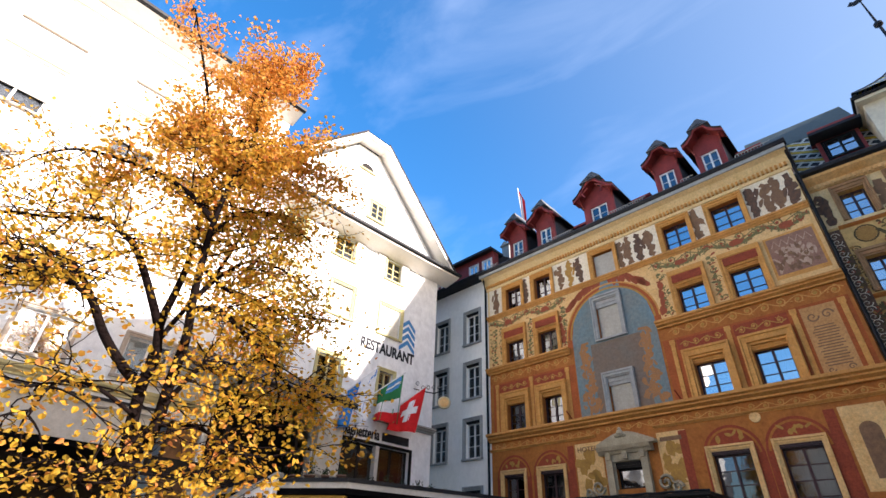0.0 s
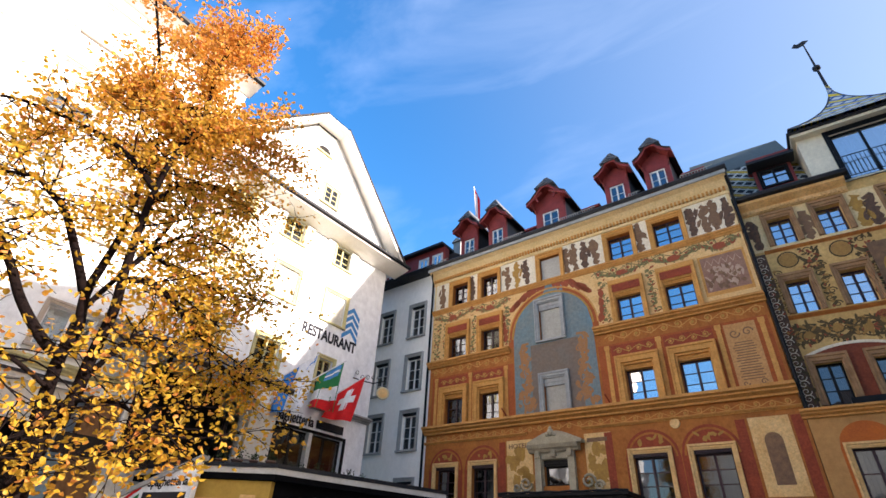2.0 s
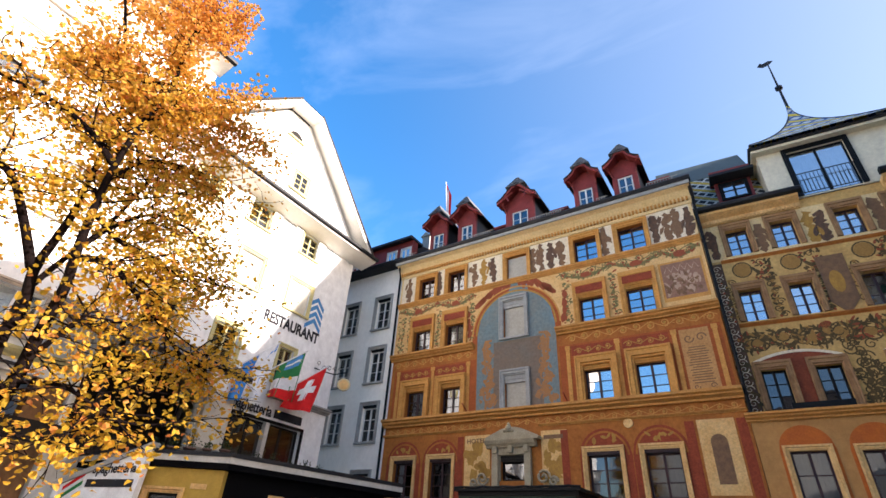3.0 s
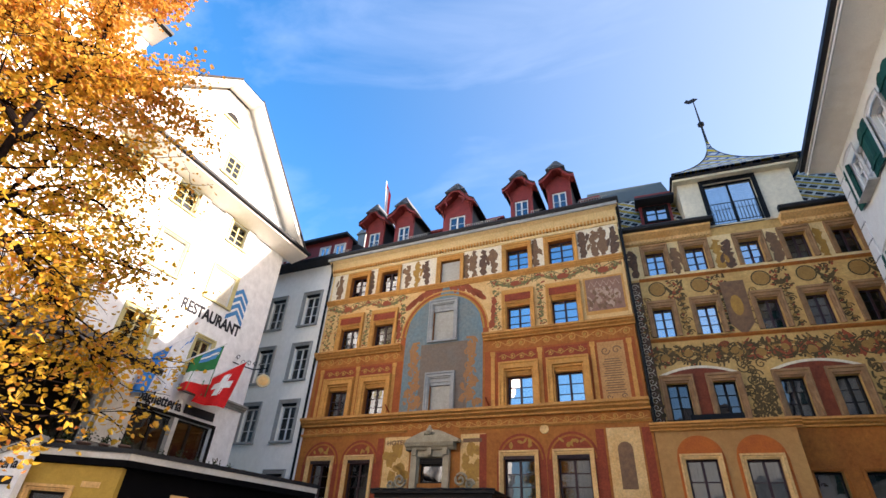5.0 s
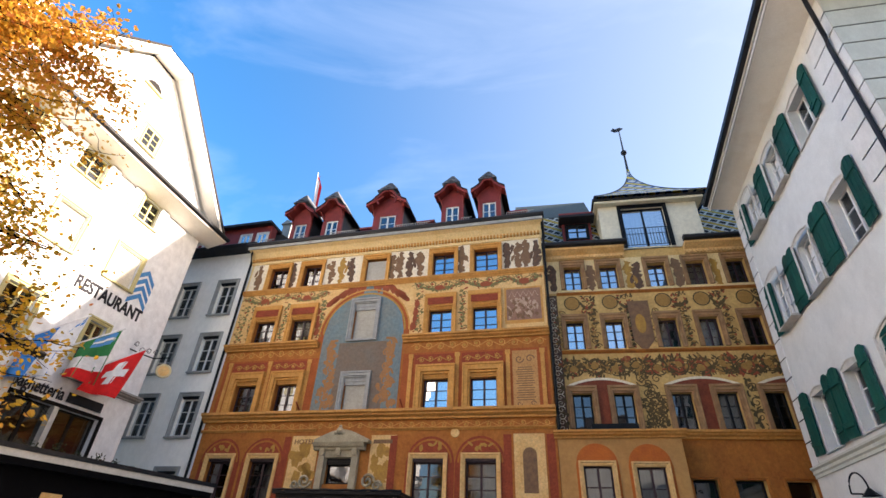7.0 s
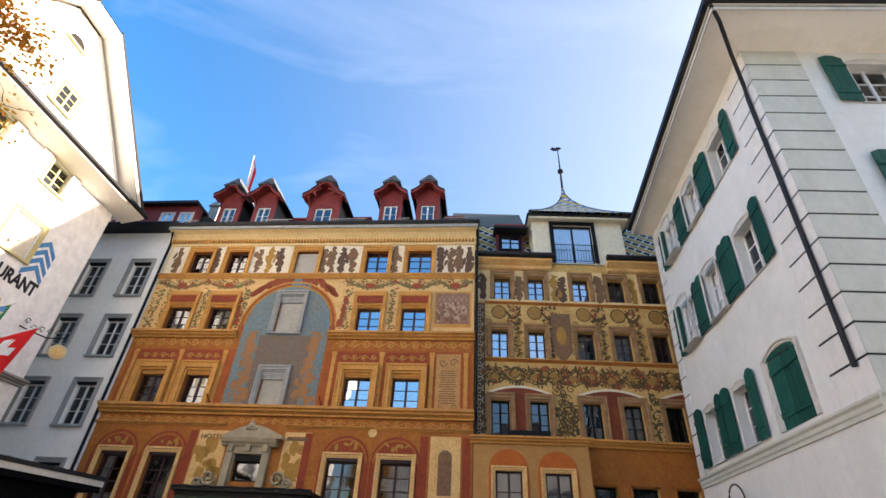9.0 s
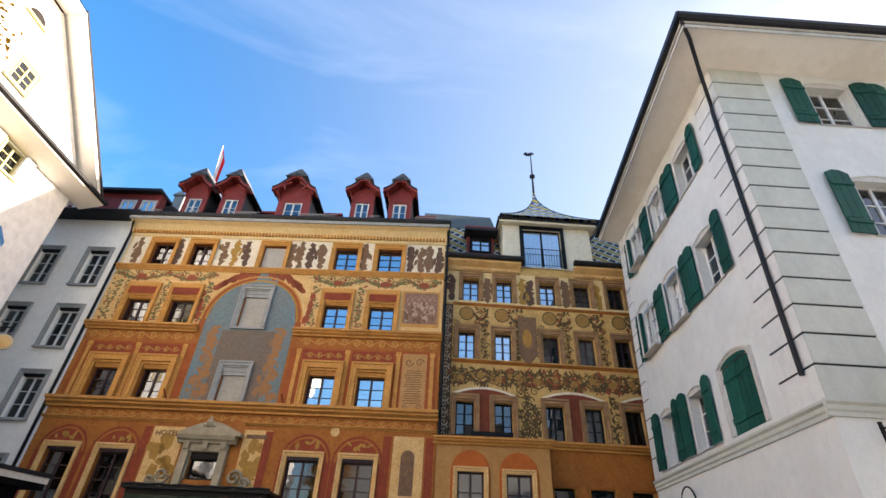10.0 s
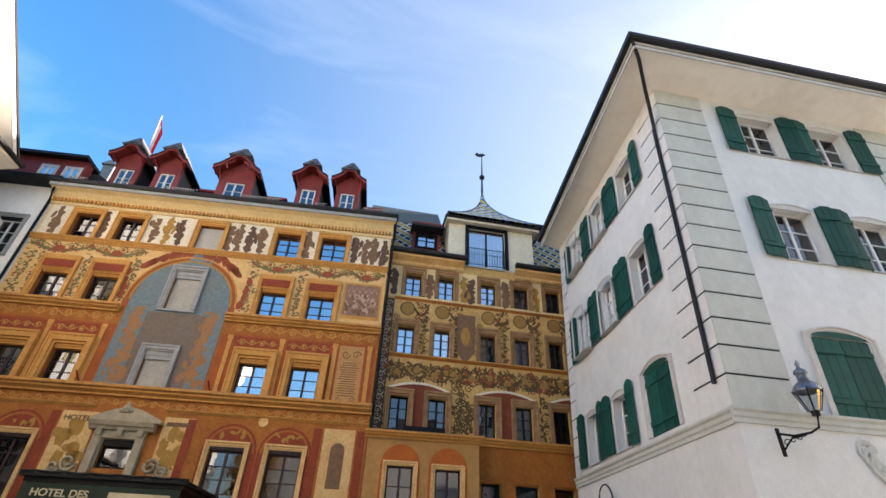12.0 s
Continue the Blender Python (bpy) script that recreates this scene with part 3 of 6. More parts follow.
# cornice with dentils and gutter
part("cornice", Shape().along([(0, 14.12), (-0.06, 14.12), (-0.08, 14.2), (-0.12, 14.45), (-0.3, 14.66), (-0.5, 14.76), (-0.5, 14.9), (0.1, 14.9)], -14.5, 0.12), PALEYELLOW, hotel, "yellow moulded cornice")
den = Shape()
for i in range(96):
    x = -14.38 + i * 0.15
    den.box(x, x + 0.08, -0.18, -0.08, 14.24, 14.4)
part("dentil_band", den, YELLOW, hotel, kind="stuff")
part("fascia", Shape().box(-14.55, 0.15, -0.56, -0.5, 14.76, 14.92), GREYSTONE, hotel, "grey board under the gutter")
gut = Shape().along([(-0.4, 14.9), (-0.62, 14.93), (-0.68, 15.04), (-0.62, 15.12), (-0.4, 15.12)], -14.62, 0.22)
part("gutter", gut, GUTTER, hotel, "dark sheet-metal gutter")
part("roof", Shape().along([(-0.5, 14.95), (-0.5, 15.1), (6.0, 18.6), (12.4, 15.1), (12.4, 14.95)], -14.5, 0.15), SLATE, hotel, "dark tiled roof")
for x0, x1 in ((-13.9, -13.2), (-11.9, -11.4), (-10.1, -8.6), (-6.7, -5.0), (-3.5, -3.0), (-1.4, -0.2)):
    sg = Shape()
    k = int((x1 - x0) / 0.11)
    for i in range(k):
        sg.tube([(x0 + i * 0.11, -0.58, 15.1), (x0 + i * 0.11, -0.58, 15.26)], 0.018, 4)
    sg.tube([(x0, -0.58, 15.26), (x1, -0.58, 15.26)], 0.02, 4)
    part("snow_guard", sg, GREYSTONE, hotel, "grey metal snow guard")
# ledges
for z, a, b, pr, h, nm in ((6.7, -14.46, 0.04, 0.34, 0.34, "ledge"), (9.76, -14.46, -9.85, 0.28, 0.28, "ledge"), (9.76, -5.95, 0.04, 0.28, 0.28, "ledge"), (6.06, -14.44, -9.2, 0.1, 0.1, "ledge"), (6.06, -6.9, 0.02, 0.1, 0.1, "ledge"), (12.58, -14.44, 0.02, 0.14, 0.24, "ledge")):
    part(nm, Shape().along(shift(stepped(pr, h), z), a, b), LEDGE, hotel, "moulded ochre ledge")


def plate(parent, nm, u0, u1, z0, z1, material, y=-0.004, label="", holes_=()):
    """A field of paint, a few millimetres proud, cut out round the openings."""
    s = Shape()
    hs = [h for h in holes_ if h[1] > u0 and h[0] < u1 and h[3] > z0 and h[2] < z1]
    hs = [(max(h[0], u0), min(h[1], u1), max(h[2], z0), min(h[3], z1)) for h in hs]
    us = sorted({u0, u1, *[h[0] for h in hs], *[h[1] for h in hs]})
    zs = sorted({z0, z1, *[h[2] for h in hs], *[h[3] for h in hs]})
    for a, b in zip(us, us[1:]):
        for c, d in zip(zs, zs[1:]):
            if not any(h[0] < (a + b) / 2 < h[1] and h[2] < (c + d) / 2 < h[3] for h in hs):
                s.poly([(a, y, c), (b, y, c), (b, y, d), (a, y, d)])
    return part(nm, s, material, parent, label)


plate(hotel, "fresco_field", -14.42, 0, 12.6, 14.4, PALEYELLOW, -0.004, "yellow painted frieze", holes)
plate(hotel, "fresco_field", -14.42, 0, 9.78, 12.42, CREAM, -0.004, "faded cream painted storey", holes)
plate(hotel, "fresco_field", -14.2, -9.72, 6.7, 9.0, ORANGE, -0.004, "orange painted storey", holes)
plate(hotel, "fresco_field", -5.9, -0.1, 6.7, 9.0, ORANGE, -0.004, "orange painted storey", holes)
for u0, u1 in ((-14.3, -13.5), (-12.1, -11.56), (-10.3, -8.4), (-6.95, -5.08), (-3.72, -3.15), (-1.75, -0.12)):
    plate(hotel, "fresco_panel", u0, u1, 12.62, 14.12, PALE, -0.008, "pale painted panel with dark shapes")
# plain shapes in the frieze
for k, x in enumerate((-13.85, -11.95, -9.92, -9.4, -8.88, -6.86, -6.45, -6.0, -5.5, -3.56, -1.5, -1.05, -0.68, -0.24)):
    s = Shape()
    spindle(s, x, 12.68, 14.06 - 0.06 * (k % 3), 0.62, -0.012, rng)
    part("painted_shape", s, GOLDFIG if k == 3 else (BROWNFIG, DARKFIG, BROWNFIG)[k % 3], hotel, "plain brown shape painted on the frieze")
# blue-grey arch with its orange surround
def arch_outline(cx, r, z0, zc, n=20):
    return [(cx - r, z0)] + [(cx - r * math.cos(math.pi * i / n), zc + r * math.sin(math.pi * i / n)) for i in range(n + 1)] + [(cx + r, z0)]


def flat(pts, y):
    return Shape().poly([(x, y, z) for x, z in pts])


def arch_field(cx, r, z0, zc, y, holes_, n=24):
    """An arched field in strips, left open at the windows."""
    s = Shape()
    xs = sorted({cx - r + 2 * r * i / n for i in range(n + 1)} | {h[0] for h in holes_} | {h[1] for h in holes_})
    top = lambda x: zc + math.sqrt(max(r * r - (x - cx) ** 2, 0))
    for a, b in zip(xs, xs[1:]):
        m, z = (a + b) / 2, z0
        for h in sorted((h for h in holes_ if h[0] < m < h[1]), key=lambda h: h[2]):
            if h[2] > z:
                s.poly([(a, y, z), (b, y, z), (b, y, h[2]), (a, y, h[2])])
            z = h[3]
        s.poly([(a, y, z), (b, y, z), (b, y, max(top(b), z)), (a, y, max(top(a), z))])
    return s


mid = [h for h in holes if -8.5 < h[0] < -7.5 and h[2] > 6]
part("fresco_arch", arch_field(-7.83, 2.1, 9.72, 10.08, -0.008, mid), ORANGE, hotel, "orange painted arch")
part("fresco_arch", arch_field(-7.83, 1.84, 6.7, 10.08, -0.012, mid), BLUEGREY, hotel, "blue-grey painted niche")
plate(hotel, "fresco_field", -8.85, -6.65, 6.7, 9.62, GREYFR, -0.016, "grey painted architecture in the niche", holes)
ringpts = lambda r, z: [(-7.83 - r * math.cos(math.pi * i / 24), z + r * math.sin(math.pi * i / 24)) for i in range(25)]
part("fresco_moulding", Shape().ribbon(ringpts(1.88, 10.08), [0.08] * 25, -0.016), GOLDFIG, hotel)
part("fresco_moulding", Shape().ribbon(ringpts(2.08, 10.08), [0.07] * 25, -0.016), YELLOW, hotel)
gold = Shape()
for sx in (-1, 1):
    for k in range(46):
        v = (k / 46) ** 1.35
        wide = 0.3 * (1 - v) + 0.08
        gold.blot(-7.83 + sx * (1.28 + 0.1 * v) + rng.uniform(-1, 1) * wide, 6.95 + 2.75 * v, rng.uniform(0.04, 0.15), rng.uniform(0.06, 0.2), -0.0175 - 0.0002 * (k % 12), turn=rng.uniform(-0.7, 0.7), n=10, rag=0.8, rng=rng)
    for k in range(4):
        spiral(gold, -7.83 + sx * (1.3 - 0.05 * k), 7.3 + 0.6 * k, 0.24 - 0.03 * k, 1.5, 0, sx, 0.07, -0.021)
    gold.ribbon([(-7.83 + sx * 1.1, 9.75), (-7.83 + sx * 1.4, 9.72), (-7.83 + sx * 1.5, 9.4), (-7.83 + sx * 1.42, 8.6)], [0.1, 0.14, 0.12, 0.08], -0.0215)
part("painted_ornament", gold, SIENNA, hotel, "gold shapes painted in the niche", kind="stuff")
spand = Shape()
for sx in (-1, 1):
    for k in range(9):
        a = 0.78 + 0.085 * k
        spand.blot(-7.83 + sx * 2.45 * math.cos(a), 10.0 + 2.36 * math.sin(a), rng.uniform(0.2, 0.42), rng.uniform(0.07, 0.16), -0.014, turn=-sx * a, n=9, rag=0.5, rng=rng)
    for k in range(4):
        spand.blot(-7.83 + sx * (2.25 + 0.03 * k), 10.2 + 0.35 * k, rng.uniform(0.1, 0.15), rng.uniform(0.16, 0.24), -0.014, n=9, rag=0.5, rng=rng)
part("painted_ornament", spand, REDFIG, hotel, "reddish shapes painted beside the arch", kind="stuff")
# garlands under the frieze and drops between the windows
gd, ga = Shape(), Shape()
for u0, u1 in ((-14.3, -12.0), (-12.0, -9.9), (-5.6, -3.45), (-3.45, -1.5), (-1.5, -0.15)):
    n = 14
    pts = [(u0 + (u1 - u0) * i / n, 12.2 - 0.3 * math.sin(math.pi * i / n)) for i in range(n + 1)]
    gd.ribbon(pts, [0.06 + 0.09 * math.sin(math.pi * i / n) for i in range(n + 1)], -0.010)
    for x, z in pts:
        for _ in range(4):
            (gd if rng.random() < 0.6 else ga).blot(x + rng.uniform(-0.08, 0.08), z + rng.uniform(-0.1, 0.1), rng.uniform(0.04, 0.09), 0.03, -0.0115 - rng.random() * 0.001, turn=rng.uniform(0, 3.1), n=6, rag=0.4, rng=rng)
    ga.blot((u0 + u1) / 2, 12.0, 0.22, 0.14, -0.013, n=10, rag=0.5, rng=rng)
    spiral(gd, u0 + 0.3, 12.28, 0.14, 1.3, 0, 1, 0.035, -0.0116)
    spiral(gd, u1 - 0.3, 12.28, 0.14, 1.3, math.pi, -1, 0.035, -0.0117)
for x in (-13.95, -11.86, -9.95, -5.45, -3.5, -13.6):
    for k in range(9):
        z = 11.75 - 0.21 * k
        gd.blot(x + rng.uniform(-0.06, 0.06), z, rng.uniform(0.05, 0.13), 0.06, -0.0102, turn=rng.uniform(-0.5, 0.5), n=8, rag=0.6, rng=rng)
        (ga if k % 3 else gd).blot(x + rng.uniform(-0.12, 0.12), z - 0.1, 0.05, 0.04, -0.0112, n=7, rag=0.5, rng=rng)
for u0, u1 in ((-14.3, -9.75), (-5.8, -0.1)):
    rinceau(gd, ga, u0, u1, 11.92, 12.4, 0.62, -0.0085, rng, leafs=12, width=0.04)
for u in (-14.15, -11.83, -10.0, -5.35, -3.44):
    for k in range(16):
        (gd if k % 3 else ga).blot(u + rng.uniform(-0.13, 0.13), 11.85 - 0.125 * k, rng.uniform(0.05, 0.12), rng.uniform(0.025, 0.05), -0.0088 - 0.0002 * (k % 4), turn=rng.uniform(-0.9, 0.9), n=8, rag=0.6, rng=rng)
    for k in range(5):
        spiral(gd, u + 0.06 * (-1) ** k, 11.6 - 0.4 * k, 0.12, 1.3, 0, (-1) ** k, 0.035, -0.0098)
part("painted_garland", gd, GREENFIG, hotel, "olive painted garlands and scrolls", kind="stuff")
part("painted_garland", ga, REDFIG, hotel, "reddish painted fruit and ribbons", kind="stuff")
# big painted picture and tablet
plate(hotel, "fresco_panel", -1.68, -0.12, 10.05, 11.7, YELLOW, -0.008, "yellow painted picture frame")
plate(hotel, "fresco_panel", -1.6, -0.2, 10.2, 11.62, MAUVE, -0.012, "brown painted picture panel")
pic, pic2 = Shape(), Shape()
for k in range(60):
    px_, pz_ = rng.uniform(-1.5, -0.3), rng.uniform(10.3, 11.2)
    (pic if k % 2 else pic2).blot(px_, pz_, rng.uniform(0.03, 0.09), rng.uniform(0.06, 0.17), -0.0135 - 0.0003 * (k % 9), turn=rng.uniform(-0.8, 0.8), n=9, rag=0.7, rng=rng)
for k in range(5):
    pic2.ribbon([(-1.5 + 0.24 * k, 11.25), (-1.38 + 0.24 * k, 11.5), (-1.26 + 0.24 * k, 11.25)], [0.035, 0.03, 0.035], -0.017)
part("painted_ornament", pic, BROWNFIG, hotel, kind="stuff")
part("painted_ornament", pic2, mat("dusty_pink_fresco", (0.5, 0.34, 0.24), (0.38, 0.24, 0.16), scale=6), hotel, kind="stuff")
plate(hotel, "fresco_panel", -1.45, -0.5, 6.78, 8.9, FADED, -0.012, "faded tan painted tablet")
tab = Shape()
for k in range(15):
    w_ = rng.uniform(0.5, 0.72)
    tab.box(-0.98 - w_ / 2, -0.98 + w_ / 2, -0.0145, -0.0125, 8.2 - 0.088 * k, 8.235 - 0.088 * k)
for sx in (-1, 1):
    spiral(tab, -0.98 + sx * 0.2, 8.55, 0.17, 1.3, 0, sx, 0.05, -0.0145)
    spiral(tab, -0.98 + sx * 0.25, 6.85, 0.1, 1.2, 0, sx, 0.04, -0.0145)
part("tablet_lettering", tab, BROWNFIG, hotel, "brown lines painted on the tablet", kind="stuff")
# painted pilasters and panels of the third storey
for u in (-13.95, -11.98, -10.1, -5.55, -3.62, -1.62, -0.3):
    part("painted_pilaster", Shape().box(u - 0.075, u + 0.075, -0.03, 0.0, 6.7, 8.78).box(u - 0.1, u + 0.1, -0.045, 0.0, 8.78, 8.95), YELLOW, hotel, "flat ochre pilaster")
for u0, u1 in ((-13.8, -12.15), (-11.85, -10.25), (-5.4, -3.75), (-3.45, -1.8)):
    plate(hotel, "fresco_panel", u0, u1, 8.52, 8.92, RUST, -0.009, "rust-red painted panel")
bd, ba = Shape(), Shape()
for u0, u1 in ((-14.3, -9.9), (-5.6, -0.1)):
    rinceau(bd, ba, u0, u1, 9.06, 9.5, 0.5, -0.006, rng, leafs=3, width=0.035)
for u0, u1 in ((-13.7, -12.2), (-11.8, -10.3), (-5.3, -3.8), (-3.4, -1.85)):
    rinceau(ba, bd, u0, u1, 8.55, 8.88, 0.36, -0.012, rng, leafs=2, width=0.03)
rinceau(bd, ba, -14.3, -0.1, 6.02, 6.32, 0.42, -0.006, rng, leafs=2, width=0.03)
part("painted_scrollwork", bd, LEDGE, hotel, "ochre painted scroll bands", kind="stuff")
part("painted_scrollwork", ba, GOLDFIG, hotel, "gold painted scroll bands", kind="stuff")
# lower storey: painted arches, pilasters, cream fields and the stone window
for cx in (-13.2, -11.3, -4.52, -2.7):
    part("fresco_arch", arch_field(cx, 0.9, 3.0, 4.84, -0.006, [h for h in holes if abs((h[0] + h[1]) / 2 - cx) < 0.25 and h[2] < 5]), RUST, hotel, "rust-red painted arch round the window")
    pts = [(cx - 0.78 * math.cos(math.pi * i / 16), 4.84 + 0.78 * math.sin(math.pi * i / 16)) for i in range(17)]
    part("fresco_moulding", Shape().ribbon(pts, [0.07] * 17, -0.010), OCHRE, hotel)
    bl = Shape()
    for _ in range(7):
        bl.blot(cx + rng.uniform(-0.4, 0.4), 5.38 + rng.uniform(-0.1, 0.12), rng.uniform(0.06, 0.14), rng.uniform(0.04, 0.08), -0.011, turn=rng.uniform(0, 3), n=8, rag=0.5, rng=rng)
    part("painted_ornament", bl, GOLDFIG, hotel, kind="stuff")
for u in (-10.35, -5.95, -1.72, -0.22):
    plate(hotel, "painted_pilaster", u - 0.14, u + 0.14, 0.5, 5.78, RUST, -0.012, "rust-red painted pilaster")
for u0, u1 in ((-10.15, -9.0), (-6.85, -5.85), (-1.5, -0.42)):
    plate(hotel, "fresco_field", u0, u1, 3.6, 5.8, CREAM, -0.008, "cream painted field")
cl = Shape()
for k in range(18):
    side = k % 2
    cl.blot((-9.55 if side else -6.35) + rng.uniform(-0.35, 0.35), rng.uniform(4.1, 5.4), rng.uniform(0.12, 0.32), rng.uniform(0.12, 0.3), -0.011 - 0.0004 * (k % 4), n=11, rag=0.6, rng=rng)
part("painted_ornament", cl, GOLDFIG, hotel, "brown shapes painted beside the stone window", kind="stuff")
niche = arch_field(-0.96, 0.24, 3.9, 5.1, -0.012, [])
part("painted_ornament", niche, BROWNFIG, hotel, "brown niche painted on the cream field", kind="stuff")
part("roundel", Shape().prism([(-3.62 + 0.16 * math.cos(i * math.pi / 8), 5.85 + 0.16 * math.sin(i * math.pi / 8)) for i in range(16)], -0.05, 0), CREAM, hotel, "pale round boss")
words("HOTEL", 0.24, "lettering", BROWNFIG, hotel, pose(-10.05, -0.02, 5.5), "painted word on the wall", 0.002, 0.85)
part("lettering", Shape().box(-6.75, -6.0, -0.016, -0.01, 5.5, 5.64), BROWNFIG, hotel, "painted letters as a plain bar")
aed = Shape()
aed.box(-8.85, -8.60, -0.16, 0, 3.6, 5.25).box(-7.50, -7.25, -0.16, 0, 3.6, 5.25)
aed.box(-8.60, -7.50, -0.12, 0, 5.0, 5.25)
aed.along([(0, 5.25), (-0.2, 5.25), (-0.24, 5.36), (-0.3, 5.36), (-0.36, 5.5), (0, 5.5)], -9.08, -7.02)
for x in (-8.70, -8.05, -7.40):
    aed.box(x - 0.09, x + 0.09, -0.24, -0.1, 5.06, 5.3)
aed.prism([(-9.06, 5.5), (-9.06, 5.6), *[(-9.06 + 2.22 * i / 12, 5.62 + 0.34 * math.sin(math.pi * i / 12) ** 1.3) for i in range(1, 12)], (-6.84, 5.6), (-6.84, 5.5)], -0.32, 0)
part("stone_surround", aed, STONE, hotel, "carved stone window surround with curved pediment")
knob = Shape()
for x, z, r in ((-8.05, 5.9, 0.15), (-8.20, 5.84, 0.09), (-7.90, 5.84, 0.09), (-8.05, 6.06, 0.07)):
    knob.lathe([(0.01, -r), (r * 0.7, -r * 0.7), (r, 0), (r * 0.7, r * 0.7), (0.01, r)], 8, (x, -0.3, z))
part("stone_crest", knob, STONE, hotel, "carved stone crest")
for sx in (-1, 1):
    for du, z, r in ((1.25, 4.2, 0.26), (1.62, 4.05, 0.18)):
        cx, pts = -8.05 + sx * du, []
        for i in range(22):
            a = sx * 2 * math.pi * 1.5 * i / 21
            pts.append((cx + r * (1 - 0.04 * i) * math.cos(a), -0.08, z + r * (1 - 0.04 * i) * math.sin(a)))
        part("stone_scroll", Shape().tube(pts, 0.05, 5), STONE, hotel)
window(hotel, -8.54, 4.1, 1.0, 0.88, dict(name="pediment", cw=0.05, proj=0.02, casing=STONE, sash=DARKSASH, cols=1, rows=1, y=0.2, box=0.2, boxmat=DARKSASH), glass=DARKGLASS)
# entrance canopy with the sign board
can = Shape().box(-8.45, -4.5, -3.2, -0.05, 3.26, 3.38).box(-8.55, -4.4, -3.3, -0.05, 3.38, 3.46)
canopy = part("entrance_canopy", can, BLACK, hotel, "black metal entrance canopy with scrolled rim")
rim = Shape()
rim.tube([(-8.55 + 0.346 * i, -3.28, 3.48 + 0.02 * (i % 2)) for i in range(13)], 0.035, 6)
part("canopy_rim", rim, BLACK, canopy)
part("sign_board", Shape().box(-8.4, -4.55, -3.24, -3.16, 2.7, 3.24), mat("dark_green_sign", (0.02, 0.035, 0.02)), canopy, "dark green sign board")
words("HOTEL DES", 0.24, "lettering", GOLDLETTER, canopy, pose(-8.13, -3.255, 2.94), "gilt letters on the sign board", 0.006, 1.38)
part("lettering", Shape().box(-6.25, -4.75, -3.265, -3.245, 2.94, 3.1), GOLDLETTER, canopy, "gilt name as a plain bar")
# dormers
SLATECAP = mat("grey_slate_cap", (0.16, 0.17, 0.18), (0.08, 0.085, 0.09), scale=9, amount=0.9)


def strip(upper, lower, y0, y1):
    """A closed band between two lines in x and z, from y0 to y1, in one piece."""
    s, n = Shape(), len(upper)
    ring = upper + lower[::-1]
    k = len(ring)
    s.v += [(a, y0, b) for a, b in ring] + [(a, y1, b) for a, b in ring]
    for i in range(n - 1):
        s.f += [(i, i + 1, k - 2 - i, k - 1 - i), (k + i, k + k - 1 - i, k + k - 2 - i, k + i + 1)]
    s.f += [(i, k + i, k + (i + 1) % k, (i + 1) % k) for i in range(k)]
    return s


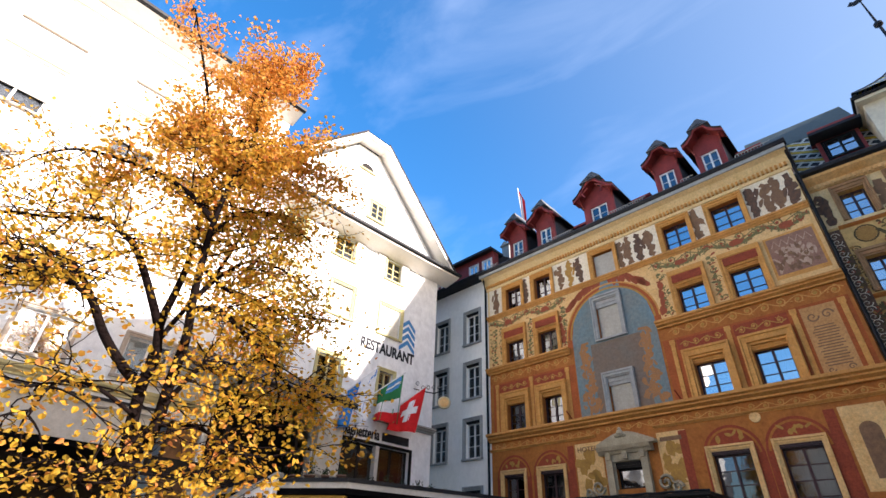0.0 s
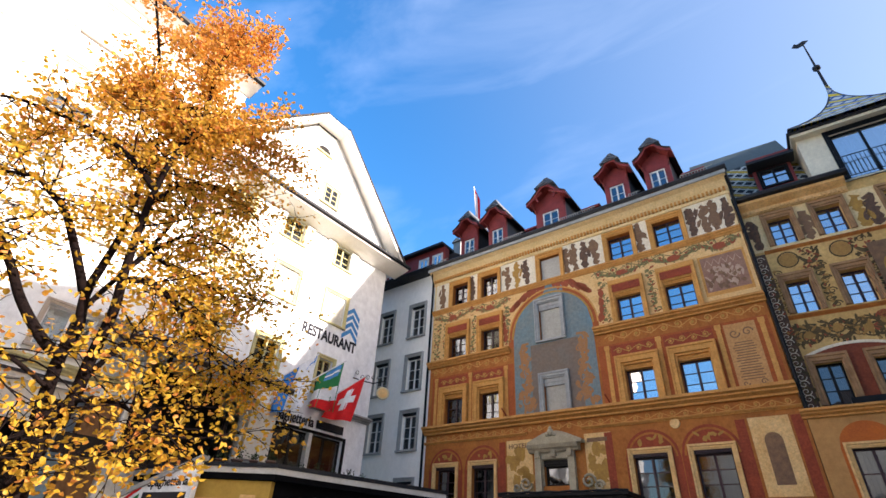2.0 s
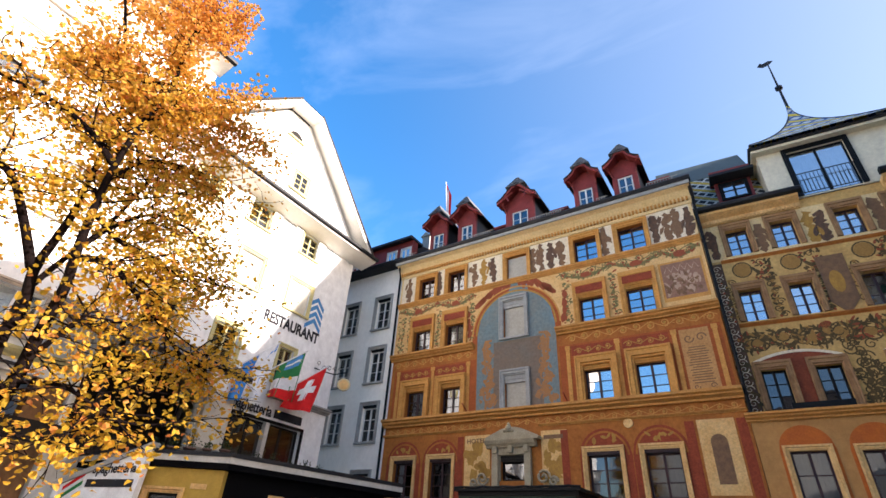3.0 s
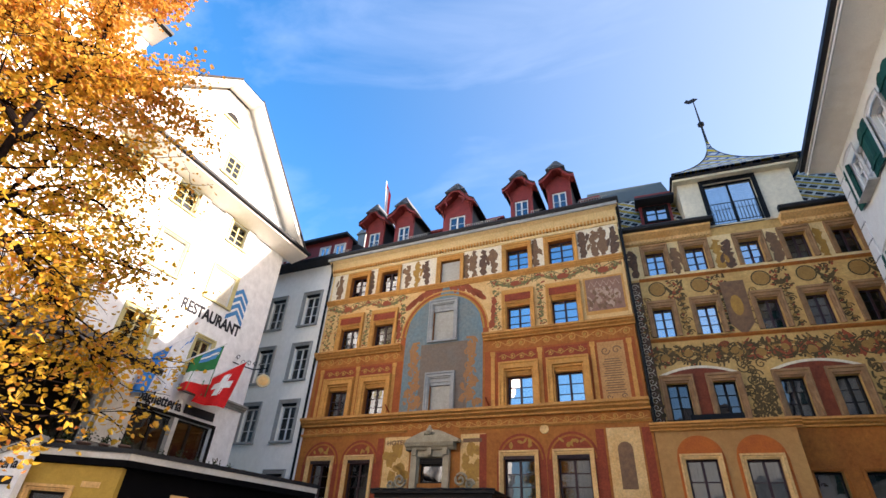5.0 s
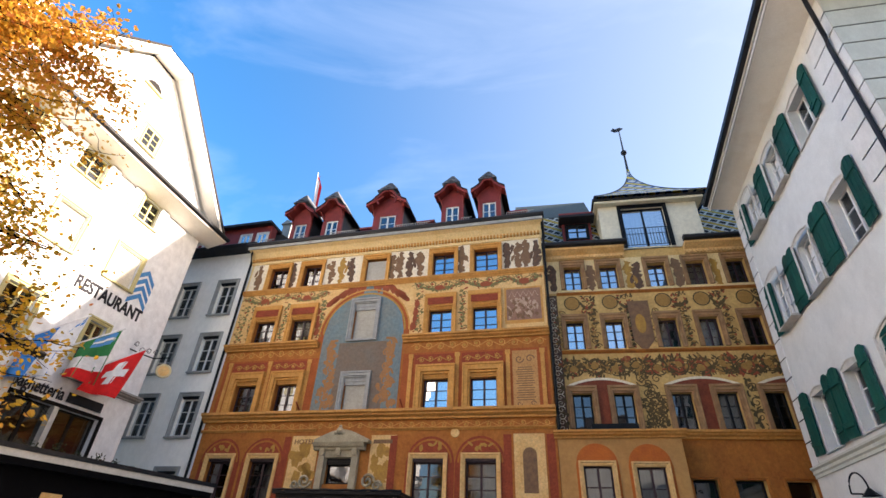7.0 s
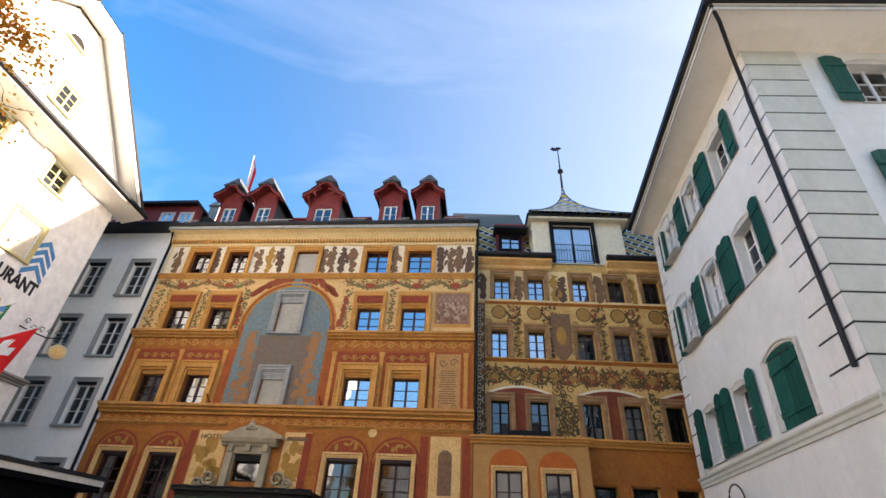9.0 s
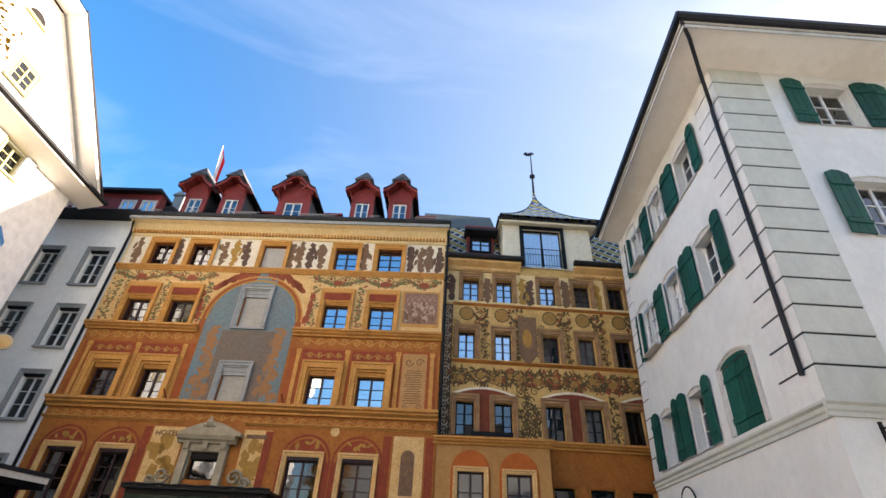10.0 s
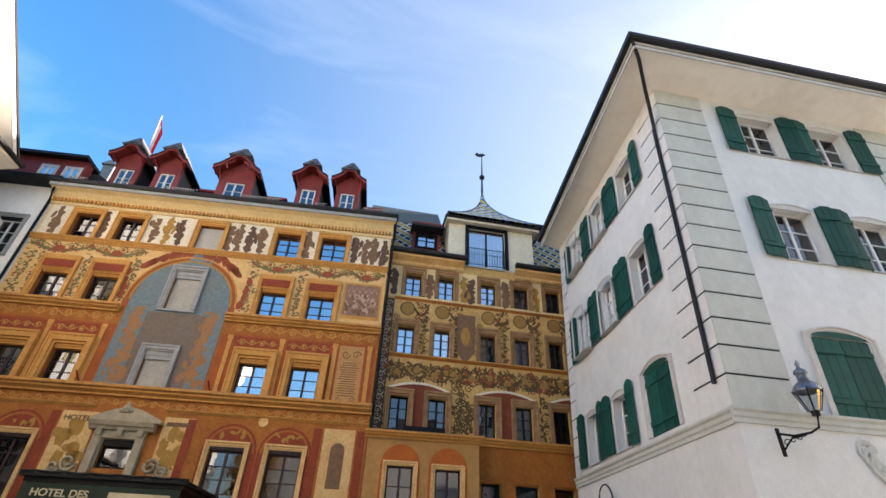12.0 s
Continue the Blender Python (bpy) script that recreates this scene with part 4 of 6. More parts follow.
def dormer(parent, x, w, y, z0, zw, wide=False):
    """A red gabled roof window with flared verges and a slate cap."""
    front = Shape()
    hw = w / 2
    jamb = 0.2 if not wide else 0.34
    zw = zw - 0.12
    zt = zw + 0.62
    front.prism([(x - hw, z0), (x - hw + jamb, z0), (x - hw + jamb, zw), (x + hw - jamb, zw), (x + hw - jamb, z0), (x + hw, z0), (x + hw, zt), (x, zt + hw * 0.85), (x - hw, zt)], y, y + 0.12)
    ob = part("dormer", front, DORMERRED, parent, "oxblood-red gabled dormer with slate cap")
    part("cheek", Shape().box(x - hw, x - hw + 0.06, y + 0.12, y + 3.0, z0, zt).box(x + hw - 0.06, x + hw, y + 0.12, y + 3.0, z0, zt), GUTTER, ob)
    ov = 0.28
    top = zt + hw * 0.85
    prof = [(x - hw - ov, zt - 0.1), (x - hw - 0.02, zt + 0.06), (x - hw * 0.62, zt + hw * 0.5), (x - 0.2, top + 0.06), (x, top + 0.12), (x + 0.2, top + 0.06), (x + hw * 0.62, zt + hw * 0.5), (x + hw + 0.02, zt + 0.06), (x + hw + ov, zt - 0.1)]
    lower = [(a, b - 0.15) for a, b in prof]
    part("bargeboard", strip(prof, lower, y - 0.5, y - 0.38), DORMERRED, ob, "red curved bargeboard")
    part("verge_board", strip([(a, b - 0.03) for a, b in prof], [(a, b - 0.1) for a, b in prof], y - 0.38, y + 0.1), DORMERRED, ob)
    part("dormer_roof", strip([(a, b + 0.07) for a, b in prof], prof, y - 0.54, y + 3.2), SLATE, ob, "dark tiled dormer roof")
    cap, zc, cw_ = Shape(), top + 0.02, 0.46 if not wide else 0.56
    for k in range(5):
        g0, g1 = 1 - k / 5.5, 1 - (k + 1) / 5.5
        h0, h1 = zc + 0.15 * k, zc + 0.15 * (k + 1) + 0.015
        cap.v += [(x - cw_ * g0, y - 0.58 + 0.07 * k, h0), (x + cw_ * g0, y - 0.58 + 0.07 * k, h0), (x + cw_ * g0, y + 1.2, h0), (x - cw_ * g0, y + 1.2, h0), (x - cw_ * g1 - 0.02, y - 0.54 + 0.07 * (k + 1), h1), (x + cw_ * g1 + 0.02, y - 0.54 + 0.07 * (k + 1), h1), (x + cw_ * g1 + 0.02, y + 1.2, h1), (x - cw_ * g1 - 0.02, y + 1.2, h1)]
        o = len(cap.v) - 8
        cap.f += [tuple(o + i for i in q) for q in ((0, 1, 5, 4), (1, 2, 6, 5), (2, 3, 7, 6), (3, 0, 4, 7), (4, 5, 6, 7), (3, 2, 1, 0))]
    part("cap", cap, SLATECAP, ob, "grey slate cap")
    for sx in (-1, 1):
        part("bracket", Shape().tube([(x + sx * (hw - 0.05), y - 0.02, zt - 0.55), (x + sx * (hw + 0.02), y - 0.12, zt - 0.3), (x + sx * (hw + 0.1), y - 0.4, zt - 0.18)], 0.045, 5), DORMERRED, ob)
    window(parent, x - hw + jamb + 0.03, z0 + 0.05, w - 2 * jamb - 0.06, zw - z0 - 0.06, dict(name="dormer", cw=0.03, proj=0.02, casing=DORMERRED, sash=WHITESASH, cols=2, rows=3, y=0.05, bar=0.02), m=Matrix.Translation((0, y, 0)), glass=ROOFGLASS)
    return ob


for x in (-12.55, -10.72, -4.2, -2.35):
    dormer(hotel, x, 1.12, 0.45, 15.25, 16.95)
d = dormer(hotel, -7.6, 1.6, 0.45, 15.25, 16.85, True)
for sx in (-1, 1):
    tr = Shape().tube([(-7.6 + sx * 0.86, 0.02, 17.3), (-7.6 + sx * 0.22, 0.02, 17.72)], 0.055, 4).tube([(-7.6 + sx * 0.66, 0.02, 17.78), (-7.6 + sx * 0.42, 0.02, 17.2)], 0.05, 4).tube([(-7.6 + sx * 0.78, 0.42, 16.9), (-7.6 + sx * 0.8, 0.05, 17.25)], 0.05, 4)
    part("truss", tr, DORMERRED, hotel, "red timber truss in the wide dormer")
for x in (-5.75, -1.05, -8.9):
    part("roof_hatch", Shape().box(x - 0.35, x + 0.35, 1.2, 2.2, 15.2, 16.5).box(x - 0.48, x + 0.48, 1.0, 2.3, 16.5, 16.6), DORMERRED, hotel, "small red roof hatch")
part("downpipe", Shape().tube([(-14.3, -0.5, 14.95), (-14.38, -0.4, 14.6), (-14.5, -0.1, 14.2), (-14.5, -0.09, 0.1)], 0.055, 8), BLACK, hotel, "black rain downpipe")
part("downpipe", Shape().tube([(0.1, -0.5, 14.95), (0.1, -0.2, 14.5), (0.1, -0.07, 14.1), (0.1, -0.07, 5.9)], 0.055, 8), BLACK, hotel, "black rain downpipe")
for x in (-10.1, -5.7):
    part("flag_bracket", Shape().tube([(x, 0, 6.75), (x - 0.05, -0.35, 7.05)], 0.03, 6), RUST, hotel)
rfpole = thing("roof_flag", HOTEL_M @ Matrix.Translation((-13.6, 3.0, 16.9)), "red and white flag hanging from a rooftop pole", "flag")
part("pole", Shape().tube([(0, 0, 0), (-0.5, 0, 6.3)], 0.03, 6), WHITECLOTH, rfpole)
cl1 = Shape().poly([(-0.3, 0, 3.2), (-0.5, 0.05, 6.2), (-0.05, 0.1, 5.0), (0.05, 0.0, 3.0)])
part("cloth", cl1, RED, rfpole)
part("stripe", Shape().poly([(-0.22, -0.02, 3.3), (-0.38, 0.02, 5.7), (-0.24, 0.04, 5.4), (-0.1, -0.02, 3.2)]), WHITECLOTH, rfpole)

# ---- painted house beside the hotel ----
HOUSE_M = pose(0.2, 18.6, 0, 0, 0, 1.5)
painted = thing("painted_house", HOUSE_M, "narrow house with scrollwork frescoes and patterned tile roof", "building")
rng = random.Random(5)
PCAS = mat("brown_painted_surround", (0.36, 0.2, 0.09), (0.24, 0.125, 0.055), scale=3)
PWALL = mat("tan_fresco_ground", (0.68, 0.44, 0.16), (0.46, 0.25, 0.07), scale=1.2, amount=0.9)
PW = dict(name="painted", cw=0.14, proj=0.08, top=0.22, casing=PCAS, sash=SASH, cols=2, rows=3, y=0.24, bar=0.022)
PWC = dict(name="painted_tall", cw=0.16, proj=0.1, top=0.22, casing=PCAS, sash=DARKSASH, cols=2, rows=3, y=0.2, bar=0.022)
cols_a, cols_b, cols_c = (0.82, 2.3, 4.24, 5.77, 7.3), (0.68, 2.2, 4.2, 5.7, 7.25), (0.65, 2.13, 4.12, 5.63, 7.18)
PWID = 9.6
ph = [(u, u + 0.72, 11.74, 12.86) for u in cols_a] + [(u, u + 0.7, 9.1, 10.3) for u in cols_b] + [(u, u + 0.7, 6.08, 7.36) for u in cols_c]
ph += [(4.2, 4.95, 3.0, 4.55), (5.5, 6.4, 3.0, 4.55), (7.0, 7.8, 3.0, 4.5)]
part("wall", wall_shape(0, PWID, 0, 13.6, ph), PWALL, painted, "tan frescoed wall")
shell(painted, 0, PWID, 11.0, 0, 13.6, PWALL)
for i, u in enumerate(cols_a):
    window(painted, u, 11.74, 0.72, 1.12, PW, glass=GLASS if i < 3 else DARKGLASS)
for i, u in enumerate(cols_b):
    window(painted, u, 9.1, 0.7, 1.2, PW, glass=GLASS if i < 2 else DARKGLASS)
for i, u in enumerate(cols_c):
    window(painted, u, 6.08, 0.7, 1.28, PWC, glass=DARKGLASS, inside=CURTAIN if i in (0, 2) else None)
for u, w in ((4.2, 0.75), (5.5, 0.9), (7.0, 0.8)):
    window(painted, u, 3.0, w, 1.5, dict(name="low", cw=0.08, proj=0.03, casing=OCHRE, sash=DARKSASH, cols=1, rows=1, y=0.25), glass=DARKGLASS)
plate(painted, "fresco_field", 0.0, PWID, 3.0, 5.85, OCHRE, -0.005, "dull ochre lower wall", ph)
plate(painted, "fresco_field", 0.0, PWID, 11.6, 13.2, PALEYELLOW, -0.005, "pale painted storey", ph)
# frieze shapes between the top windows
for k, x in enumerate((0.3, 1.9, 3.45, 3.8, 5.4, 6.85, 8.4, 9.1)):
    s = Shape()
    spindle(s, x, 11.7, 13.0 - 0.1 * (k % 2), 0.66, -0.012, rng)
    part("painted_shape", s, (DARKFIG, BROWNFIG, GOLDFIG)[k % 3], painted, "plain dark shape painted between windows")
# scroll bands
sd, sa, so = Shape(), Shape(), Shape()
rinceau(sd, sa, 0.25, PWID - 0.1, 7.85, 8.85, 0.95, -0.008, rng, leafs=34, width=0.08)
for k in range(46):
    (sa if k % 3 else so).blot(rng.uniform(2.0, 9.3), rng.uniform(8.05, 8.7), rng.uniform(0.1, 0.26), rng.uniform(0.06, 0.14), -0.0115 - 0.0002 * (k % 4), turn=rng.uniform(0, 3), n=10, rag=0.6, rng=rng)
rinceau(sd, so, 0.25, PWID - 0.1, 7.95, 8.75, 0.7, -0.0105, rng, leafs=8, width=0.04)
for x in (1.01, 2.52, 4.57, 6.01, 7.59, 9.0):
    so.blot(x, 11.1, 0.27, 0.27, -0.009, n=14)
    sd.ribbon([(x + 0.3 * math.cos(i * math.pi / 8), 11.1 + 0.3 * math.sin(i * math.pi / 8)) for i in range(17)], [0.05] * 17, -0.010)
    pts = [(x + 0.3 + 0.6 * i / 8, 11.15 - 0.3 * math.sin(math.pi * i / 8)) for i in range(9)]
    sd.ribbon(pts, [0.06 + 0.1 * math.sin(math.pi * i / 8) for i in range(9)], -0.0095)
    for _ in range(40):
        (sd if rng.random() < 0.7 else sa).blot(x + 0.6 + rng.uniform(-0.3, 0.3), 10.95 + rng.uniform(-0.4, 0.5), rng.uniform(0.04, 0.1), 0.04, -0.0102, turn=rng.uniform(0, 3), n=7, rag=0.5, rng=rng)
    spiral(sd, x + 0.6, 11.3, 0.14, 1.4, 0, 1, 0.04, -0.0101)
for x in (0.3, 1.75, 5.25, 6.75, 8.3, 3.1):
    for k in range(9):
        z = 10.75 - 0.19 * k
        sd.blot(x + rng.uniform(-0.08, 0.08), z, rng.uniform(0.06, 0.16), 0.05, -0.0088, turn=rng.uniform(-0.7, 0.7), n=8, rag=0.6, rng=rng)
        (so if k % 2 else sa).blot(x + rng.uniform(-0.1, 0.1), z - 0.08, 0.05, 0.05, -0.0098, n=7, rag=0.5, rng=rng)
for x in (3.5, 6.85, 0.22):
    for k in range(26):
        sd.blot(x + rng.uniform(-0.42, 0.42) * (0.5 if x < 1 or x > 6 else 1), rng.uniform(6.1, 7.9), rng.uniform(0.05, 0.16), rng.uniform(0.03, 0.07), -0.009 - 0.0002 * (k % 6), turn=rng.uniform(0, 3), n=8, rag=0.6, rng=rng)
    for z in (6.5, 7.0, 7.5):
        spiral(sd, x, z, 0.2, 1.4, 0, 1, 0.05, -0.0105)
for u0, u1, z0, z1, pt in ((0.45, PWID - 0.1, 7.8, 8.9, 0.78),):
    rinceau(sd, so, u0, u1, z0, z1, pt, -0.0125, rng, leafs=14, width=0.045)
for x in (0.5, 1.78, 3.05, 4.1, 5.25, 6.78, 8.3, 9.2):
    for k in range(7):
        spiral(sd, x + 0.07 * (-1) ** k, 9.2 + 0.24 * k, 0.13, 1.4, 0, (-1) ** k, 0.045, -0.0122)
        so.blot(x + rng.uniform(-0.1, 0.1), 9.3 + 0.24 * k, 0.06, 0.05, -0.0128, n=7, rag=0.6, rng=rng)
for k in range(40):
    spiral(sd, rng.uniform(3.08, 3.9), rng.uniform(6.1, 8.0), rng.uniform(0.1, 0.2), 1.4, rng.uniform(0, 6), rng.choice((-1, 1)), 0.05, -0.011 - 0.0001 * k)
part("painted_scrollwork", sd, mat("dark_olive_scroll_paint", (0.06, 0.045, 0.018), (0.17, 0.1, 0.035), scale=5, amount=0.8), painted, "dark olive painted scrollwork", kind="stuff")
part("painted_scrollwork", sa, REDFIG, painted, "red painted shapes among the scrolls", kind="stuff")
part("painted_scrollwork", so, mat("dull_gold_scroll_paint", (0.42, 0.23, 0.06), (0.28, 0.14, 0.04), scale=7, amount=0.9), painted, "gold painted medallions", kind="stuff")
# dark painted strip along the hotel
plate(painted, "fresco_field", 0.0, 0.42, 5.9, 11.5, DARKFIG, -0.0065, "dark painted edge strip", ph)
es = Shape()
for k in range(24):
    spiral(es, 0.21, 6.1 + 0.225 * k, 0.14, 1.3, 0, 1 if k % 2 else -1, 0.024, -0.011)
part("painted_scrollwork", es, PALE, painted, "pale scrolls on the dark strip", kind="stuff")
DARKRED = mat("dark_red_fresco", (0.25, 0.055, 0.022), (0.15, 0.036, 0.018), scale=2, amount=0.9)
# red fields with low arches round the tall windows
for a, b in ((0.5, 2.98), (3.95, 6.5), (7.05, 9.5)):
    s = Shape()
    cx, hw_ = (a + b) / 2, (b - a) / 2
    hs = [h for h in ph if a <= h[0] <= b and 6 < h[2] < 7]
    n = 16
    xs = sorted({a + (b - a) * i / n for i in range(n + 1)} | {h[0] for h in hs} | {h[1] for h in hs})
    top = lambda x: 7.62 + 0.28 * (1 - ((x - cx) / hw_) ** 2)
    for p, q in zip(xs, xs[1:]):
        z = 6.05
        for h in hs:
            if h[0] < (p + q) / 2 < h[1]:
                z = h[3]
        s.poly([(p, -0.0125, z), (q, -0.0125, z), (q, -0.0125, top(q)), (p, -0.0125, top(p))])
    part("fresco_arch", s, DARKRED, painted, "dark red painted field round the windows")
    part("fresco_moulding", Shape().ribbon([(x, top(x)) for x in [a + (b - a) * i / n for i in range(n + 1)]], [0.09] * (n + 1), -0.016), PALE, painted)
# painted niche with a plain shape
part("painted_niche", Shape().prism([(3.18, 9.4), (3.55, 8.92), (3.95, 9.4), (3.98, 11.1), (3.18, 11.1)], -0.03, 0), BROWNFIG, painted, "brown painted niche with pointed foot")
part("painted_ornament", Shape().blot(3.55, 10.1, 0.2, 0.42, -0.034, n=12), GOLDFIG, painted, kind="stuff")
for z, pr in ((11.6, 0.07), (9.02, 0.09)):
    part("ledge", Shape().along(shift(stepped(pr, 0.12), z), 0.42, PWID), OCHRE, painted, "thin ochre ledge")
part("ledge", Shape().along(shift(stepped(0.3, 0.26), 6.02), 3.75, PWID), LEDGE, painted, "moulded ledge over the ground storey")
for a, b in ((0.0, 3.4), (5.85, PWID)):
    part("cornice", Shape().along([(0, 13.2), (-0.08, 13.2), (-0.12, 13.4), (-0.4, 13.55), (-0.4, 13.65), (0.1, 13.65)], a, b), CREAM, painted, "pale moulded cornice")
    dn = Shape()
    for i in range(int((b - a) / 0.14)):
        dn.box(a + 0.03 + i * 0.14, a + 0.1 + i * 0.14, -0.17, -0.1, 13.22, 13.33)
    part("dentil_band", dn, CREAM, painted, kind="stuff")
    part("gutter", Shape().along([(-0.35, 13.65), (-0.58, 13.68), (-0.62, 13.78), (-0.56, 13.86), (-0.35, 13.84)], a - 0.05, b + 0.12), GUTTER, painted, "dark sheet-metal gutter")
part("roof", Shape().along([(-0.45, 13.75), (-0.45, 13.85), (0.3, 14.25), (1.9, 17.0), (4.0, 19.5), (5.5, 19.6), (5.5, 13.7)], 0.0, 2.64), TILES, painted, "steep roof of dark glazed tiles in lozenges")
part("roof", Shape().along([(-0.45, 13.75), (-0.45, 13.85), (0.3, 14.25), (1.9, 17.0), (4.0, 19.9), (5.5, 20.0), (5.5, 13.7)], 6.86, PWID), TILES, painted, "steep roof of dark glazed tiles in lozenges")
part("roof", Shape().along([(5.5, 13.7), (5.5, 19.5), (11.3, 13.8), (11.3, 13.7)], 0.0, PWID), SLATE, painted)
part("verge", Shape().along([(-0.5, 13.86), (0.28, 14.3), (1.88, 17.05), (1.88, 17.2), (0.2, 14.4), (-0.5, 14.0)], -0.12, 0.06), FASCIA, painted, "pale verge board")
part("ridge_sheet", Shape().along([(2.0, 17.0), (1.96, 17.12), (3.9, 19.5), (5.6, 19.6), (5.6, 17.0)], -1.2, 2.66), COPPERGREEN, painted, "grey-green tiled roof rising behind")
# small dormer
part("dormer", Shape().box(1.0, 2.3, 0.45, 0.7, 14.4, 15.9).box(0.9, 2.4, 0.3, 2.6, 15.9, 16.05), DORMERRED, painted, "dark red flat-roofed dormer")
window(painted, 1.2, 14.55, 0.9, 0.8, dict(name="small_dormer", cw=0.06, proj=0.03, casing=BLACK, sash=BLACK, cols=2, rows=2, y=-0.06), m=Matrix.Translation((0, 0.42, 0)))
part("dormer_canopy", Shape().prism([(0.85, 15.5), (2.45, 15.5), (2.45, 15.62), (0.85, 15.62)], -0.15, 0.5), GUTTER, painted, "dark sheet canopy over the dormer")
# bay with the pointed roof
BAYM = mat("cream_bay_render", (0.72, 0.66, 0.5), (0.62, 0.56, 0.42), scale=0.9)
bay = part("bay", wall_shape(2.65, 6.85, 13.6, 15.95, [(3.62, 5.42, 13.66, 15.78)], 0.3), BAYM, painted, "cream rendered roof bay", Matrix.Translation((0, -0.06, 0)))
part("side_wall", Shape().box(2.65, 2.9, 0.24, 4.5, 13.6, 15.95).box(6.6, 6.85, 0.24, 4.5, 13.6, 15.95).box(2.9, 6.6, 4.2, 4.5, 13.6, 15.95), BAYM, bay)
window(painted, 3.62, 13.66, 1.8, 2.12, dict(name="bay", cw=0.12, proj=0.05, casing=BLACK, sash=BLACK, cols=2, rows=1, y=0.12, bar=0.05), m=Matrix.Translation((0, -0.06, 0)), inside=CURTAIN, label="wide black-framed window with drawn white curtains")
rl = Shape()
for i in range(15):
    rl.tube([(3.66 + i * 0.123, -0.16, 13.72), (3.66 + i * 0.123, -0.16, 14.6)], 0.011, 4)
rl.tube([(3.6, -0.16, 14.6), (5.44, -0.16, 14.6)], 0.018, 5).tube([(3.6, -0.16, 13.72), (5.44, -0.16, 13.72)], 0.018, 5)
part("window_rail", rl, BLACK, painted, "thin black window railing")
part("bay_eave", Shape().box(2.4, 7.2, -0.46, 4.98, 16.07, 16.18), GUTTER, painted, "dark eave of the bay")
part("bay_soffit", Shape().box(2.48, 7.12, -0.38, 4.9, 15.95, 16.07), BAYM, painted)
tur, n = Shape(), 9
prev = None
for i in range(n + 1):
    k = i / n
    r = (1 - k) ** 1.75
    hx, hy, z = 2.42 * r + 0.05, 2.75 * r + 0.05, 16.18 + 3.95 * k
    ring = [(4.92 - hx, 2.17 - hy, z), (4.92 + hx, 2.17 - hy, z), (4.92 + hx, 2.17 + hy, z), (4.92 - hx, 2.17 + hy, z)]
    if prev:
        for a in range(4):
            b = (a + 1) % 4
            tur.poly([prev[a], prev[b], ring[b], ring[a]])
    prev = ring
part("bay_roof", tur, TILESBLUE, painted, "curved pointed roof of blue and yellow tiles")
part("hip_ridge", Shape().tube([(4.92 - 2.42 * (1 - k / 9) ** 1.75, 2.17 - 2.75 * (1 - k / 9) ** 1.75, 16.22 + 3.95 * k / 9) for k in range(10)], 0.05, 5).tube([(4.92 + 2.42 * (1 - k / 9) ** 1.75, 2.17 - 2.75 * (1 - k / 9) ** 1.75, 16.22 + 3.95 * k / 9) for k in range(10)], 0.05, 5), GUTTER, painted)
vane = part("weather_vane", Shape().tube([(4.92, 2.17, 19.9), (4.92, 2.17, 23.2)], [0.07, 0.025], 8).lathe([(0.02, -0.2), (0.16, -0.06), (0.16, 0.06), (0.02, 0.2)], 10, (4.92, 2.17, 21.4)), GUTTER, painted, "dark iron weather vane on the roof point")
part("banner", Shape().prism([(4.47, 23.2), (4.67, 23.05), (4.92, 23.1), (5.17, 23.3), (4.97, 23.4), (4.72, 23.3), (4.62, 23.4)], 2.16, 2.18), GUTTER, vane)
part("bay_roof", Shape().along([(1.9, 16.9), (1.86, 17.05), (4.0, 20.0), (4.1, 19.9)], 5.4, PWID), TILESBLUE, painted, "patterned blue roof behind the bay")
# ground-storey wing in line with the hotel
wing = thing("low_wing", HOTEL_M, "low orange-rendered wing with arched window surrounds", "building")
WINGM = mat("orange_wing_render", (0.48, 0.25, 0.08), (0.4, 0.19, 0.06), scale=1.0)
wh = [(0.78, 1.68, 2.9, 4.75), (2.45, 3.32, 2.9, 4.72)]
part("wall", wall_shape(0.02, 3.98, 0, 5.7, wh, 0.3), WINGM, wing)
part("side_wall", Shape().box(3.72, 3.98, 0.3, 0.72, 0, 5.7), WINGM, wing)
part("ledge", Shape().along(shift(stepped(0.25, 0.24), 5.86), -0.1, 4.15), LEDGE, wing, "moulded wing ledge")
part("roof_slab", Shape().box(0.02, 3.98, 0.0, 0.8, 5.7, 5.8), GUTTER, wing)
for a, b, c, d_ in wh:
    part("fresco_arch", arch_field((a + b) / 2, 0.68, 2.0, d_ + 0.02, -0.006, [(a, b, c, d_)]), mat("bright_orange_paint", (0.52, 0.13, 0.02), (0.42, 0.1, 0.02), scale=3), wing, "bright orange painted window arch")
    window(wing, a, c, b - a, d_ - c, dict(name="wing", cw=0.12, proj=0.05, casing=CREAM, sash=SASH, cols=2, rows=3, y=0.16, bar=0.03), glass=DARKGLASS, inside=CURTAIN)
part("planter", Shape().box(1.2, 2.75, 0.1, 0.5, 5.87, 6.12), BLACK, wing, "long black planter on the ledge")

# ---- grey house between hotel and restaurant ----
GREY_M = pose(-14.2, 18.55, 0, 0, 0, -2.2)
grey = thing("grey_house", GREY_M, "plain pale grey house with stone window frames and red attic", "building")
GW = dict(name="grey", cw=0.14, proj=0.04, casing=GREYSTONE, sash=WHITESASH, cols=2, rows=3, y=0.18, bar=0.025, sill=0.14, box=0.1, boxmat=BLACK)
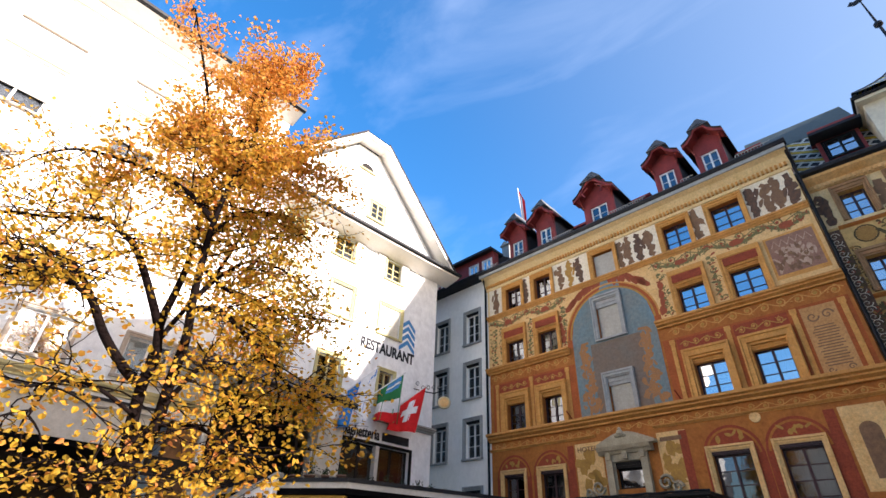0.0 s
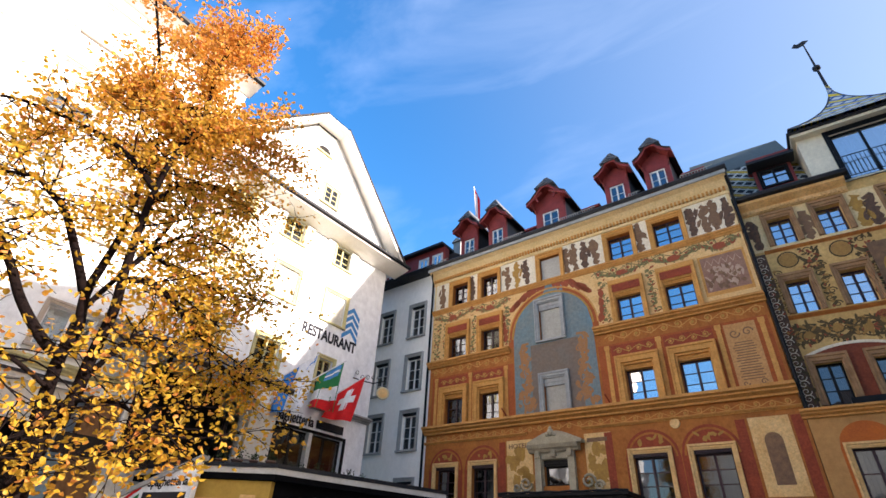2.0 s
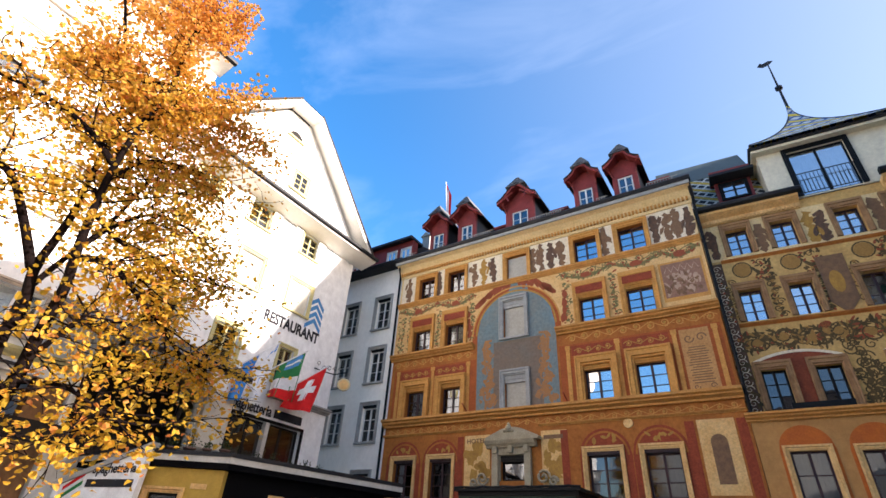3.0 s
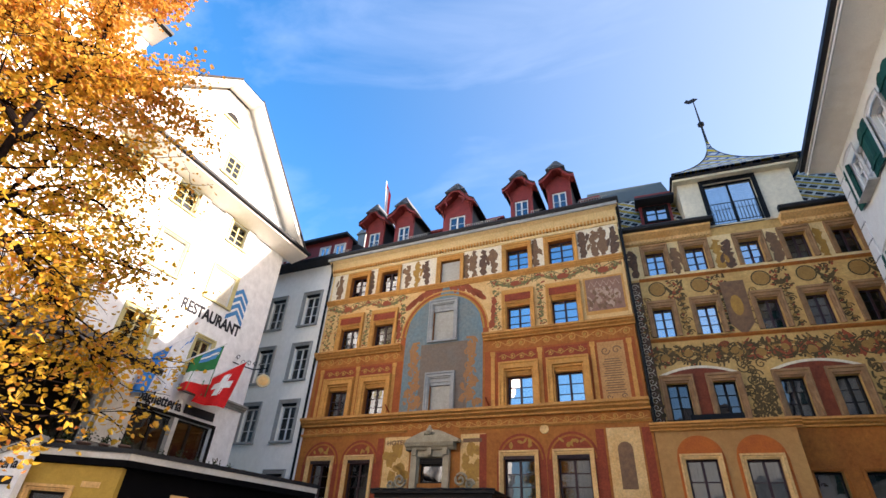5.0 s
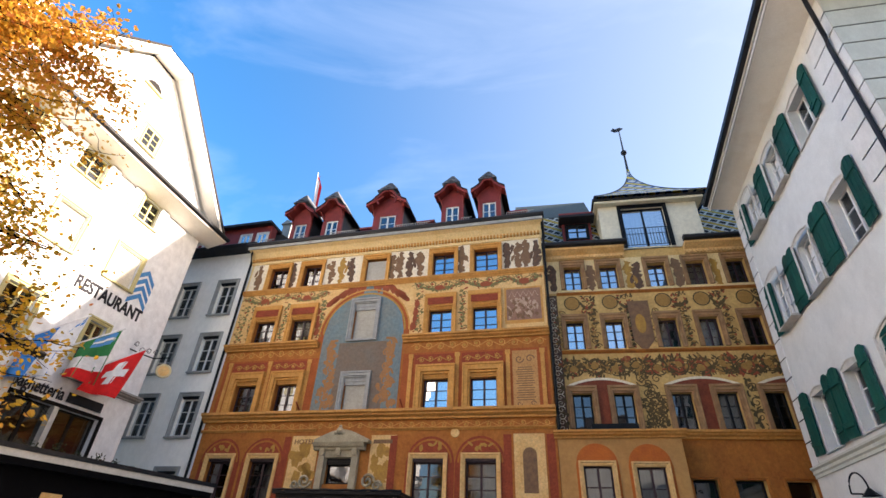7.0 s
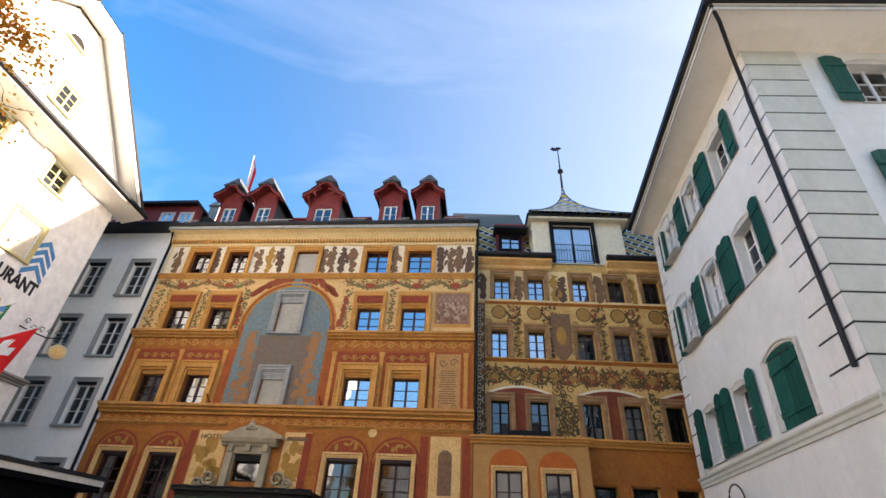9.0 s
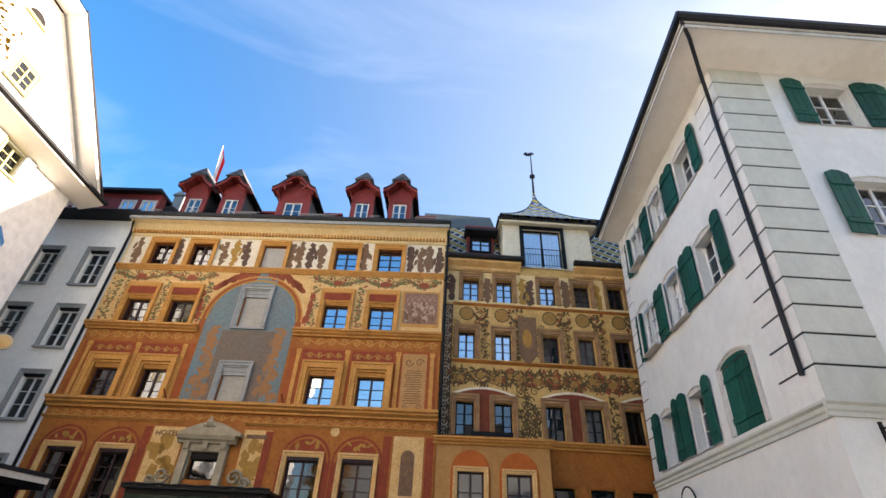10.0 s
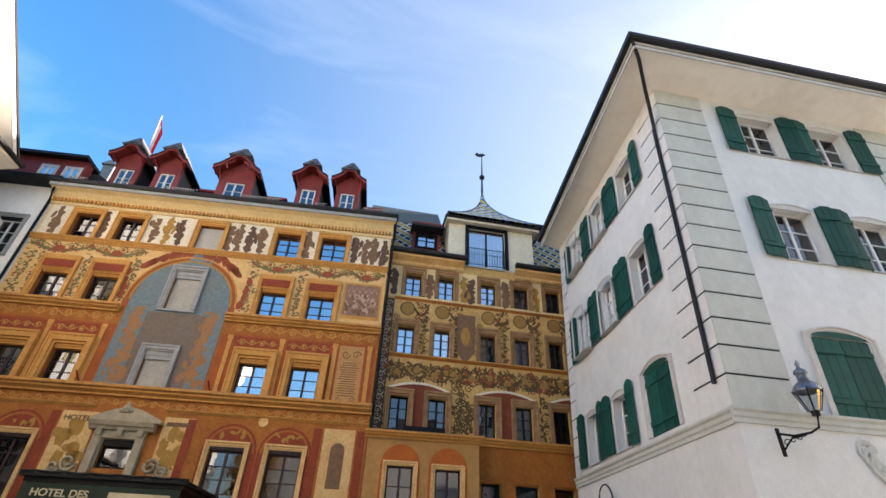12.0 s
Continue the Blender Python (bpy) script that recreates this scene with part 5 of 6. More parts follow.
gh = [(a, a + 0.88, z, z + h) for a in (-1.6, -3.85, -6.2) for z, h in ((11.5, 1.75), (8.65, 1.72), (5.85, 1.68), (2.8, 1.7))]
part("wall", wall_shape(-9.0, -0.02, 0, 15.0, gh), GREYWALL, grey)
shell(grey, -9.0, -0.02, 10, 0, 15.0, GREYWALL)
for a, b, c, d_ in gh:
    window(grey, a, c, b - a, d_ - c, GW, glass=DARKGLASS)
part("gutter", Shape().along([(0.0, 14.95), (-0.5, 15.05), (-0.6, 15.2), (-0.5, 15.3), (0.0, 15.3)], -9.2, 0.1), GUTTER, grey, "dark eave and gutter")
part("roof", Shape().along([(0.2, 15.2), (0.7, 16.9), (5.0, 18.2), (10, 15.2)], -9.2, 0.0), SLATE, grey, "dark roof over a red attic")
part("attic_wall", Shape().box(-9.0, 0.3, 0.15, 0.6, 15.25, 16.75), DORMERRED, grey, "oxblood-red boarded attic wall")
part("attic_eave", Shape().box(-9.1, 0.35, -0.15, 1.0, 16.75, 16.9), GUTTER, grey)
for u in (-0.45, -1.45, -3.75, -4.75):
    window(grey, u, 15.32, 0.6, 0.95, dict(name="attic_small", cw=0.05, proj=0.03, casing=WHITESASH, sash=WHITESASH, cols=2, rows=1, y=-0.02), m=Matrix.Translation((0, 0.15, 0)))
part("chimney", Shape().box(-0.95, -0.4, 2.6, 3.2, 16.9, 18.75).prism([(-1.05, 18.75), (-0.3, 18.75), (-0.68, 19.05)], 2.5, 3.3), GREYSTONE, grey, "grey chimney stack")

# ---- restaurant house with the gable ----
REST_M = pose(-16.5, 0, 0, 0, 0, 88)
rest = thing("restaurant_house", REST_M, "white gabled restaurant house with timber eaves and yellow frames", "building")
YFR = mat("pale_yellow_frame_paint", (0.56, 0.5, 0.25), (0.46, 0.4, 0.2), scale=4)
RW = dict(name="rest", cw=0.12, proj=0.04, casing=YFR, sash=YFR, cols=2, rows=3, y=0.16, bar=0.03, sill=0.1)
rh = [(12.92, 13.85, 13.2, 14.28), (9.9, 10.95, 13.2, 14.28), (7.4, 8.3, 13.2, 14.28), (12.82, 14.0, 10.35, 11.75), (10.1, 11.2, 10.4, 11.85), (7.4, 8.4, 10.35, 11.75), (13.1, 13.85, 7.2, 8.65), (10.05, 11.1, 7.25, 8.6), (7.5, 8.5, 7.25, 8.6), (11.75, 15.1, 4.1, 5.6), (6.6, 10.4, 3.4, 6.6)]
part("wall", wall_shape(6.5, 16.35, 0, 14.7, rh), WHITE, rest, "white rendered wall")
shell(rest, 6.5, 16.35, 12, 0, 14.7, WHITE)
for i, (a, b, c, d_) in enumerate(rh[:9]):
    wn_ = window(rest, a, c, b - a, d_ - c, RW, inside=CURTAIN if i < 3 else None, glass=DARKGLASS)
    if 3 <= i < 6:
        sec_ = [(0.08, 0.02)]
        for k in range(17):
            sec_ += [(0.055, 0.03 + k * 0.08), (0.055, 0.095 + k * 0.08), (0.068, 0.105 + k * 0.08)]
        rs_ = Shape().along(sec_ + [(0.08, 1.385)], 0.03, b - a - 0.03)
        part("roller_shutter", rs_, WARMBLIND, wn_, "closed cream roller shutter")
RS = mat("white_shutter_paint", (0.74, 0.72, 0.64), (0.66, 0.64, 0.56), rough=0.5)


def shutter_shape(w, h, arch=0.0):
    s = Shape()
    k = 3
    for i in range(k):
        x0, x1 = w * i / k, w * (i + 1) / k - 0.012
        t0 = arch * (1 - abs(2 * x0 / w - 1) ** 2)
        t1 = arch * (1 - abs(2 * x1 / w - 1) ** 2)
        s.prism([(x0, 0), (x1, 0), (x1, h + t1), (x0, h + t0)], -0.035, 0.0)
    for z in (0.18 * h, 0.82 * h):
        s.box(0.01, w - 0.01, -0.065, -0.035, z - 0.05, z + 0.05)
    for z in (0.22 * h, 0.78 * h):
        s.tube([(0, -0.07, z), (w * 0.5, -0.07, z)], 0.012, 4)
    return s


for a in (12.28, 13.8, 9.42, 11.0):
    part("shutter", kept(("rs",), lambda: shutter_shape(0.46, 1.3).mesh("shutter")), RS, rest, "pale folding shutter", Matrix.Translation((a, -0.03, 13.18)))
GC = 10.93  # middle of the gable
gwall = Shape().prism([(6.6, 14.7), (16.35, 14.7), (16.35, 15.1), (11.6, 20.2), (10.26, 20.2), (6.6, 16.2)], 0.0, 0.3)
part("gable", gwall, WHITE, rest, "white gable wall")
window(rest, 11.45, 16.05, 0.82, 0.98, dict(RW, name="gable_win", y=-0.03), m=Matrix.Translation((0, -0.02, 0)), glass=DARKGLASS)
part("shutter", shutter_shape(0.4, 1.0), RS, rest, m=Matrix.Translation((10.95, -0.02, 16.05)))
oc = Shape().prism([(GC + 0.02 + 0.42 * math.cos(math.pi * i / 10), 18.8 + 0.42 * math.sin(math.pi * i / 10)) for i in range(11)], -0.03, 0.0)
part("lunette", oc, DARKSASH, rest, "half-round attic opening")
part("lunette_sill", Shape().box(GC - 0.5, GC + 0.54, -0.12, 0, 18.72, 18.8), YFR, rest)
eave = Shape().along([(0, 14.3), (-0.95, 14.52), (-1.0, 14.65), (-0.95, 14.75), (0.0, 15.3)], 5.6, 17.0)
part("pent_roof", eave, SOFFIT, rest, "boarded timber eave across the gable foot")
part("gutter", Shape().along([(-1.0, 14.57), (-1.12, 14.61), (-1.14, 14.71), (-1.05, 14.77), (-0.96, 14.75)], 5.6, 17.05), GUTTER, rest)
part("roof_covering", Shape().along([(-1.0, 14.75), (-1.0, 14.79), (0.0, 15.37), (0.0, 15.3)], 5.6, 17.0), SLATE, rest)
OUT = -0.72
for sx in (-1, 1):
    top, foot = (GC + sx * 0.72, 20.5), (GC + sx * 6.12, 14.75)
    vs = Shape().prism([top, foot, (foot[0] + sx * 0.02, foot[1] - 0.16), (top[0], top[1] - 0.2)], OUT, 11.5)
    part("verge_soffit", vs, SOFFIT, rest, "boarded verge of the gable roof")
    rf = Shape().prism([(top[0], top[1] + 0.05), (foot[0] + sx * 0.1, foot[1] + 0.0), (foot[0] + sx * 0.1, foot[1] + 0.14), (top[0], top[1] + 0.19)], OUT - 0.06, 11.6)
    part("roof", rf, SLATE, rest, "brown tiled gable roof")
    part("bargeboard", Shape().prism([(top[0], top[1] + 0.04), foot, (foot[0], foot[1] - 0.26), (top[0], top[1] - 0.24)], OUT - 0.05, OUT - 0.004), FASCIA, rest, "pale bargeboard")
hip = Shape()
hip.poly([(GC - 0.74, OUT - 0.06, 20.57), (GC + 0.74, OUT - 0.06, 20.57), (GC, 0.4, 21.3)])
hip.poly([(GC - 0.74, OUT - 0.06, 20.57), (GC, 0.4, 21.3), (GC, 11.6, 21.3), (GC - 0.74, 11.6, 20.57)])
hip.poly([(GC + 0.74, OUT - 0.06, 20.57), (GC + 0.74, 11.6, 20.57), (GC, 11.6, 21.3), (GC, 0.4, 21.3)])
part("hip_end", hip, SLATE, rest, "small clipped end of the gable roof")
part("hip_soffit", Shape().box(GC - 0.78, GC + 0.78, OUT - 0.05, 0.0, 20.3, 20.52), SOFFIT, rest)
# painted signs, stripes, lettering
for k, (z, t) in enumerate(((11.55, 0.22), (11.2, 0.22), (10.85, 0.22), (10.5, 0.22))):
    s = Shape()
    s.prism([(14.05, z - 0.42), (14.55, z), (15.0, z - 0.42), (15.0, z - 0.42 - t), (14.55, z - t), (14.05, z - 0.42 - t)], -0.012, -0.004)
    part("painted_chevron", s, BLUEPAINT, rest, "blue chevron painted on the white wall")
words("RESTAURANT", 0.66, "lettering", LETTER, rest, pose(11.9, -0.012, 9.42), "dark painted capitals on the wall", 0.004, 3.1, 0.04)
words("Spaghetteria", 0.56, "lettering", LETTER, rest, pose(11.4, -0.05, 5.82), "dark lettering above the restaurant window", 0.01, 2.0)
part("lettering", Shape().box(13.55, 15.0, -0.06, -0.04, 5.82, 6.14), LETTER, rest, "dark name as a plain bar")
part("ledge", Shape().along(shift(stepped(0.3, 0.22), 6.75), 13.0, 16.4), GREYSTONE, rest, "grey stone ledge over the sign")
big = window(rest, 11.75, 4.1, 3.35, 1.5, dict(name="wide", cw=0.08, proj=0.04, casing=DARKSASH, sash=DARKSASH, cols=4, rows=1, y=0.2, bar=0.09), glass=DARKGLASS, label="wide dark restaurant window")
part("post", Shape().box(13.3, 13.48, -0.02, 0.22, 4.1, 5.6), FASCIA, rest)
# dark sheet behind the panes, coloured as the unlit room
part("dim_room", Shape().box(11.7, 15.15, 0.7, 0.75, 4.0, 5.7), UNLITDARK, rest)
part("panel", Shape().box(10.45, 11.5, -0.25, -0.03, 4.2, 6.15), FASCIA, rest, "white side panel beside the loggia")
part("pent_roof", Shape().along([(0, 7.35), (-2.3, 6.2), (-2.3, 6.05), (0, 7.1)], 5.0, 10.6), SLATE, rest, "dark tiled pent roof over the loggia")
for k in range(9):
    zk, yk = 7.28 - 0.128 * k, -0.14 - 0.256 * k
    part("tile_course", Shape().along([(yk, zk), (yk - 0.25, zk - 0.115), (yk - 0.25, zk - 0.075), (yk, zk + 0.05)], 5.0, 10.6), SLATE, rest)
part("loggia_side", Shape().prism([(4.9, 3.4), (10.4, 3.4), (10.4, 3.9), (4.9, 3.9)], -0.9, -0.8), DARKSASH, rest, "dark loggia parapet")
for u in (6.9, 9.3):
    part("post", Shape().box(u, u + 0.12, -0.75, -0.63, 3.4, 6.6), DARKSASH, rest)
# near-black back wall: the loggia's shade is put into its colour
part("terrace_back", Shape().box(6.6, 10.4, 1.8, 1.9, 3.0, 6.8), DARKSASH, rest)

# ---- corner house with green shutters ----
CORNER_M = pose(7.5, 8.75, 0, 0, 0, 1.0)
corner = thing("corner_house", CORNER_M, "white corner house with grey quoins and green shutters", "building")
LEFT = pose(0, 0, 0, 0, 0, -90)  # the side front: its x runs back towards the corner, x = -(distance from the corner)
LEN = 9.0
CW = dict(name="corner", cw=0.06, proj=0.012, top=0.05, arch=0.12, casing=mat("grey_stone_surround", (0.6, 0.58, 0.53), (0.52, 0.5, 0.46), scale=4), sash=WHITESASH, cols=2, rows=3, y=0.3, bar=0.03, sill=0.05, sillh=0.055, sillmat=mat("pale_sill_stone", (0.5, 0.48, 0.44), (0.42, 0.4, 0.37), scale=4))
fr = [(u, u + 1.25, z, z + h) for u in (2.72, 5.22) for z, h in ((12.42, 1.62), (8.7, 1.72))] + [(2.42, 3.95, 4.74, 6.55)]
part("wall", wall_shape(0, 14.0, 0, 14.55, fr), COOLWHITE, corner, "white rendered wall")
wu = (2.05, 4.3, 6.55)
fl = [(-u - 1.05, -u, z, z + h) for u in wu for z, h in ((12.22, 1.5), (8.65, 1.65))] + [(-5.45, -4.58, 4.93, 6.5), (-7.65, -6.75, 4.93, 6.5), (-3.3, -2.0, 4.86, 6.5)]
part("wall", wall_shape(-LEN, -0.35, 0, 14.55, fl), COOLWHITE, corner, "white rendered side wall", LEFT)
part("back_wall", Shape().box(0.35, 14, 8.7, 9.0, 0, 14.4).box(13.7, 14, 0.35, 8.7, 0, 14.4), COOLWHITE, corner)
part("attic_floor", Shape().box(0.35, 13.7, 0.35, 8.7, 14.2, 14.4), COOLWHITE, corner)
for a, b, c, d_ in fr[:4]:
    window(corner, a, c, b - a, d_ - c, CW, glass=DARKGLASS, inside=CURTAIN)
for a, b, c, d_ in fl[:8]:
    window(corner, a, c, b - a, d_ - c, CW, m=LEFT, glass=DARKGLASS, inside=CURTAIN)
def shutter(u, z, w, h, m, turn=0.0, arch=0.12, hinge=0):
    me = kept(("shutter", round(w, 2), round(h, 2), arch), lambda: shutter_shape(w, h, arch).mesh("shutter"))
    at = m @ Matrix.Translation((u + (w if hinge else 0), -0.045, z)) @ pose(0, 0, 0, 0, 0, turn) @ Matrix.Translation((-w if hinge else 0, 0, 0))
    part("shutter", me, SHUTTER, corner, "green boarded shutter folded open", at)


for a, b, c, d_ in fr[:4]:
    shutter(a - 0.1 - 0.64, c - 0.03, 0.64, d_ - c + 0.12, ID, rng.uniform(1, 4), hinge=1)
    shutter(b + 0.08, c - 0.03, 0.64, d_ - c + 0.12, ID, -rng.uniform(3, 8))
for a, b, c, d_ in fl[:8]:
    shutter(a - 0.12 - 0.5, c - 0.03, 0.5, d_ - c + 0.12, LEFT, rng.uniform(2, 7), hinge=1)
    shutter(b + 0.12, c - 0.03, 0.5, d_ - c + 0.12, LEFT, -rng.uniform(2, 7))
# closed shutters of the lower storey
for (a, b, c, d_), mm in ((fr[4], ID), (fl[8], LEFT)):
    sur = part("window", frame_shape(b - a, d_ - c, 0.16, 0.04, 0.1, arch=0.22), CW["casing"], corner, "stone surround with closed green shutters", mm @ Matrix.Translation((a, 0, c)))
    hw_ = (b - a) / 2
    for k in (0, 1):
        part("shutter", shutter_shape(hw_ - 0.01, d_ - c - 0.01, 0.0), SHUTTER, sur, "closed green shutter", Matrix.Translation((k * hw_, 0.02, 0)))
    part("shutter_head", Shape().prism([(0, d_ - c), *[(hw_ - hw_ * math.cos(math.pi * i / 8), d_ - c + 0.16 * math.sin(math.pi * i / 8)) for i in range(9)], (b - a, d_ - c)], -0.045, -0.041), SHUTTER, sur)
# quoins: proud blocks with dark open joints between them
BH, B0z = 0.652, 4.79
for k in range(15):
    z0, z1 = B0z + BH * k + (0.0 if k else -0.1), min(B0z + BH * (k + 1) - 0.05, 14.5)
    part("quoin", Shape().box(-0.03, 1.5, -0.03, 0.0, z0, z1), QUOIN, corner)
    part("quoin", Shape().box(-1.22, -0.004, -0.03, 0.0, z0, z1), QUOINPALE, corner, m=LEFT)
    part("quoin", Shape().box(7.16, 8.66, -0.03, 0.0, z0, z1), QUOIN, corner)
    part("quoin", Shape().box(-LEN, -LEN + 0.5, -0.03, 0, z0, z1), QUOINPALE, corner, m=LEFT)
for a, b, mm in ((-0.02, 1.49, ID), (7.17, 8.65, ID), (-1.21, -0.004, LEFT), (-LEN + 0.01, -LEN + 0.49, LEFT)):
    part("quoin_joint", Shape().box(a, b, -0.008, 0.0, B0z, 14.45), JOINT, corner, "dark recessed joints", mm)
# string course
sec = [(0.0, 4.74), (-0.12, 4.72), (-0.12, 4.67), (-0.07, 4.62), (-0.07, 4.54), (-0.04, 4.5), (-0.04, 4.42), (0.0, 4.42)]
part("string_course", Shape().along(sec, -0.12, 14.0), QUOIN, corner, "grey moulded string course")
part("string_course", Shape().along(sec, -LEN, -0.002), QUOIN, corner, "grey moulded string course", LEFT)
# eaves
OV, OB = 1.22, 0.84  # the side eave narrows towards the back
side = lambda y, d=0.0: -OV - d + (OV - OB) * (y + OV) / (LEN + OV)
ev = Shape()
ev.poly([(0, 0, 14.5), (14, 0, 14.5), (14, -OV, 14.6), (side(-OV), -OV, 14.6)])
ev.poly([(0, 0, 14.5), (side(-OV), -OV, 14.6), (side(LEN), LEN, 14.6), (0, LEN, 14.5)])
part("soffit", ev, SOFFIT, corner, "cream boarded soffit of the wide eave")


def along_side(d0, d1, z0, z1):
    """A board that follows the tapering side eave."""
    sh = Shape()
    ring = [(side(-OV, d0), -OV - d0), (side(LEN, d0), LEN), (side(LEN, d1), LEN), (side(-OV, d1), -OV - d1)]
    sh.v += [(x, y, z) for z in (z0, z1) for x, y in ring]
    sh.f += [(3, 2, 1, 0), (4, 5, 6, 7), (0, 1, 5, 4), (1, 2, 6, 5), (2, 3, 7, 6), (3, 0, 4, 7)]
    return sh


part("fascia", Shape().box(-OV, 14, -OV - 0.04, -OV, 14.52, 14.64).box(-OV - 0.07, 14, -OV - 0.08, -OV - 0.04, 14.66, 14.74), FASCIA, corner, "pale double fascia")
part("fascia", along_side(0.0, 0.04, 14.52, 14.64), FASCIA, corner, "pale fascia of the side eave")
part("fascia", along_side(0.04, 0.08, 14.66, 14.74), FASCIA, corner)
GP = [(0.0, 14.72), (-0.14, 14.72), (-0.2, 14.8), (-0.2, 14.92), (-0.14, 14.95), (0.0, 14.92)]
part("gutter", Shape().along([(y - OV - 0.04, z) for y, z in GP], -OV - 0.2, 14), GUTTER, corner, "dark sheet-metal gutter")
part("gutter", along_side(0.05, 0.24, 14.74, 14.93), GUTTER, corner, "dark sheet-metal gutter")
hr = Shape()
e0, pk = 14.9, 18.6
hr.poly([(-OV, -OV, e0), (14, -OV, e0), (14, 4.5, pk), (4.5, 4.5, pk)])
hr.poly([(-OV, -OV, e0), (4.5, 4.5, pk), (4.5, 4.6, pk), (side(LEN), LEN + 0.3, e0)])
hr.poly([(4.5, 4.6, pk), (14, 4.6, pk), (14, LEN + 0.3, e0), (side(LEN), LEN + 0.3, e0)])
hr.poly([(-OV, -OV, e0 - 0.2), (side(LEN), LEN, e0 - 0.2), (14, LEN, e0 - 0.2), (14, -OV, e0 - 0.2)])
part("roof", hr, SLATE, corner, "brown tiled hip roof")
rt = Shape()
for i in range(9):
    rt.lathe([(0.09, 0), (0.1, 0.12), (0.02, 0.16)], 6, (3.3 + i * 0.24, -OV + 0.1, e0 - 0.02 + 0.04 * (i % 3)))
part("snow_stop", rt, SLATE, corner)
part("downpipe", Shape().tube([(-OV - 0.12, -OV - 0.12, 14.8), (-OV + 0.2, -OV + 0.2, 14.36), (-0.55, -0.35, 13.9), (-0.14, 0.2, 13.25), (-0.1, 0.3, 12.9), (-0.1, 0.32, 5.3)], [0.055] * 6, 8), GUTTER, corner, "dark rain downpipe at the corner")
sc = Shape()
for k in range(5):
    spiral(sc, 2.75 + 0.08 * k, 4.05 - 0.14 * k, 0.24 - 0.03 * k, 1.4, k, 1, 0.09, -0.03 - 0.01 * k)
part("stone_scroll", sc, QUOIN, corner, "carved grey stone scroll")

# corner house sheared, leaning and out of square, to fit edges measured from the camera
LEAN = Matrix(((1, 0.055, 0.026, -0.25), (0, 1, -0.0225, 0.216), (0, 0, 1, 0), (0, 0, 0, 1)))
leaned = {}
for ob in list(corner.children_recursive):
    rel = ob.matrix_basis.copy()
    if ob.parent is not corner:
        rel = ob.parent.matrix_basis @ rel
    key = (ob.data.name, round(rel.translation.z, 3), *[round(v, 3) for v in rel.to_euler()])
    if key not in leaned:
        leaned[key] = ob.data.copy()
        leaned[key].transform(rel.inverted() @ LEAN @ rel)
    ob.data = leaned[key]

# ---- wall lantern ----
lamp = thing("wall_lantern", CORNER_M @ Matrix.Translation((0.74, -0.02, 4.12)) @ Matrix.Scale(0.78, 4), "iron wall lantern with grey hood, glass sides on a scrolled bracket", "lantern")
br = Shape().box(-0.3, -0.22, -0.05, 0.0, -0.42, 0.25)
br.tube([(-0.26, -0.03, 0.12), (-0.02, -0.25, 0.04), (0.3, -0.45, 0.1), (0.48, -0.54, 0.22), (0.55, -0.55, 0.5)], 0.03, 6)
br.tube([(-0.26, -0.03, -0.3), (-0.08, -0.2, -0.02), (0.2, -0.38, 0.05)], 0.022, 6)
for k in range(3):
    c0 = Vector((-0.17 + 0.13 * k, -0.12 - 0.09 * k, -0.1 + 0.05 * k))
    br.tube([c0 + Vector((0.03 * math.cos(a), -0.09 * math.cos(a), 0.09 * math.sin(a))) * (1 - 0.08 * i) for i, a in enumerate([0.7 * i for i in range(10)])], 0.014, 4)
part("bracket", br, BLACK, lamp, "scrolled iron bracket")
LX, LY = 0.53, -0.55
HOODMETAL = mat("grey_lantern_metal", (0.2, 0.23, 0.28), (0.1, 0.11, 0.13), rough=0.32, metal=0.7, scale=8)
part("cage", Shape().tube([(LX, LY, 0.5), (LX, LY, 0.62)], 0.1, 8).tube([(LX - 0.1, LY - 0.1, 0.6), (LX - 0.24, LY - 0.24, 1.15)], 0.014, 4).tube([(LX + 0.1, LY - 0.1, 0.6), (LX + 0.24, LY - 0.24, 1.15)], 0.014, 4).tube([(LX - 0.1, LY + 0.1, 0.6), (LX - 0.24, LY + 0.24, 1.15)], 0.014, 4).tube([(LX + 0.1, LY + 0.1, 0.6), (LX + 0.24, LY + 0.24, 1.15)], 0.014, 4), BLACK, lamp)
part("glass", Shape().lathe([(0.12, 0.6), (0.31, 1.15)], 8, (LX, LY, 0)), LANTERN, lamp, "clear lantern glass")
part("hood", Shape().lathe([(0.33, 1.1), (0.33, 1.14), (0.27, 1.26), (0.16, 1.36), (0.13, 1.36), (0.13, 1.56), (0.17, 1.58), (0.15, 1.66), (0.05, 1.72), (0.04, 1.8), (0.06, 1.83), (0.01, 1.95)], 12, (LX, LY, 0)), HOODMETAL, lamp, "grey metal lantern hood with finial", smooth=True)

hoop = thing("hoop_lamp", CORNER_M @ LEFT @ Matrix.Translation((-6.75, 0.3, 3.62)), "thin black iron hoop lamp bracket on the wall", "lamp")
part("hoop", Shape().tube([(0.42 - 0.42 * math.cos(math.pi * i / 14), -0.35, 0.1 + 0.42 * math.sin(math.pi * i / 14)) for i in range(15)], 0.022, 6).tube([(0.0, 0.05, 0.1), (0.0, -0.35, 0.1)], 0.022, 6), BLACK, hoop)
part("shade", Shape().lathe([(0.03, 0.1), (0.1, 0.02), (0.2, -0.08)], 10, (0.84, -0.35, 0.02)), BLACK, hoop)

# ---- tall white house beside the restaurant ----
TALL_M = pose(-16.5, 0, 0, 0, 0, 89)
tall = thing("tall_house", TALL_M, "tall white house with shop front and boarded eave", "building")
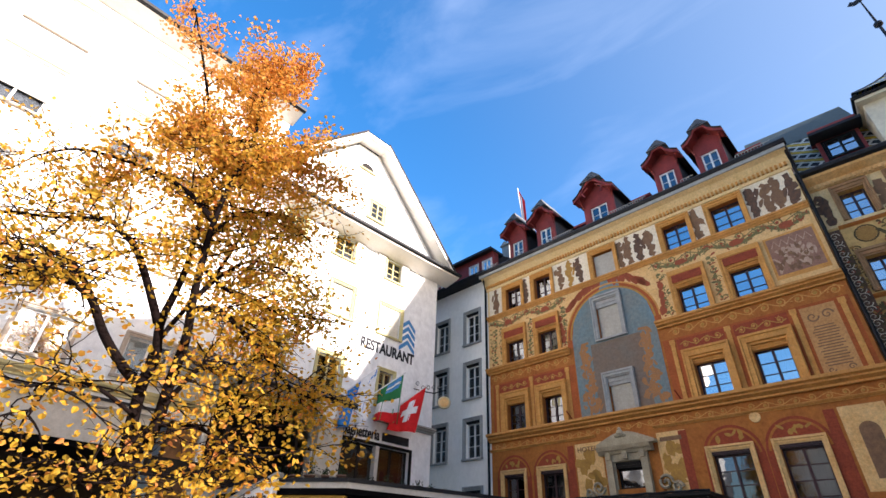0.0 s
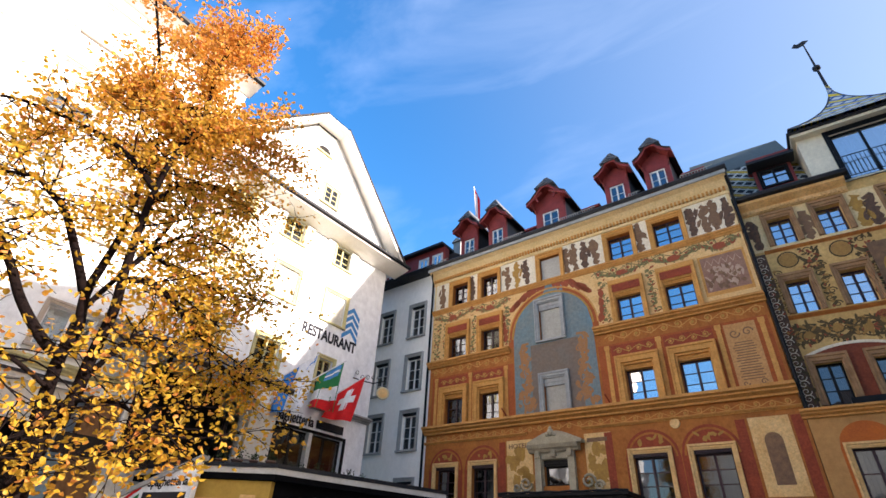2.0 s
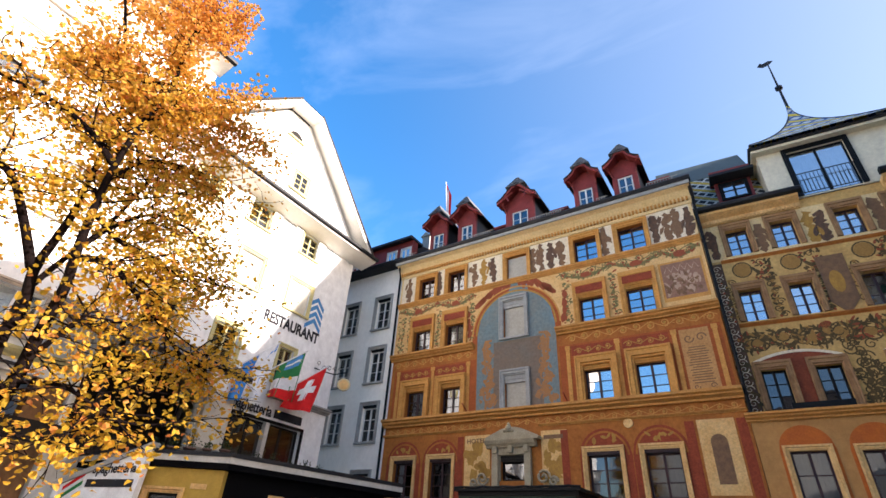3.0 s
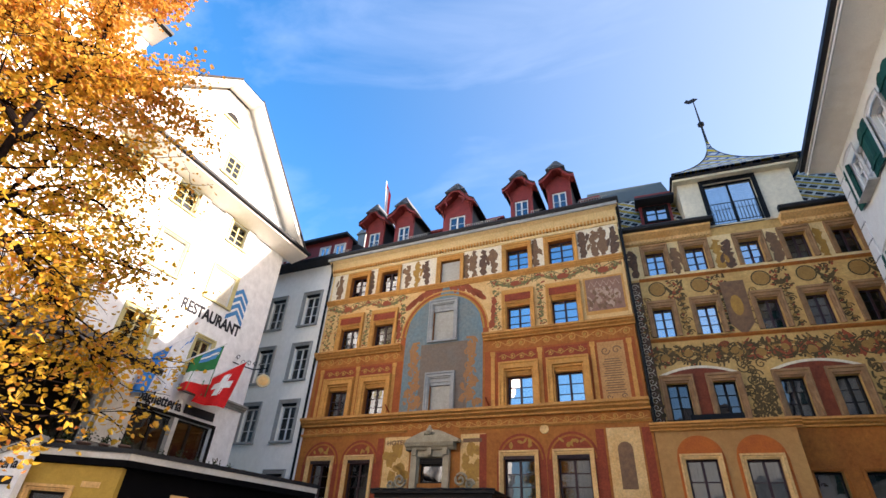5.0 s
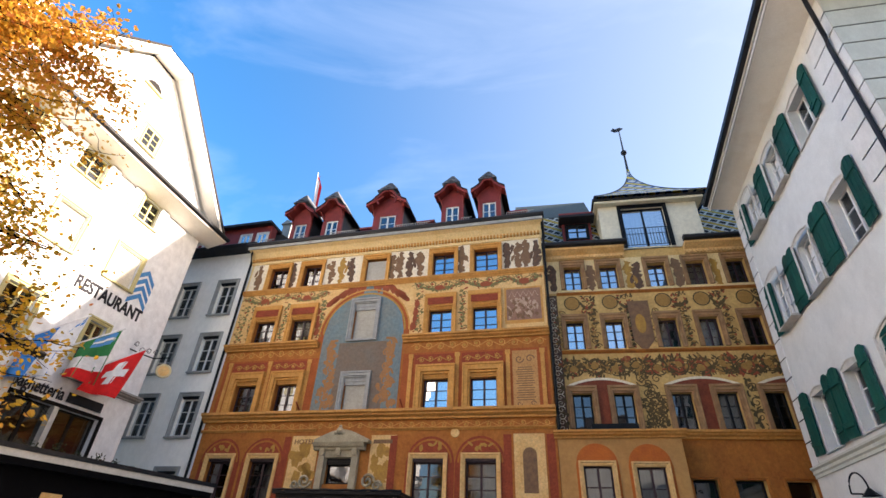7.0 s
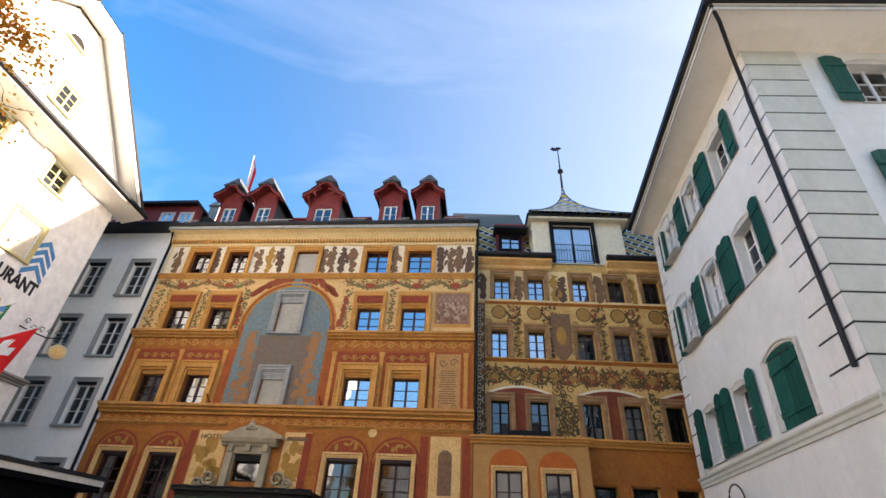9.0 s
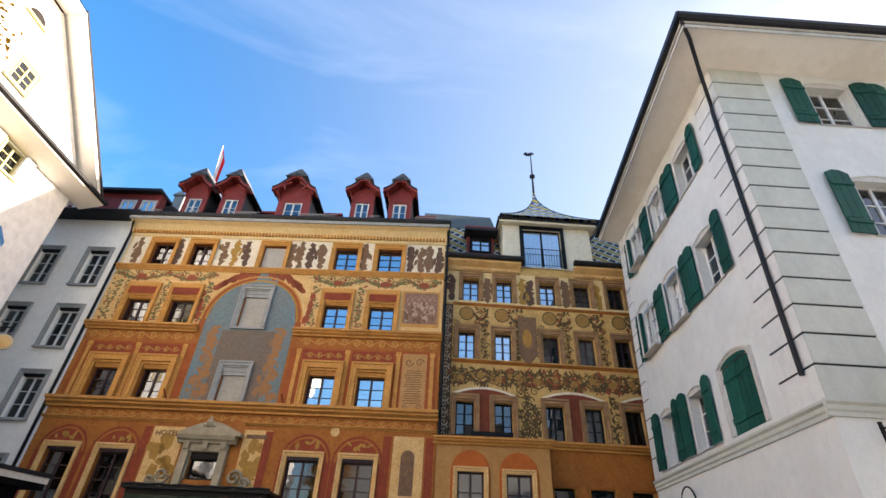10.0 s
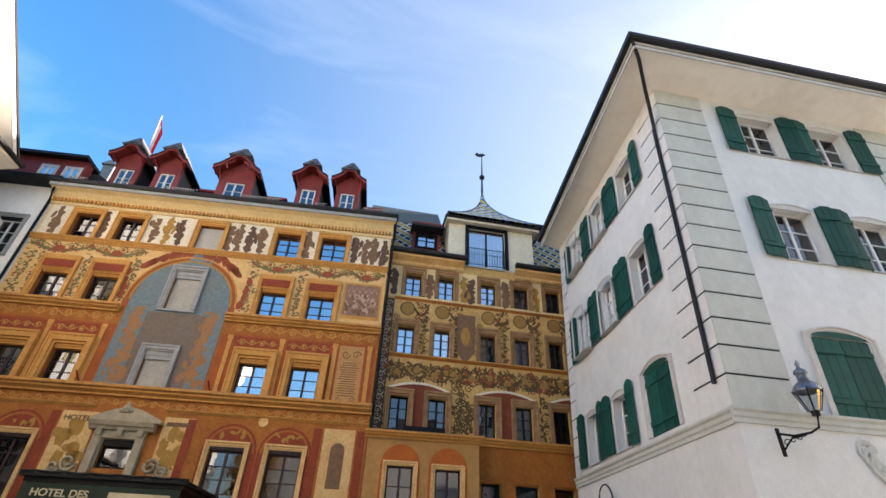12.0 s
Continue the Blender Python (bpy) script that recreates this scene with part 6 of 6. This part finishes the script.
TW = dict(name="tall", cw=0.1, proj=0.03, casing=mat("buff_window_frame", (0.5, 0.42, 0.34), scale=4), sash=WHITESASH, cols=2, rows=1, y=0.16, bar=0.05, sill=0.12)
RSW = mat("white_roller_shutter", (0.8, 0.79, 0.76), (0.74, 0.73, 0.7), rough=0.5)
th_ = [(a, a + w, z, z + h) for a, w in ((-8.0, 1.6), (-5.4, 1.6), (-2.75, 1.6), (0.75, 1.4), (3.4, 1.4)) for z, h in ((16.3, 1.75), (12.95, 1.95), (9.5, 1.9))] + [(a, a + 1.3, 6.0, 7.2) for a in (-5.0, -2.0, 0.9, 3.6)]
part("wall", wall_shape(-14, 6.45, 5.1, 18.9, th_), WHITE, tall, "white rendered wall")
for a, b in ((-14, -13), (5.6, 6.45), (-4.2, -3.6), (0.6, 1.0)):
    part("pier", Shape().box(a, b, 0, 0.4, 0, 5.1), WOOD, tall, "dark shop pier")
# panel coloured dark to give the shop its inner shade
part("shop_back", Shape().box(-13, 5.6, 3.0, 3.1, 0, 5.1), UNLITDARK, tall, "dark panel standing in for the unlit shop interior")
shell(tall, -14, 6.45, 12, 5.0, 18.9, WHITE)
for i, (a, b, c, d_) in enumerate(th_):
    wn_ = window(tall, a, c, b - a, d_ - c, TW, inside=CURTAIN, glass=GLASS if c < 12 else DARKGLASS)
    if c > 12:
        open_ = 0.06 if c > 16 else 0.62
        part("roller_shutter", kept(("roll", round(b - a, 1), c), lambda: Shape().along([(0.1, open_), (0.07, open_)] + [q for k in range(14) for q in ((0.055, open_ + 0.02 + k * (d_ - c - open_) / 14.3), (0.055, open_ + (k + 0.8) * (d_ - c - open_) / 14.3), (0.066, open_ + (k + 0.9) * (d_ - c - open_) / 14.3))] + [(0.1, d_ - c)], 0.02, b - a - 0.02).mesh("roller_shutter")), RSW, wn_, "pale roller shutter")
for a in (0.12, 2.2, 2.8, 4.85):
    part("shutter", kept(("ts",), lambda: shutter_shape(0.52, 1.75).mesh("shutter")), RS, tall, "pale shutter", Matrix.Translation((a, -0.03, 16.3)))
part("shop_fascia", Shape().box(-14, 5.0, -0.5, 0.0, 4.05, 4.95).box(-14, 5.0, -0.62, 0.0, 4.95, 5.08), FASCIA, tall, "broad pale shop fascia")
part("fascia_trim", Shape().box(-14, 5.05, -0.66, 0.0, 5.08, 5.16), GUTTER, tall)
part("shop_awning", Shape().box(-14, 4.8, -0.45, 2.0, 3.9, 4.05), AWNING, tall, "black shop soffit")
part("string_course", Shape().along(shift(stepped(0.12, 0.3), 5.7), -14, 6.4), YFR, tall)
part("soffit", Shape().along([(0, 18.75), (-0.85, 19.0), (-0.85, 19.12), (0, 19.12)], -14, 6.6), SOFFIT, tall, "cream boarded eave")
part("gutter", Shape().along([(-0.85, 18.98), (-1.0, 19.02), (-1.02, 19.14), (-0.85, 19.18)], -14, 6.65), GUTTER, tall)
part("roof", Shape().along([(-0.9, 19.12), (-0.9, 19.25), (5.5, 22.5), (12, 19.2)], -14, 6.6), SLATE, tall, "dark tiled roof")
ant = thing("roof_antenna", TALL_M @ Matrix.Translation((9.6, 3.0, 19.8)), "thin metal roof antenna", "antenna")
part("mast", Shape().tube([(0, 0, 0), (0, 0, 2.6)], 0.02, 5), GUTTER, ant)
for k in range(6):
    part("rod", Shape().tube([(-0.1 + 0.22 * k, 0, 2.28), (-0.1 + 0.22 * k, 0, 2.72)], 0.01, 4), GUTTER, ant)
part("boom", Shape().tube([(-0.2, 0, 2.5), (1.2, 0, 2.5)], 0.012, 4), GUTTER, ant)

# ---- low shop with the flat roof in front of the restaurant ----
shop = thing("flat_roofed_shop", Matrix.Identity(4), "low flat-roofed shop with yellow and black fronts", "building")
foot = [(-13.2, 7.25), (-11.1, 8.4), (-9.75, 14.05), (-16.2, 15.4), (-16.2, 7.3)]
def slab(pts, z0, z1):
    s, n = Shape(), len(pts)
    k = len(s.v)
    s.v += [(x, y, z0) for x, y in pts] + [(x, y, z1) for x, y in pts]
    s.f += [tuple(range(n))[::-1], tuple(range(n, 2 * n))] + [(i, (i + 1) % n, n + (i + 1) % n, n + i) for i in range(n)]
    return s


def inset(pts, d):
    c = (sum(p[0] for p in pts) / len(pts), sum(p[1] for p in pts) / len(pts))
    return [(c[0] + (x - c[0]) * (1 - d), c[1] + (y - c[1]) * (1 - d)) for x, y in pts]


part("roof_slab", slab(foot, 3.36, 3.46), GUTTER, shop, "thin black roof edge")
part("fascia", slab(inset(foot, 0.012), 3.22, 3.36), FASCIA, shop, "white fascia board")
part("soffit", slab(inset(foot, 0.02), 3.08, 3.22), AWNING, shop)
inn = inset(foot, 0.12)
part("wall", slab(inn, 0.0, 3.08), AWNING, shop, "black shop front")
(x0, y0), (x1, y1) = inn[0], inn[1]
yang = math.degrees(math.atan2(y1 - y0, x1 - x0))
ylen = math.hypot(x1 - x0, y1 - y0)
YM = pose(x0, y0, 0, 0, 0, yang)
part("wall", wall_shape(0, ylen, 0, 3.06, [(ylen - 1.75, ylen - 1.0, 0.9, 2.5)], 0.2), YELLOWWALL, shop, "yellow rendered side", YM @ Matrix.Translation((0, -0.21, 0)))
window(shop, ylen - 1.75, 0.9, 0.75, 1.6, dict(name="shop", cw=0.1, proj=0.03, casing=CREAM, sash=DARKSASH, cols=1, rows=1, y=0.1), m=YM @ Matrix.Translation((0, -0.21, 0)), glass=DARKGLASS)
part("lettering", Shape().box(ylen - 0.75, ylen - 0.35, -0.225, -0.212, 2.62, 2.74), CREAM, shop, "pale shop name as a plain bar", YM)
part("plaque", Shape().prism([(ylen - 0.5 + 0.12 * math.cos(i * math.pi / 6), 2.2 + 0.12 * math.sin(i * math.pi / 6)) for i in range(12)], -0.24, -0.21), FASCIA, shop, "small round plaque", YM)
(x0, y0), (x1, y1) = inn[1], inn[2]
bang = math.degrees(math.atan2(y1 - y0, x1 - x0))
part("lettering", Shape().box(1.2, 1.65, -0.02, -0.006, 2.55, 2.67), CREAM, shop, "pale shop name as a plain bar", pose(x0, y0, 0, 0, 0, bang))
# stair parapet with the slanted sign
par = thing("stair_parapet", pose(-15.2, 6.3, 0, 0, 0, 24), "white stair parapet with slanting top and painted sign", "parapet")
part("wall", Shape().prism([(0.5, 0), (2.62, 0), (2.62, 3.42), (0.5, 2.46)], -0.1, 0.1), WHITE, par)
part("coping", Shape().prism([(0.45, 2.44), (2.7, 3.46), (2.7, 3.58), (0.45, 2.56)], -0.16, 0.16), GREYSTONE, par)
words("Spaghetteria", 0.3, "lettering", LETTER, par, pose(1.36, -0.11, 2.8, 0, -4, 0), "dark slanting lettering", 0.004, 1.12)
part("lettering", Shape().prism([(1.3, 2.5), (2.5, 2.55), (2.5, 2.72), (1.3, 2.67)], -0.115, -0.1), LETTER, par, "dark name as a plain bar")
for k, mm in enumerate((GREENCLOTH, WHITECLOTH, RED)):
    part("stripe", Shape().prism([(0.75, 2.2 + 0.1 * k), (1.2, 2.55 + 0.1 * k), (1.2, 2.64 + 0.1 * k), (0.75, 2.29 + 0.1 * k)], -0.114, -0.1), mm, par)


# ---- pots on the flat roof ----
def pot_plant(x, y, z, r, h, tall_, seed):
    rg = random.Random(seed)
    p = thing("pot_plant", Matrix.Translation((x, y, z)), "potted plant standing on the flat roof edge", "plant", group="pots on the flat roof")
    part("pot", Shape().lathe([(0.01, 0), (r * 0.7, 0), (r, h), (r * 1.12, h), (r * 1.12, h * 0.86), (r * 0.9, h * 0.84)], 10), TERRACOTTA, p, smooth=True)
    s = Shape()
    for _ in range(60):
        a, e, d = rg.uniform(0, 6.3), rg.uniform(0.2, 1.5), rg.uniform(0.2, 1.0) * tall_
        c = Vector((d * math.cos(a) * math.cos(e) * 0.7, d * math.sin(a) * math.cos(e) * 0.7, h + d * math.sin(e)))
        u_ = Vector((rg.gauss(0, 1), rg.gauss(0, 1), rg.gauss(0, 1))).normalized()
        v_ = u_.orthogonal().normalized()
        s.poly([c, c + u_ * 0.04 + v_ * 0.02, c + u_ * 0.09, c + u_ * 0.04 - v_ * 0.02])
    part("leaves", s, HERB, p, kind="stuff")


for k in range(5):
    f_ = k / 4
    pot_plant(-14.2 + 1.7 * f_, 8.2 + 1.0 * f_, 3.46, 0.12 + 0.02 * (k % 3), 0.26, 0.2 + 0.1 * (k % 3), 40 + k)
for k in range(5):
    f_ = k / 4
    pot_plant(-13.6 + 0.3 * f_, 11.2 + 2.6 * f_, 3.46, 0.15, 0.25, 0.35 + 0.12 * (k % 2), 60 + k)


# ---- flags and the hanging sign ----
def flag(u, z, tip, drop, cloth, label, marks, seed, span=0.86, taper=0.72, lean=0.0):
    """A flag drooping from a slanting wall pole; tip is the pole's end, seen from its foot."""
    o = thing("wall_flag", REST_M @ Matrix.Translation((u, 0, z)), label, "flag", group="flags on the restaurant wall")
    tip = Vector(tip)
    part("pole", Shape().tube([(0, 0, 0), tip * 1.04], 0.028, 6), WHITECLOTH, o, "white flag pole")

    def place(a, b):
        # a along the pole from its tip downwards, b down the cloth
        p = tip * (1 - span * a)
        fold = 0.11 * math.sin(8 * a + 2.5 * b + seed) * b
        return Vector((p.x + fold - lean * b - 0.18 * b * math.sin(3 * a), p.y + 0.8 * fold + 0.2 * b, p.z - b * drop * (1 - taper * a)))

    def sheet(a0, a1, b0, b1, off, n=12):
        s = Shape()
        k = n + 1
        for i in range(k):
            for j in range(k):
                s.v.append(tuple(place(a0 + (a1 - a0) * i / n, b0 + (b1 - b0) * j / n) + Vector((off, -off, 0))))
        s.f += [(i * k + j, (i + 1) * k + j, (i + 1) * k + j + 1, i * k + j + 1) for i in range(n) for j in range(n)]
        return s

    part("cloth", sheet(0, 1, 0, 1, 0), cloth, o, smooth=True)
    for mm, a0, a1, b0, b1 in marks:
        part("emblem", sheet(a0, a1, b0, b1, 0.02, 12), mm, o)
        part("emblem", sheet(a0, a1, b0, b1, -0.02, 12), mm, o)


flag(13.35, 6.6, (1.25, -1.4, 1.45), 1.95, RED, "red flag with a white cross on a slanting wall pole", [(WHITECLOTH, 0.3, 0.46, 0.2, 0.76), (WHITECLOTH, 0.14, 0.62, 0.4, 0.57)], 1, span=0.62, taper=0.5, lean=0.28)
flag(12.05, 6.9, (1.35, -1.3, 1.4), 2.0, GREENCLOTH, "green, white and red flag on a slanting wall pole", [(WHITECLOTH, 0.0, 1.0, 0.5, 0.78), (RED, 0.0, 1.0, 0.78, 1.0), (BLUEPAINT, 0.1, 0.7, 0.03, 0.12), (WHITECLOTH, 0.1, 0.7, 0.13, 0.18), (BLUEPAINT, 0.1, 0.7, 0.19, 0.27)], 4, span=0.5, taper=0.4)
flag(11.05, 6.9, (0.95, -1.3, 1.25), 2.1, BLUECLOTH, "blue and white flag on a slanting wall pole", [(WHITECLOTH, 0.0, 0.5, 0.0, 1.0), (GOLDLETTER, 0.6, 0.78, 0.4, 0.55)], 8, span=0.7, taper=0.3, lean=0.1)
hs = thing("hanging_sign", REST_M @ Matrix.Translation((15.15, 0, 8.2)), "wrought-iron hanging sign with a round gilt medallion", "sign")
arm = Shape().tube([(0, 0, 0.15), (0.2, -0.4, 0.0), (0.5, -0.8, -0.1), (0.85, -1.2, 0.05)], 0.025, 5).tube([(0, 0, -0.15), (0.2, -0.38, -0.02)], 0.02, 5)
for k in range(5):
    c0 = Vector((0.08 + 0.15 * k, -0.15 - 0.2 * k, 0.16 + (0.2 if k == 0 else 0)))
    arm.tube([c0 + Vector((0, 0.13 * math.cos(a), 0.13 * math.sin(a))) * (1 - 0.07 * i) for i, a in enumerate([0.7 * i for i in range(11)])], 0.014, 4)
part("arm", arm, BLACK, hs, "scrolled iron arm")
md = Shape()
md.lathe([(0.01, -0.03), (0.26, -0.03), (0.29, 0.0), (0.26, 0.03), (0.01, 0.03)], 16)
part("medallion", md, GOLDLETTER, hs, "round gilt and cream medallion", pose(0.82, -1.15, -0.5, 90, 0, -42))
md2 = Shape()
md2.lathe([(0.01, 0.036), (0.2, 0.036), (0.21, 0.03)], 16)
part("face", md2, CREAM, hs, "", pose(0.82, -1.15, -0.5, 90, 0, -42))

# ---- the tree ----
TREE = Vector((-7.3, 2.2, 0))
LAT, DEP = Vector((-0.2886, -0.9575, 0)), Vector((-0.9575, 0.2886, 0))
tree = thing("tree", Matrix.Translation(TREE), "slender town tree with thin yellow and orange autumn leaves", "tree")
rt_ = random.Random(21)
wood, leaves, DENS = Shape(), Shape(), 2.05


def P(lat, z, dep=0.0):
    return LAT * lat + DEP * dep + Vector((0, 0, z))


def smooth_line(pts, n):
    out = []
    for i in range(len(pts) - 1):
        a, b, c, d = pts[max(i - 1, 0)], pts[i], pts[i + 1], pts[min(i + 2, len(pts) - 1)]
        for j in range(n):
            t = j / n
            out.append(0.5 * ((2 * b) + (c - a) * t + (2 * a - 5 * b + 4 * c - d) * t * t + (3 * b - a - 3 * c + d) * t ** 3))
    return out + [pts[-1]]


def leaf(c, size, rg):
    u_ = Vector((rg.gauss(0, 1), rg.gauss(0, 1), rg.gauss(0, 0.6) - 0.6)).normalized()
    v_ = u_.cross(Vector((rg.gauss(0, 0.5), rg.gauss(0, 0.5), 1))).normalized()
    n_ = u_.cross(v_) * size * 0.16
    k = len(leaves.v)
    leaves.v += [tuple(c), tuple(c + u_ * size * 0.22 + v_ * size * 0.4 + n_), tuple(c + u_ * size * 0.65 + v_ * size * 0.34 + n_), tuple(c + u_ * size), tuple(c + u_ * size * 0.65 - v_ * size * 0.34 + n_), tuple(c + u_ * size * 0.22 - v_ * size * 0.4 + n_)]
    leaves.f += [(k, k + 1, k + 2, k + 3), (k, k + 3, k + 4, k + 5)]


def spray(p, way, length, rad, rg, dens, level):
    """A thin branch with flat sprays of leaves along its outer part."""
    pts, q, w, n = [p], p.copy(), way.copy(), 7
    for i in range(n):
        w = (w + Vector((rg.gauss(0, 0.2), rg.gauss(0, 0.2), rg.gauss(-0.02, 0.12)))).normalized()
        q = q + w * length / n
        pts.append(q.copy())
    wood.tube(pts, [rad * (1 - 0.7 * i / n) for i in range(n + 1)], 4)
    for i in range(1 if level == 0 else 2, n + 1):
        if level and rg.random() < 0.55:
            side = Vector((rg.gauss(0, 1), rg.gauss(0, 1), rg.gauss(0, 0.3))).normalized()
            spray(pts[i], (w * 0.7 + side).normalized(), length * rg.uniform(0.3, 0.55), rad * 0.6, rg, dens, level - 1)
        for _ in range(int(dens * rg.uniform(0.0, 2.6))):
            c = pts[i].lerp(pts[i - 1], rg.random())
            leaf(c + Vector((rg.gauss(0, 0.15), rg.gauss(0, 0.15), rg.gauss(-0.05, 0.11))), rg.uniform(0.05, 0.095), rg)


trunk = Shape()
trunk.tube(smooth_line([P(0.05, 0), P(0.05, 0.9), P(0.06, 1.8), P(0.08, 2.6), P(0.1, 3.0)], 4), [0.18 - 0.05 * i / 16 for i in range(17)], 10)
# each limb: its line, its thickness, where its leaves begin and how thick they hang
limbs = [
    ([P(-0.06, 2.73, 0.00), P(-0.09, 3.16, 0.00), P(-0.08, 3.58, -0.10), P(-0.09, 4.19, -0.20), P(-0.02, 4.66, -0.30), P(0.04, 5.30, -0.30), P(0.08, 6.16, -0.20), P(0.03, 7.20, -0.10), P(-0.10, 8.18, 0.00), P(0.00, 9.31, 0.10), P(0.01, 9.99, 0.10)], 0.1, 0.50, 1.00),
    ([P(0.16, 2.76, 0.00), P(0.24, 3.58, 0.10), P(0.20, 3.96, 0.20), P(0.30, 4.50, 0.30), P(0.27, 5.13, 0.50), P(0.25, 5.73, 0.70), P(0.30, 6.37, 0.80), P(0.33, 7.44, 0.90), P(0.48, 8.32, 1.00), P(1.13, 10.14, 1.00), P(2.00, 12.34, 1.00)], 0.095, 0.60, 1.00),
    ([P(0.22, 3.51, 0.10), P(0.52, 3.70, 0.00), P(0.88, 4.06, -0.10), P(1.16, 4.45, -0.20), P(1.33, 4.53, -0.30), P(1.60, 4.62, -0.40), P(1.91, 4.65, -0.50), P(2.16, 4.58, -0.60)], 0.085, 0.45, 0.55),
    ([P(1.16, 4.45, -0.20), P(1.42, 4.83, 0.00), P(1.71, 5.12, 0.20), P(2.14, 5.28, 0.40), P(2.61, 5.27, 0.60)], 0.050, 0.20, 0.65),
    ([P(0.33, 4.49, 0.30), P(0.64, 5.01, 0.20), P(0.97, 5.49, 0.10), P(1.26, 5.76, 0.20), P(1.52, 5.95, 0.30), P(2.08, 5.89, 0.50), P(2.88, 5.85, 0.80)], 0.075, 0.30, 0.75),
    ([P(0.08, 6.16, -0.20), P(0.49, 6.69, 0.10), P(1.00, 7.04, 0.30), P(1.69, 7.25, 0.50), P(2.43, 7.31, 0.70), P(2.95, 7.04, 0.90)], 0.060, 0.10, 1.00),
    ([P(-0.01, 4.58, -0.30), P(-0.38, 4.72, -0.20), P(-0.81, 4.55, 0.00), P(-1.38, 4.22, 0.20), P(-1.80, 3.96, 0.40), P(-2.26, 3.86, 0.50)], 0.060, 0.10, 1.10),
    ([P(-0.12, 3.35, 0.00), P(-0.29, 3.67, -0.30), P(-0.43, 3.88, -0.50)], 0.050, 0.30, 0.70),
    ([P(0.04, 5.30, -0.30), P(-0.44, 5.20, 0.10), P(-1.22, 5.19, 0.40), P(-1.88, 5.35, 0.70), P(-2.49, 5.48, 0.90)], 0.040, 0.10, 1.00),
    ([P(-0.03, 7.90, 0.00), P(-0.56, 8.09, 0.30), P(-1.36, 8.51, 0.60)], 0.030, 0.00, 1.50),
    ([P(-0.07, 8.30, 0.00), P(0.40, 8.33, 0.40), P(0.98, 8.69, 0.80), P(1.55, 8.64, 1.10)], 0.040, 0.10, 1.30),
    ([P(0.22, 3.58, 0.10), P(0.26, 4.52, 1.00), P(-0.26, 6.20, 1.50), P(-0.55, 7.85, 1.70), P(-0.62, 9.92, 1.70)], 0.060, 0.40, 1.30),
    ([P(-0.02, 4.74, -0.30), P(-0.37, 5.64, 0.30), P(-0.89, 6.22, 0.70), P(-1.72, 6.20, 1.00)], 0.035, 0.15, 1.10),
    ([P(0.08, 5.88, -0.20), P(-0.31, 6.91, 0.40), P(-1.04, 7.35, 0.80), P(-1.76, 7.19, 1.10)], 0.035, 0.15, 1.10),
    ([P(-0.02, 9.78, 0.10), P(-0.12, 10.4, 0.20), P(-0.35, 10.7, 0.30)], 0.030, 0.10, 1.20),
    ([P(0.18, 3.11, 0.00), P(0.68, 3.28, -0.50), P(1.01, 3.17, -0.90), P(1.08, 2.76, -1.10)], 0.030, 0.25, 0.6),
    ([P(-0.07, 3.03, 0.00), P(-0.50, 3.02, -0.40), P(-0.91, 2.77, -0.80), P(-1.19, 2.66, -1.00)], 0.030, 0.20, 0.90),
    ([P(0.10, 2.54, 0.00), P(0.32, 2.43, -0.70), P(0.49, 2.19, -1.00)], 0.020, 0.20, 0.5),
]
for pts, rad, begin, dens in limbs:
    line = smooth_line(pts, 5)
    m_ = len(line)
    trunk.tube(line, [0.8 * rad * (1 - 0.78 * i / (m_ - 1)) + 0.006 for i in range(m_)], 7)
    for i in range(1, m_):
        if i < begin * m_:
            continue
        way = (line[i] - line[i - 1]).normalized()
        lift = 1.5 if line[i].z > 7.5 else 1.0
        for _ in range(2 if rt_.random() < 0.5 * lift else 1):
            side = (LAT * rt_.gauss(-0.15, 1) + DEP * rt_.gauss(0.3, 0.8) + Vector((0, 0, rt_.gauss(0.05, 0.3)))).normalized()
            spray(line[i], (way * 0.4 + side).normalized(), rt_.uniform(0.55, 1.45) * (0.65 if line[i].z > 8.6 else 1.0), 0.011 + rad * 0.06, rt_, DENS * dens * lift, 1)
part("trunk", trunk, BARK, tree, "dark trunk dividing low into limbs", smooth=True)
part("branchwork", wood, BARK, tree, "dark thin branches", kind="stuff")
part("crown", leaves, LEAF, tree, "yellow, orange and rust autumn leaves", kind="stuff")

# ---- unseen plain houses, added to close the square and block light ----
def closing_house(x0, x1, y0, y1, h):
    o = thing("closing_house", Matrix.Translation(((x0 + x1) / 2, (y0 + y1) / 2, 0)), "unseen plain pale house added to close the square", "building")
    a, b = (x1 - x0) / 2, (y1 - y0) / 2
    part("wall", Shape().box(-a, a, -b, b, 0, h), COOLWHITE, o)
    part("roof", Shape().along([(-b - 0.4, h), (0, h + 3.0), (b + 0.4, h)], -a - 0.4, a + 0.4), SLATE, o)


closing_house(-14, -3, -26, -16, 13)
# added close behind the camera to dim the lower corner front
closing_house(-2, 15, -22, -8, 12.5)
# its height sets how much low sun reaches the ground and tree
closing_house(16, 26, -26, 1, 10)
# unseen house, added so its steep roof throws shade on the restaurant wall
steep = thing("steep_roofed_house", Matrix.Translation((12.2, 17.9, 0)), "unseen plain house added so its steep roof shades the restaurant wall", "building")
part("wall", Shape().box(0, 8.8, 0, 9, 0, 17.8), COOLWHITE, steep)
part("roof", Shape().along([(0, 17.8), (4.5, 25.8), (9, 17.8)], 0, 8.8), SLATE, steep)
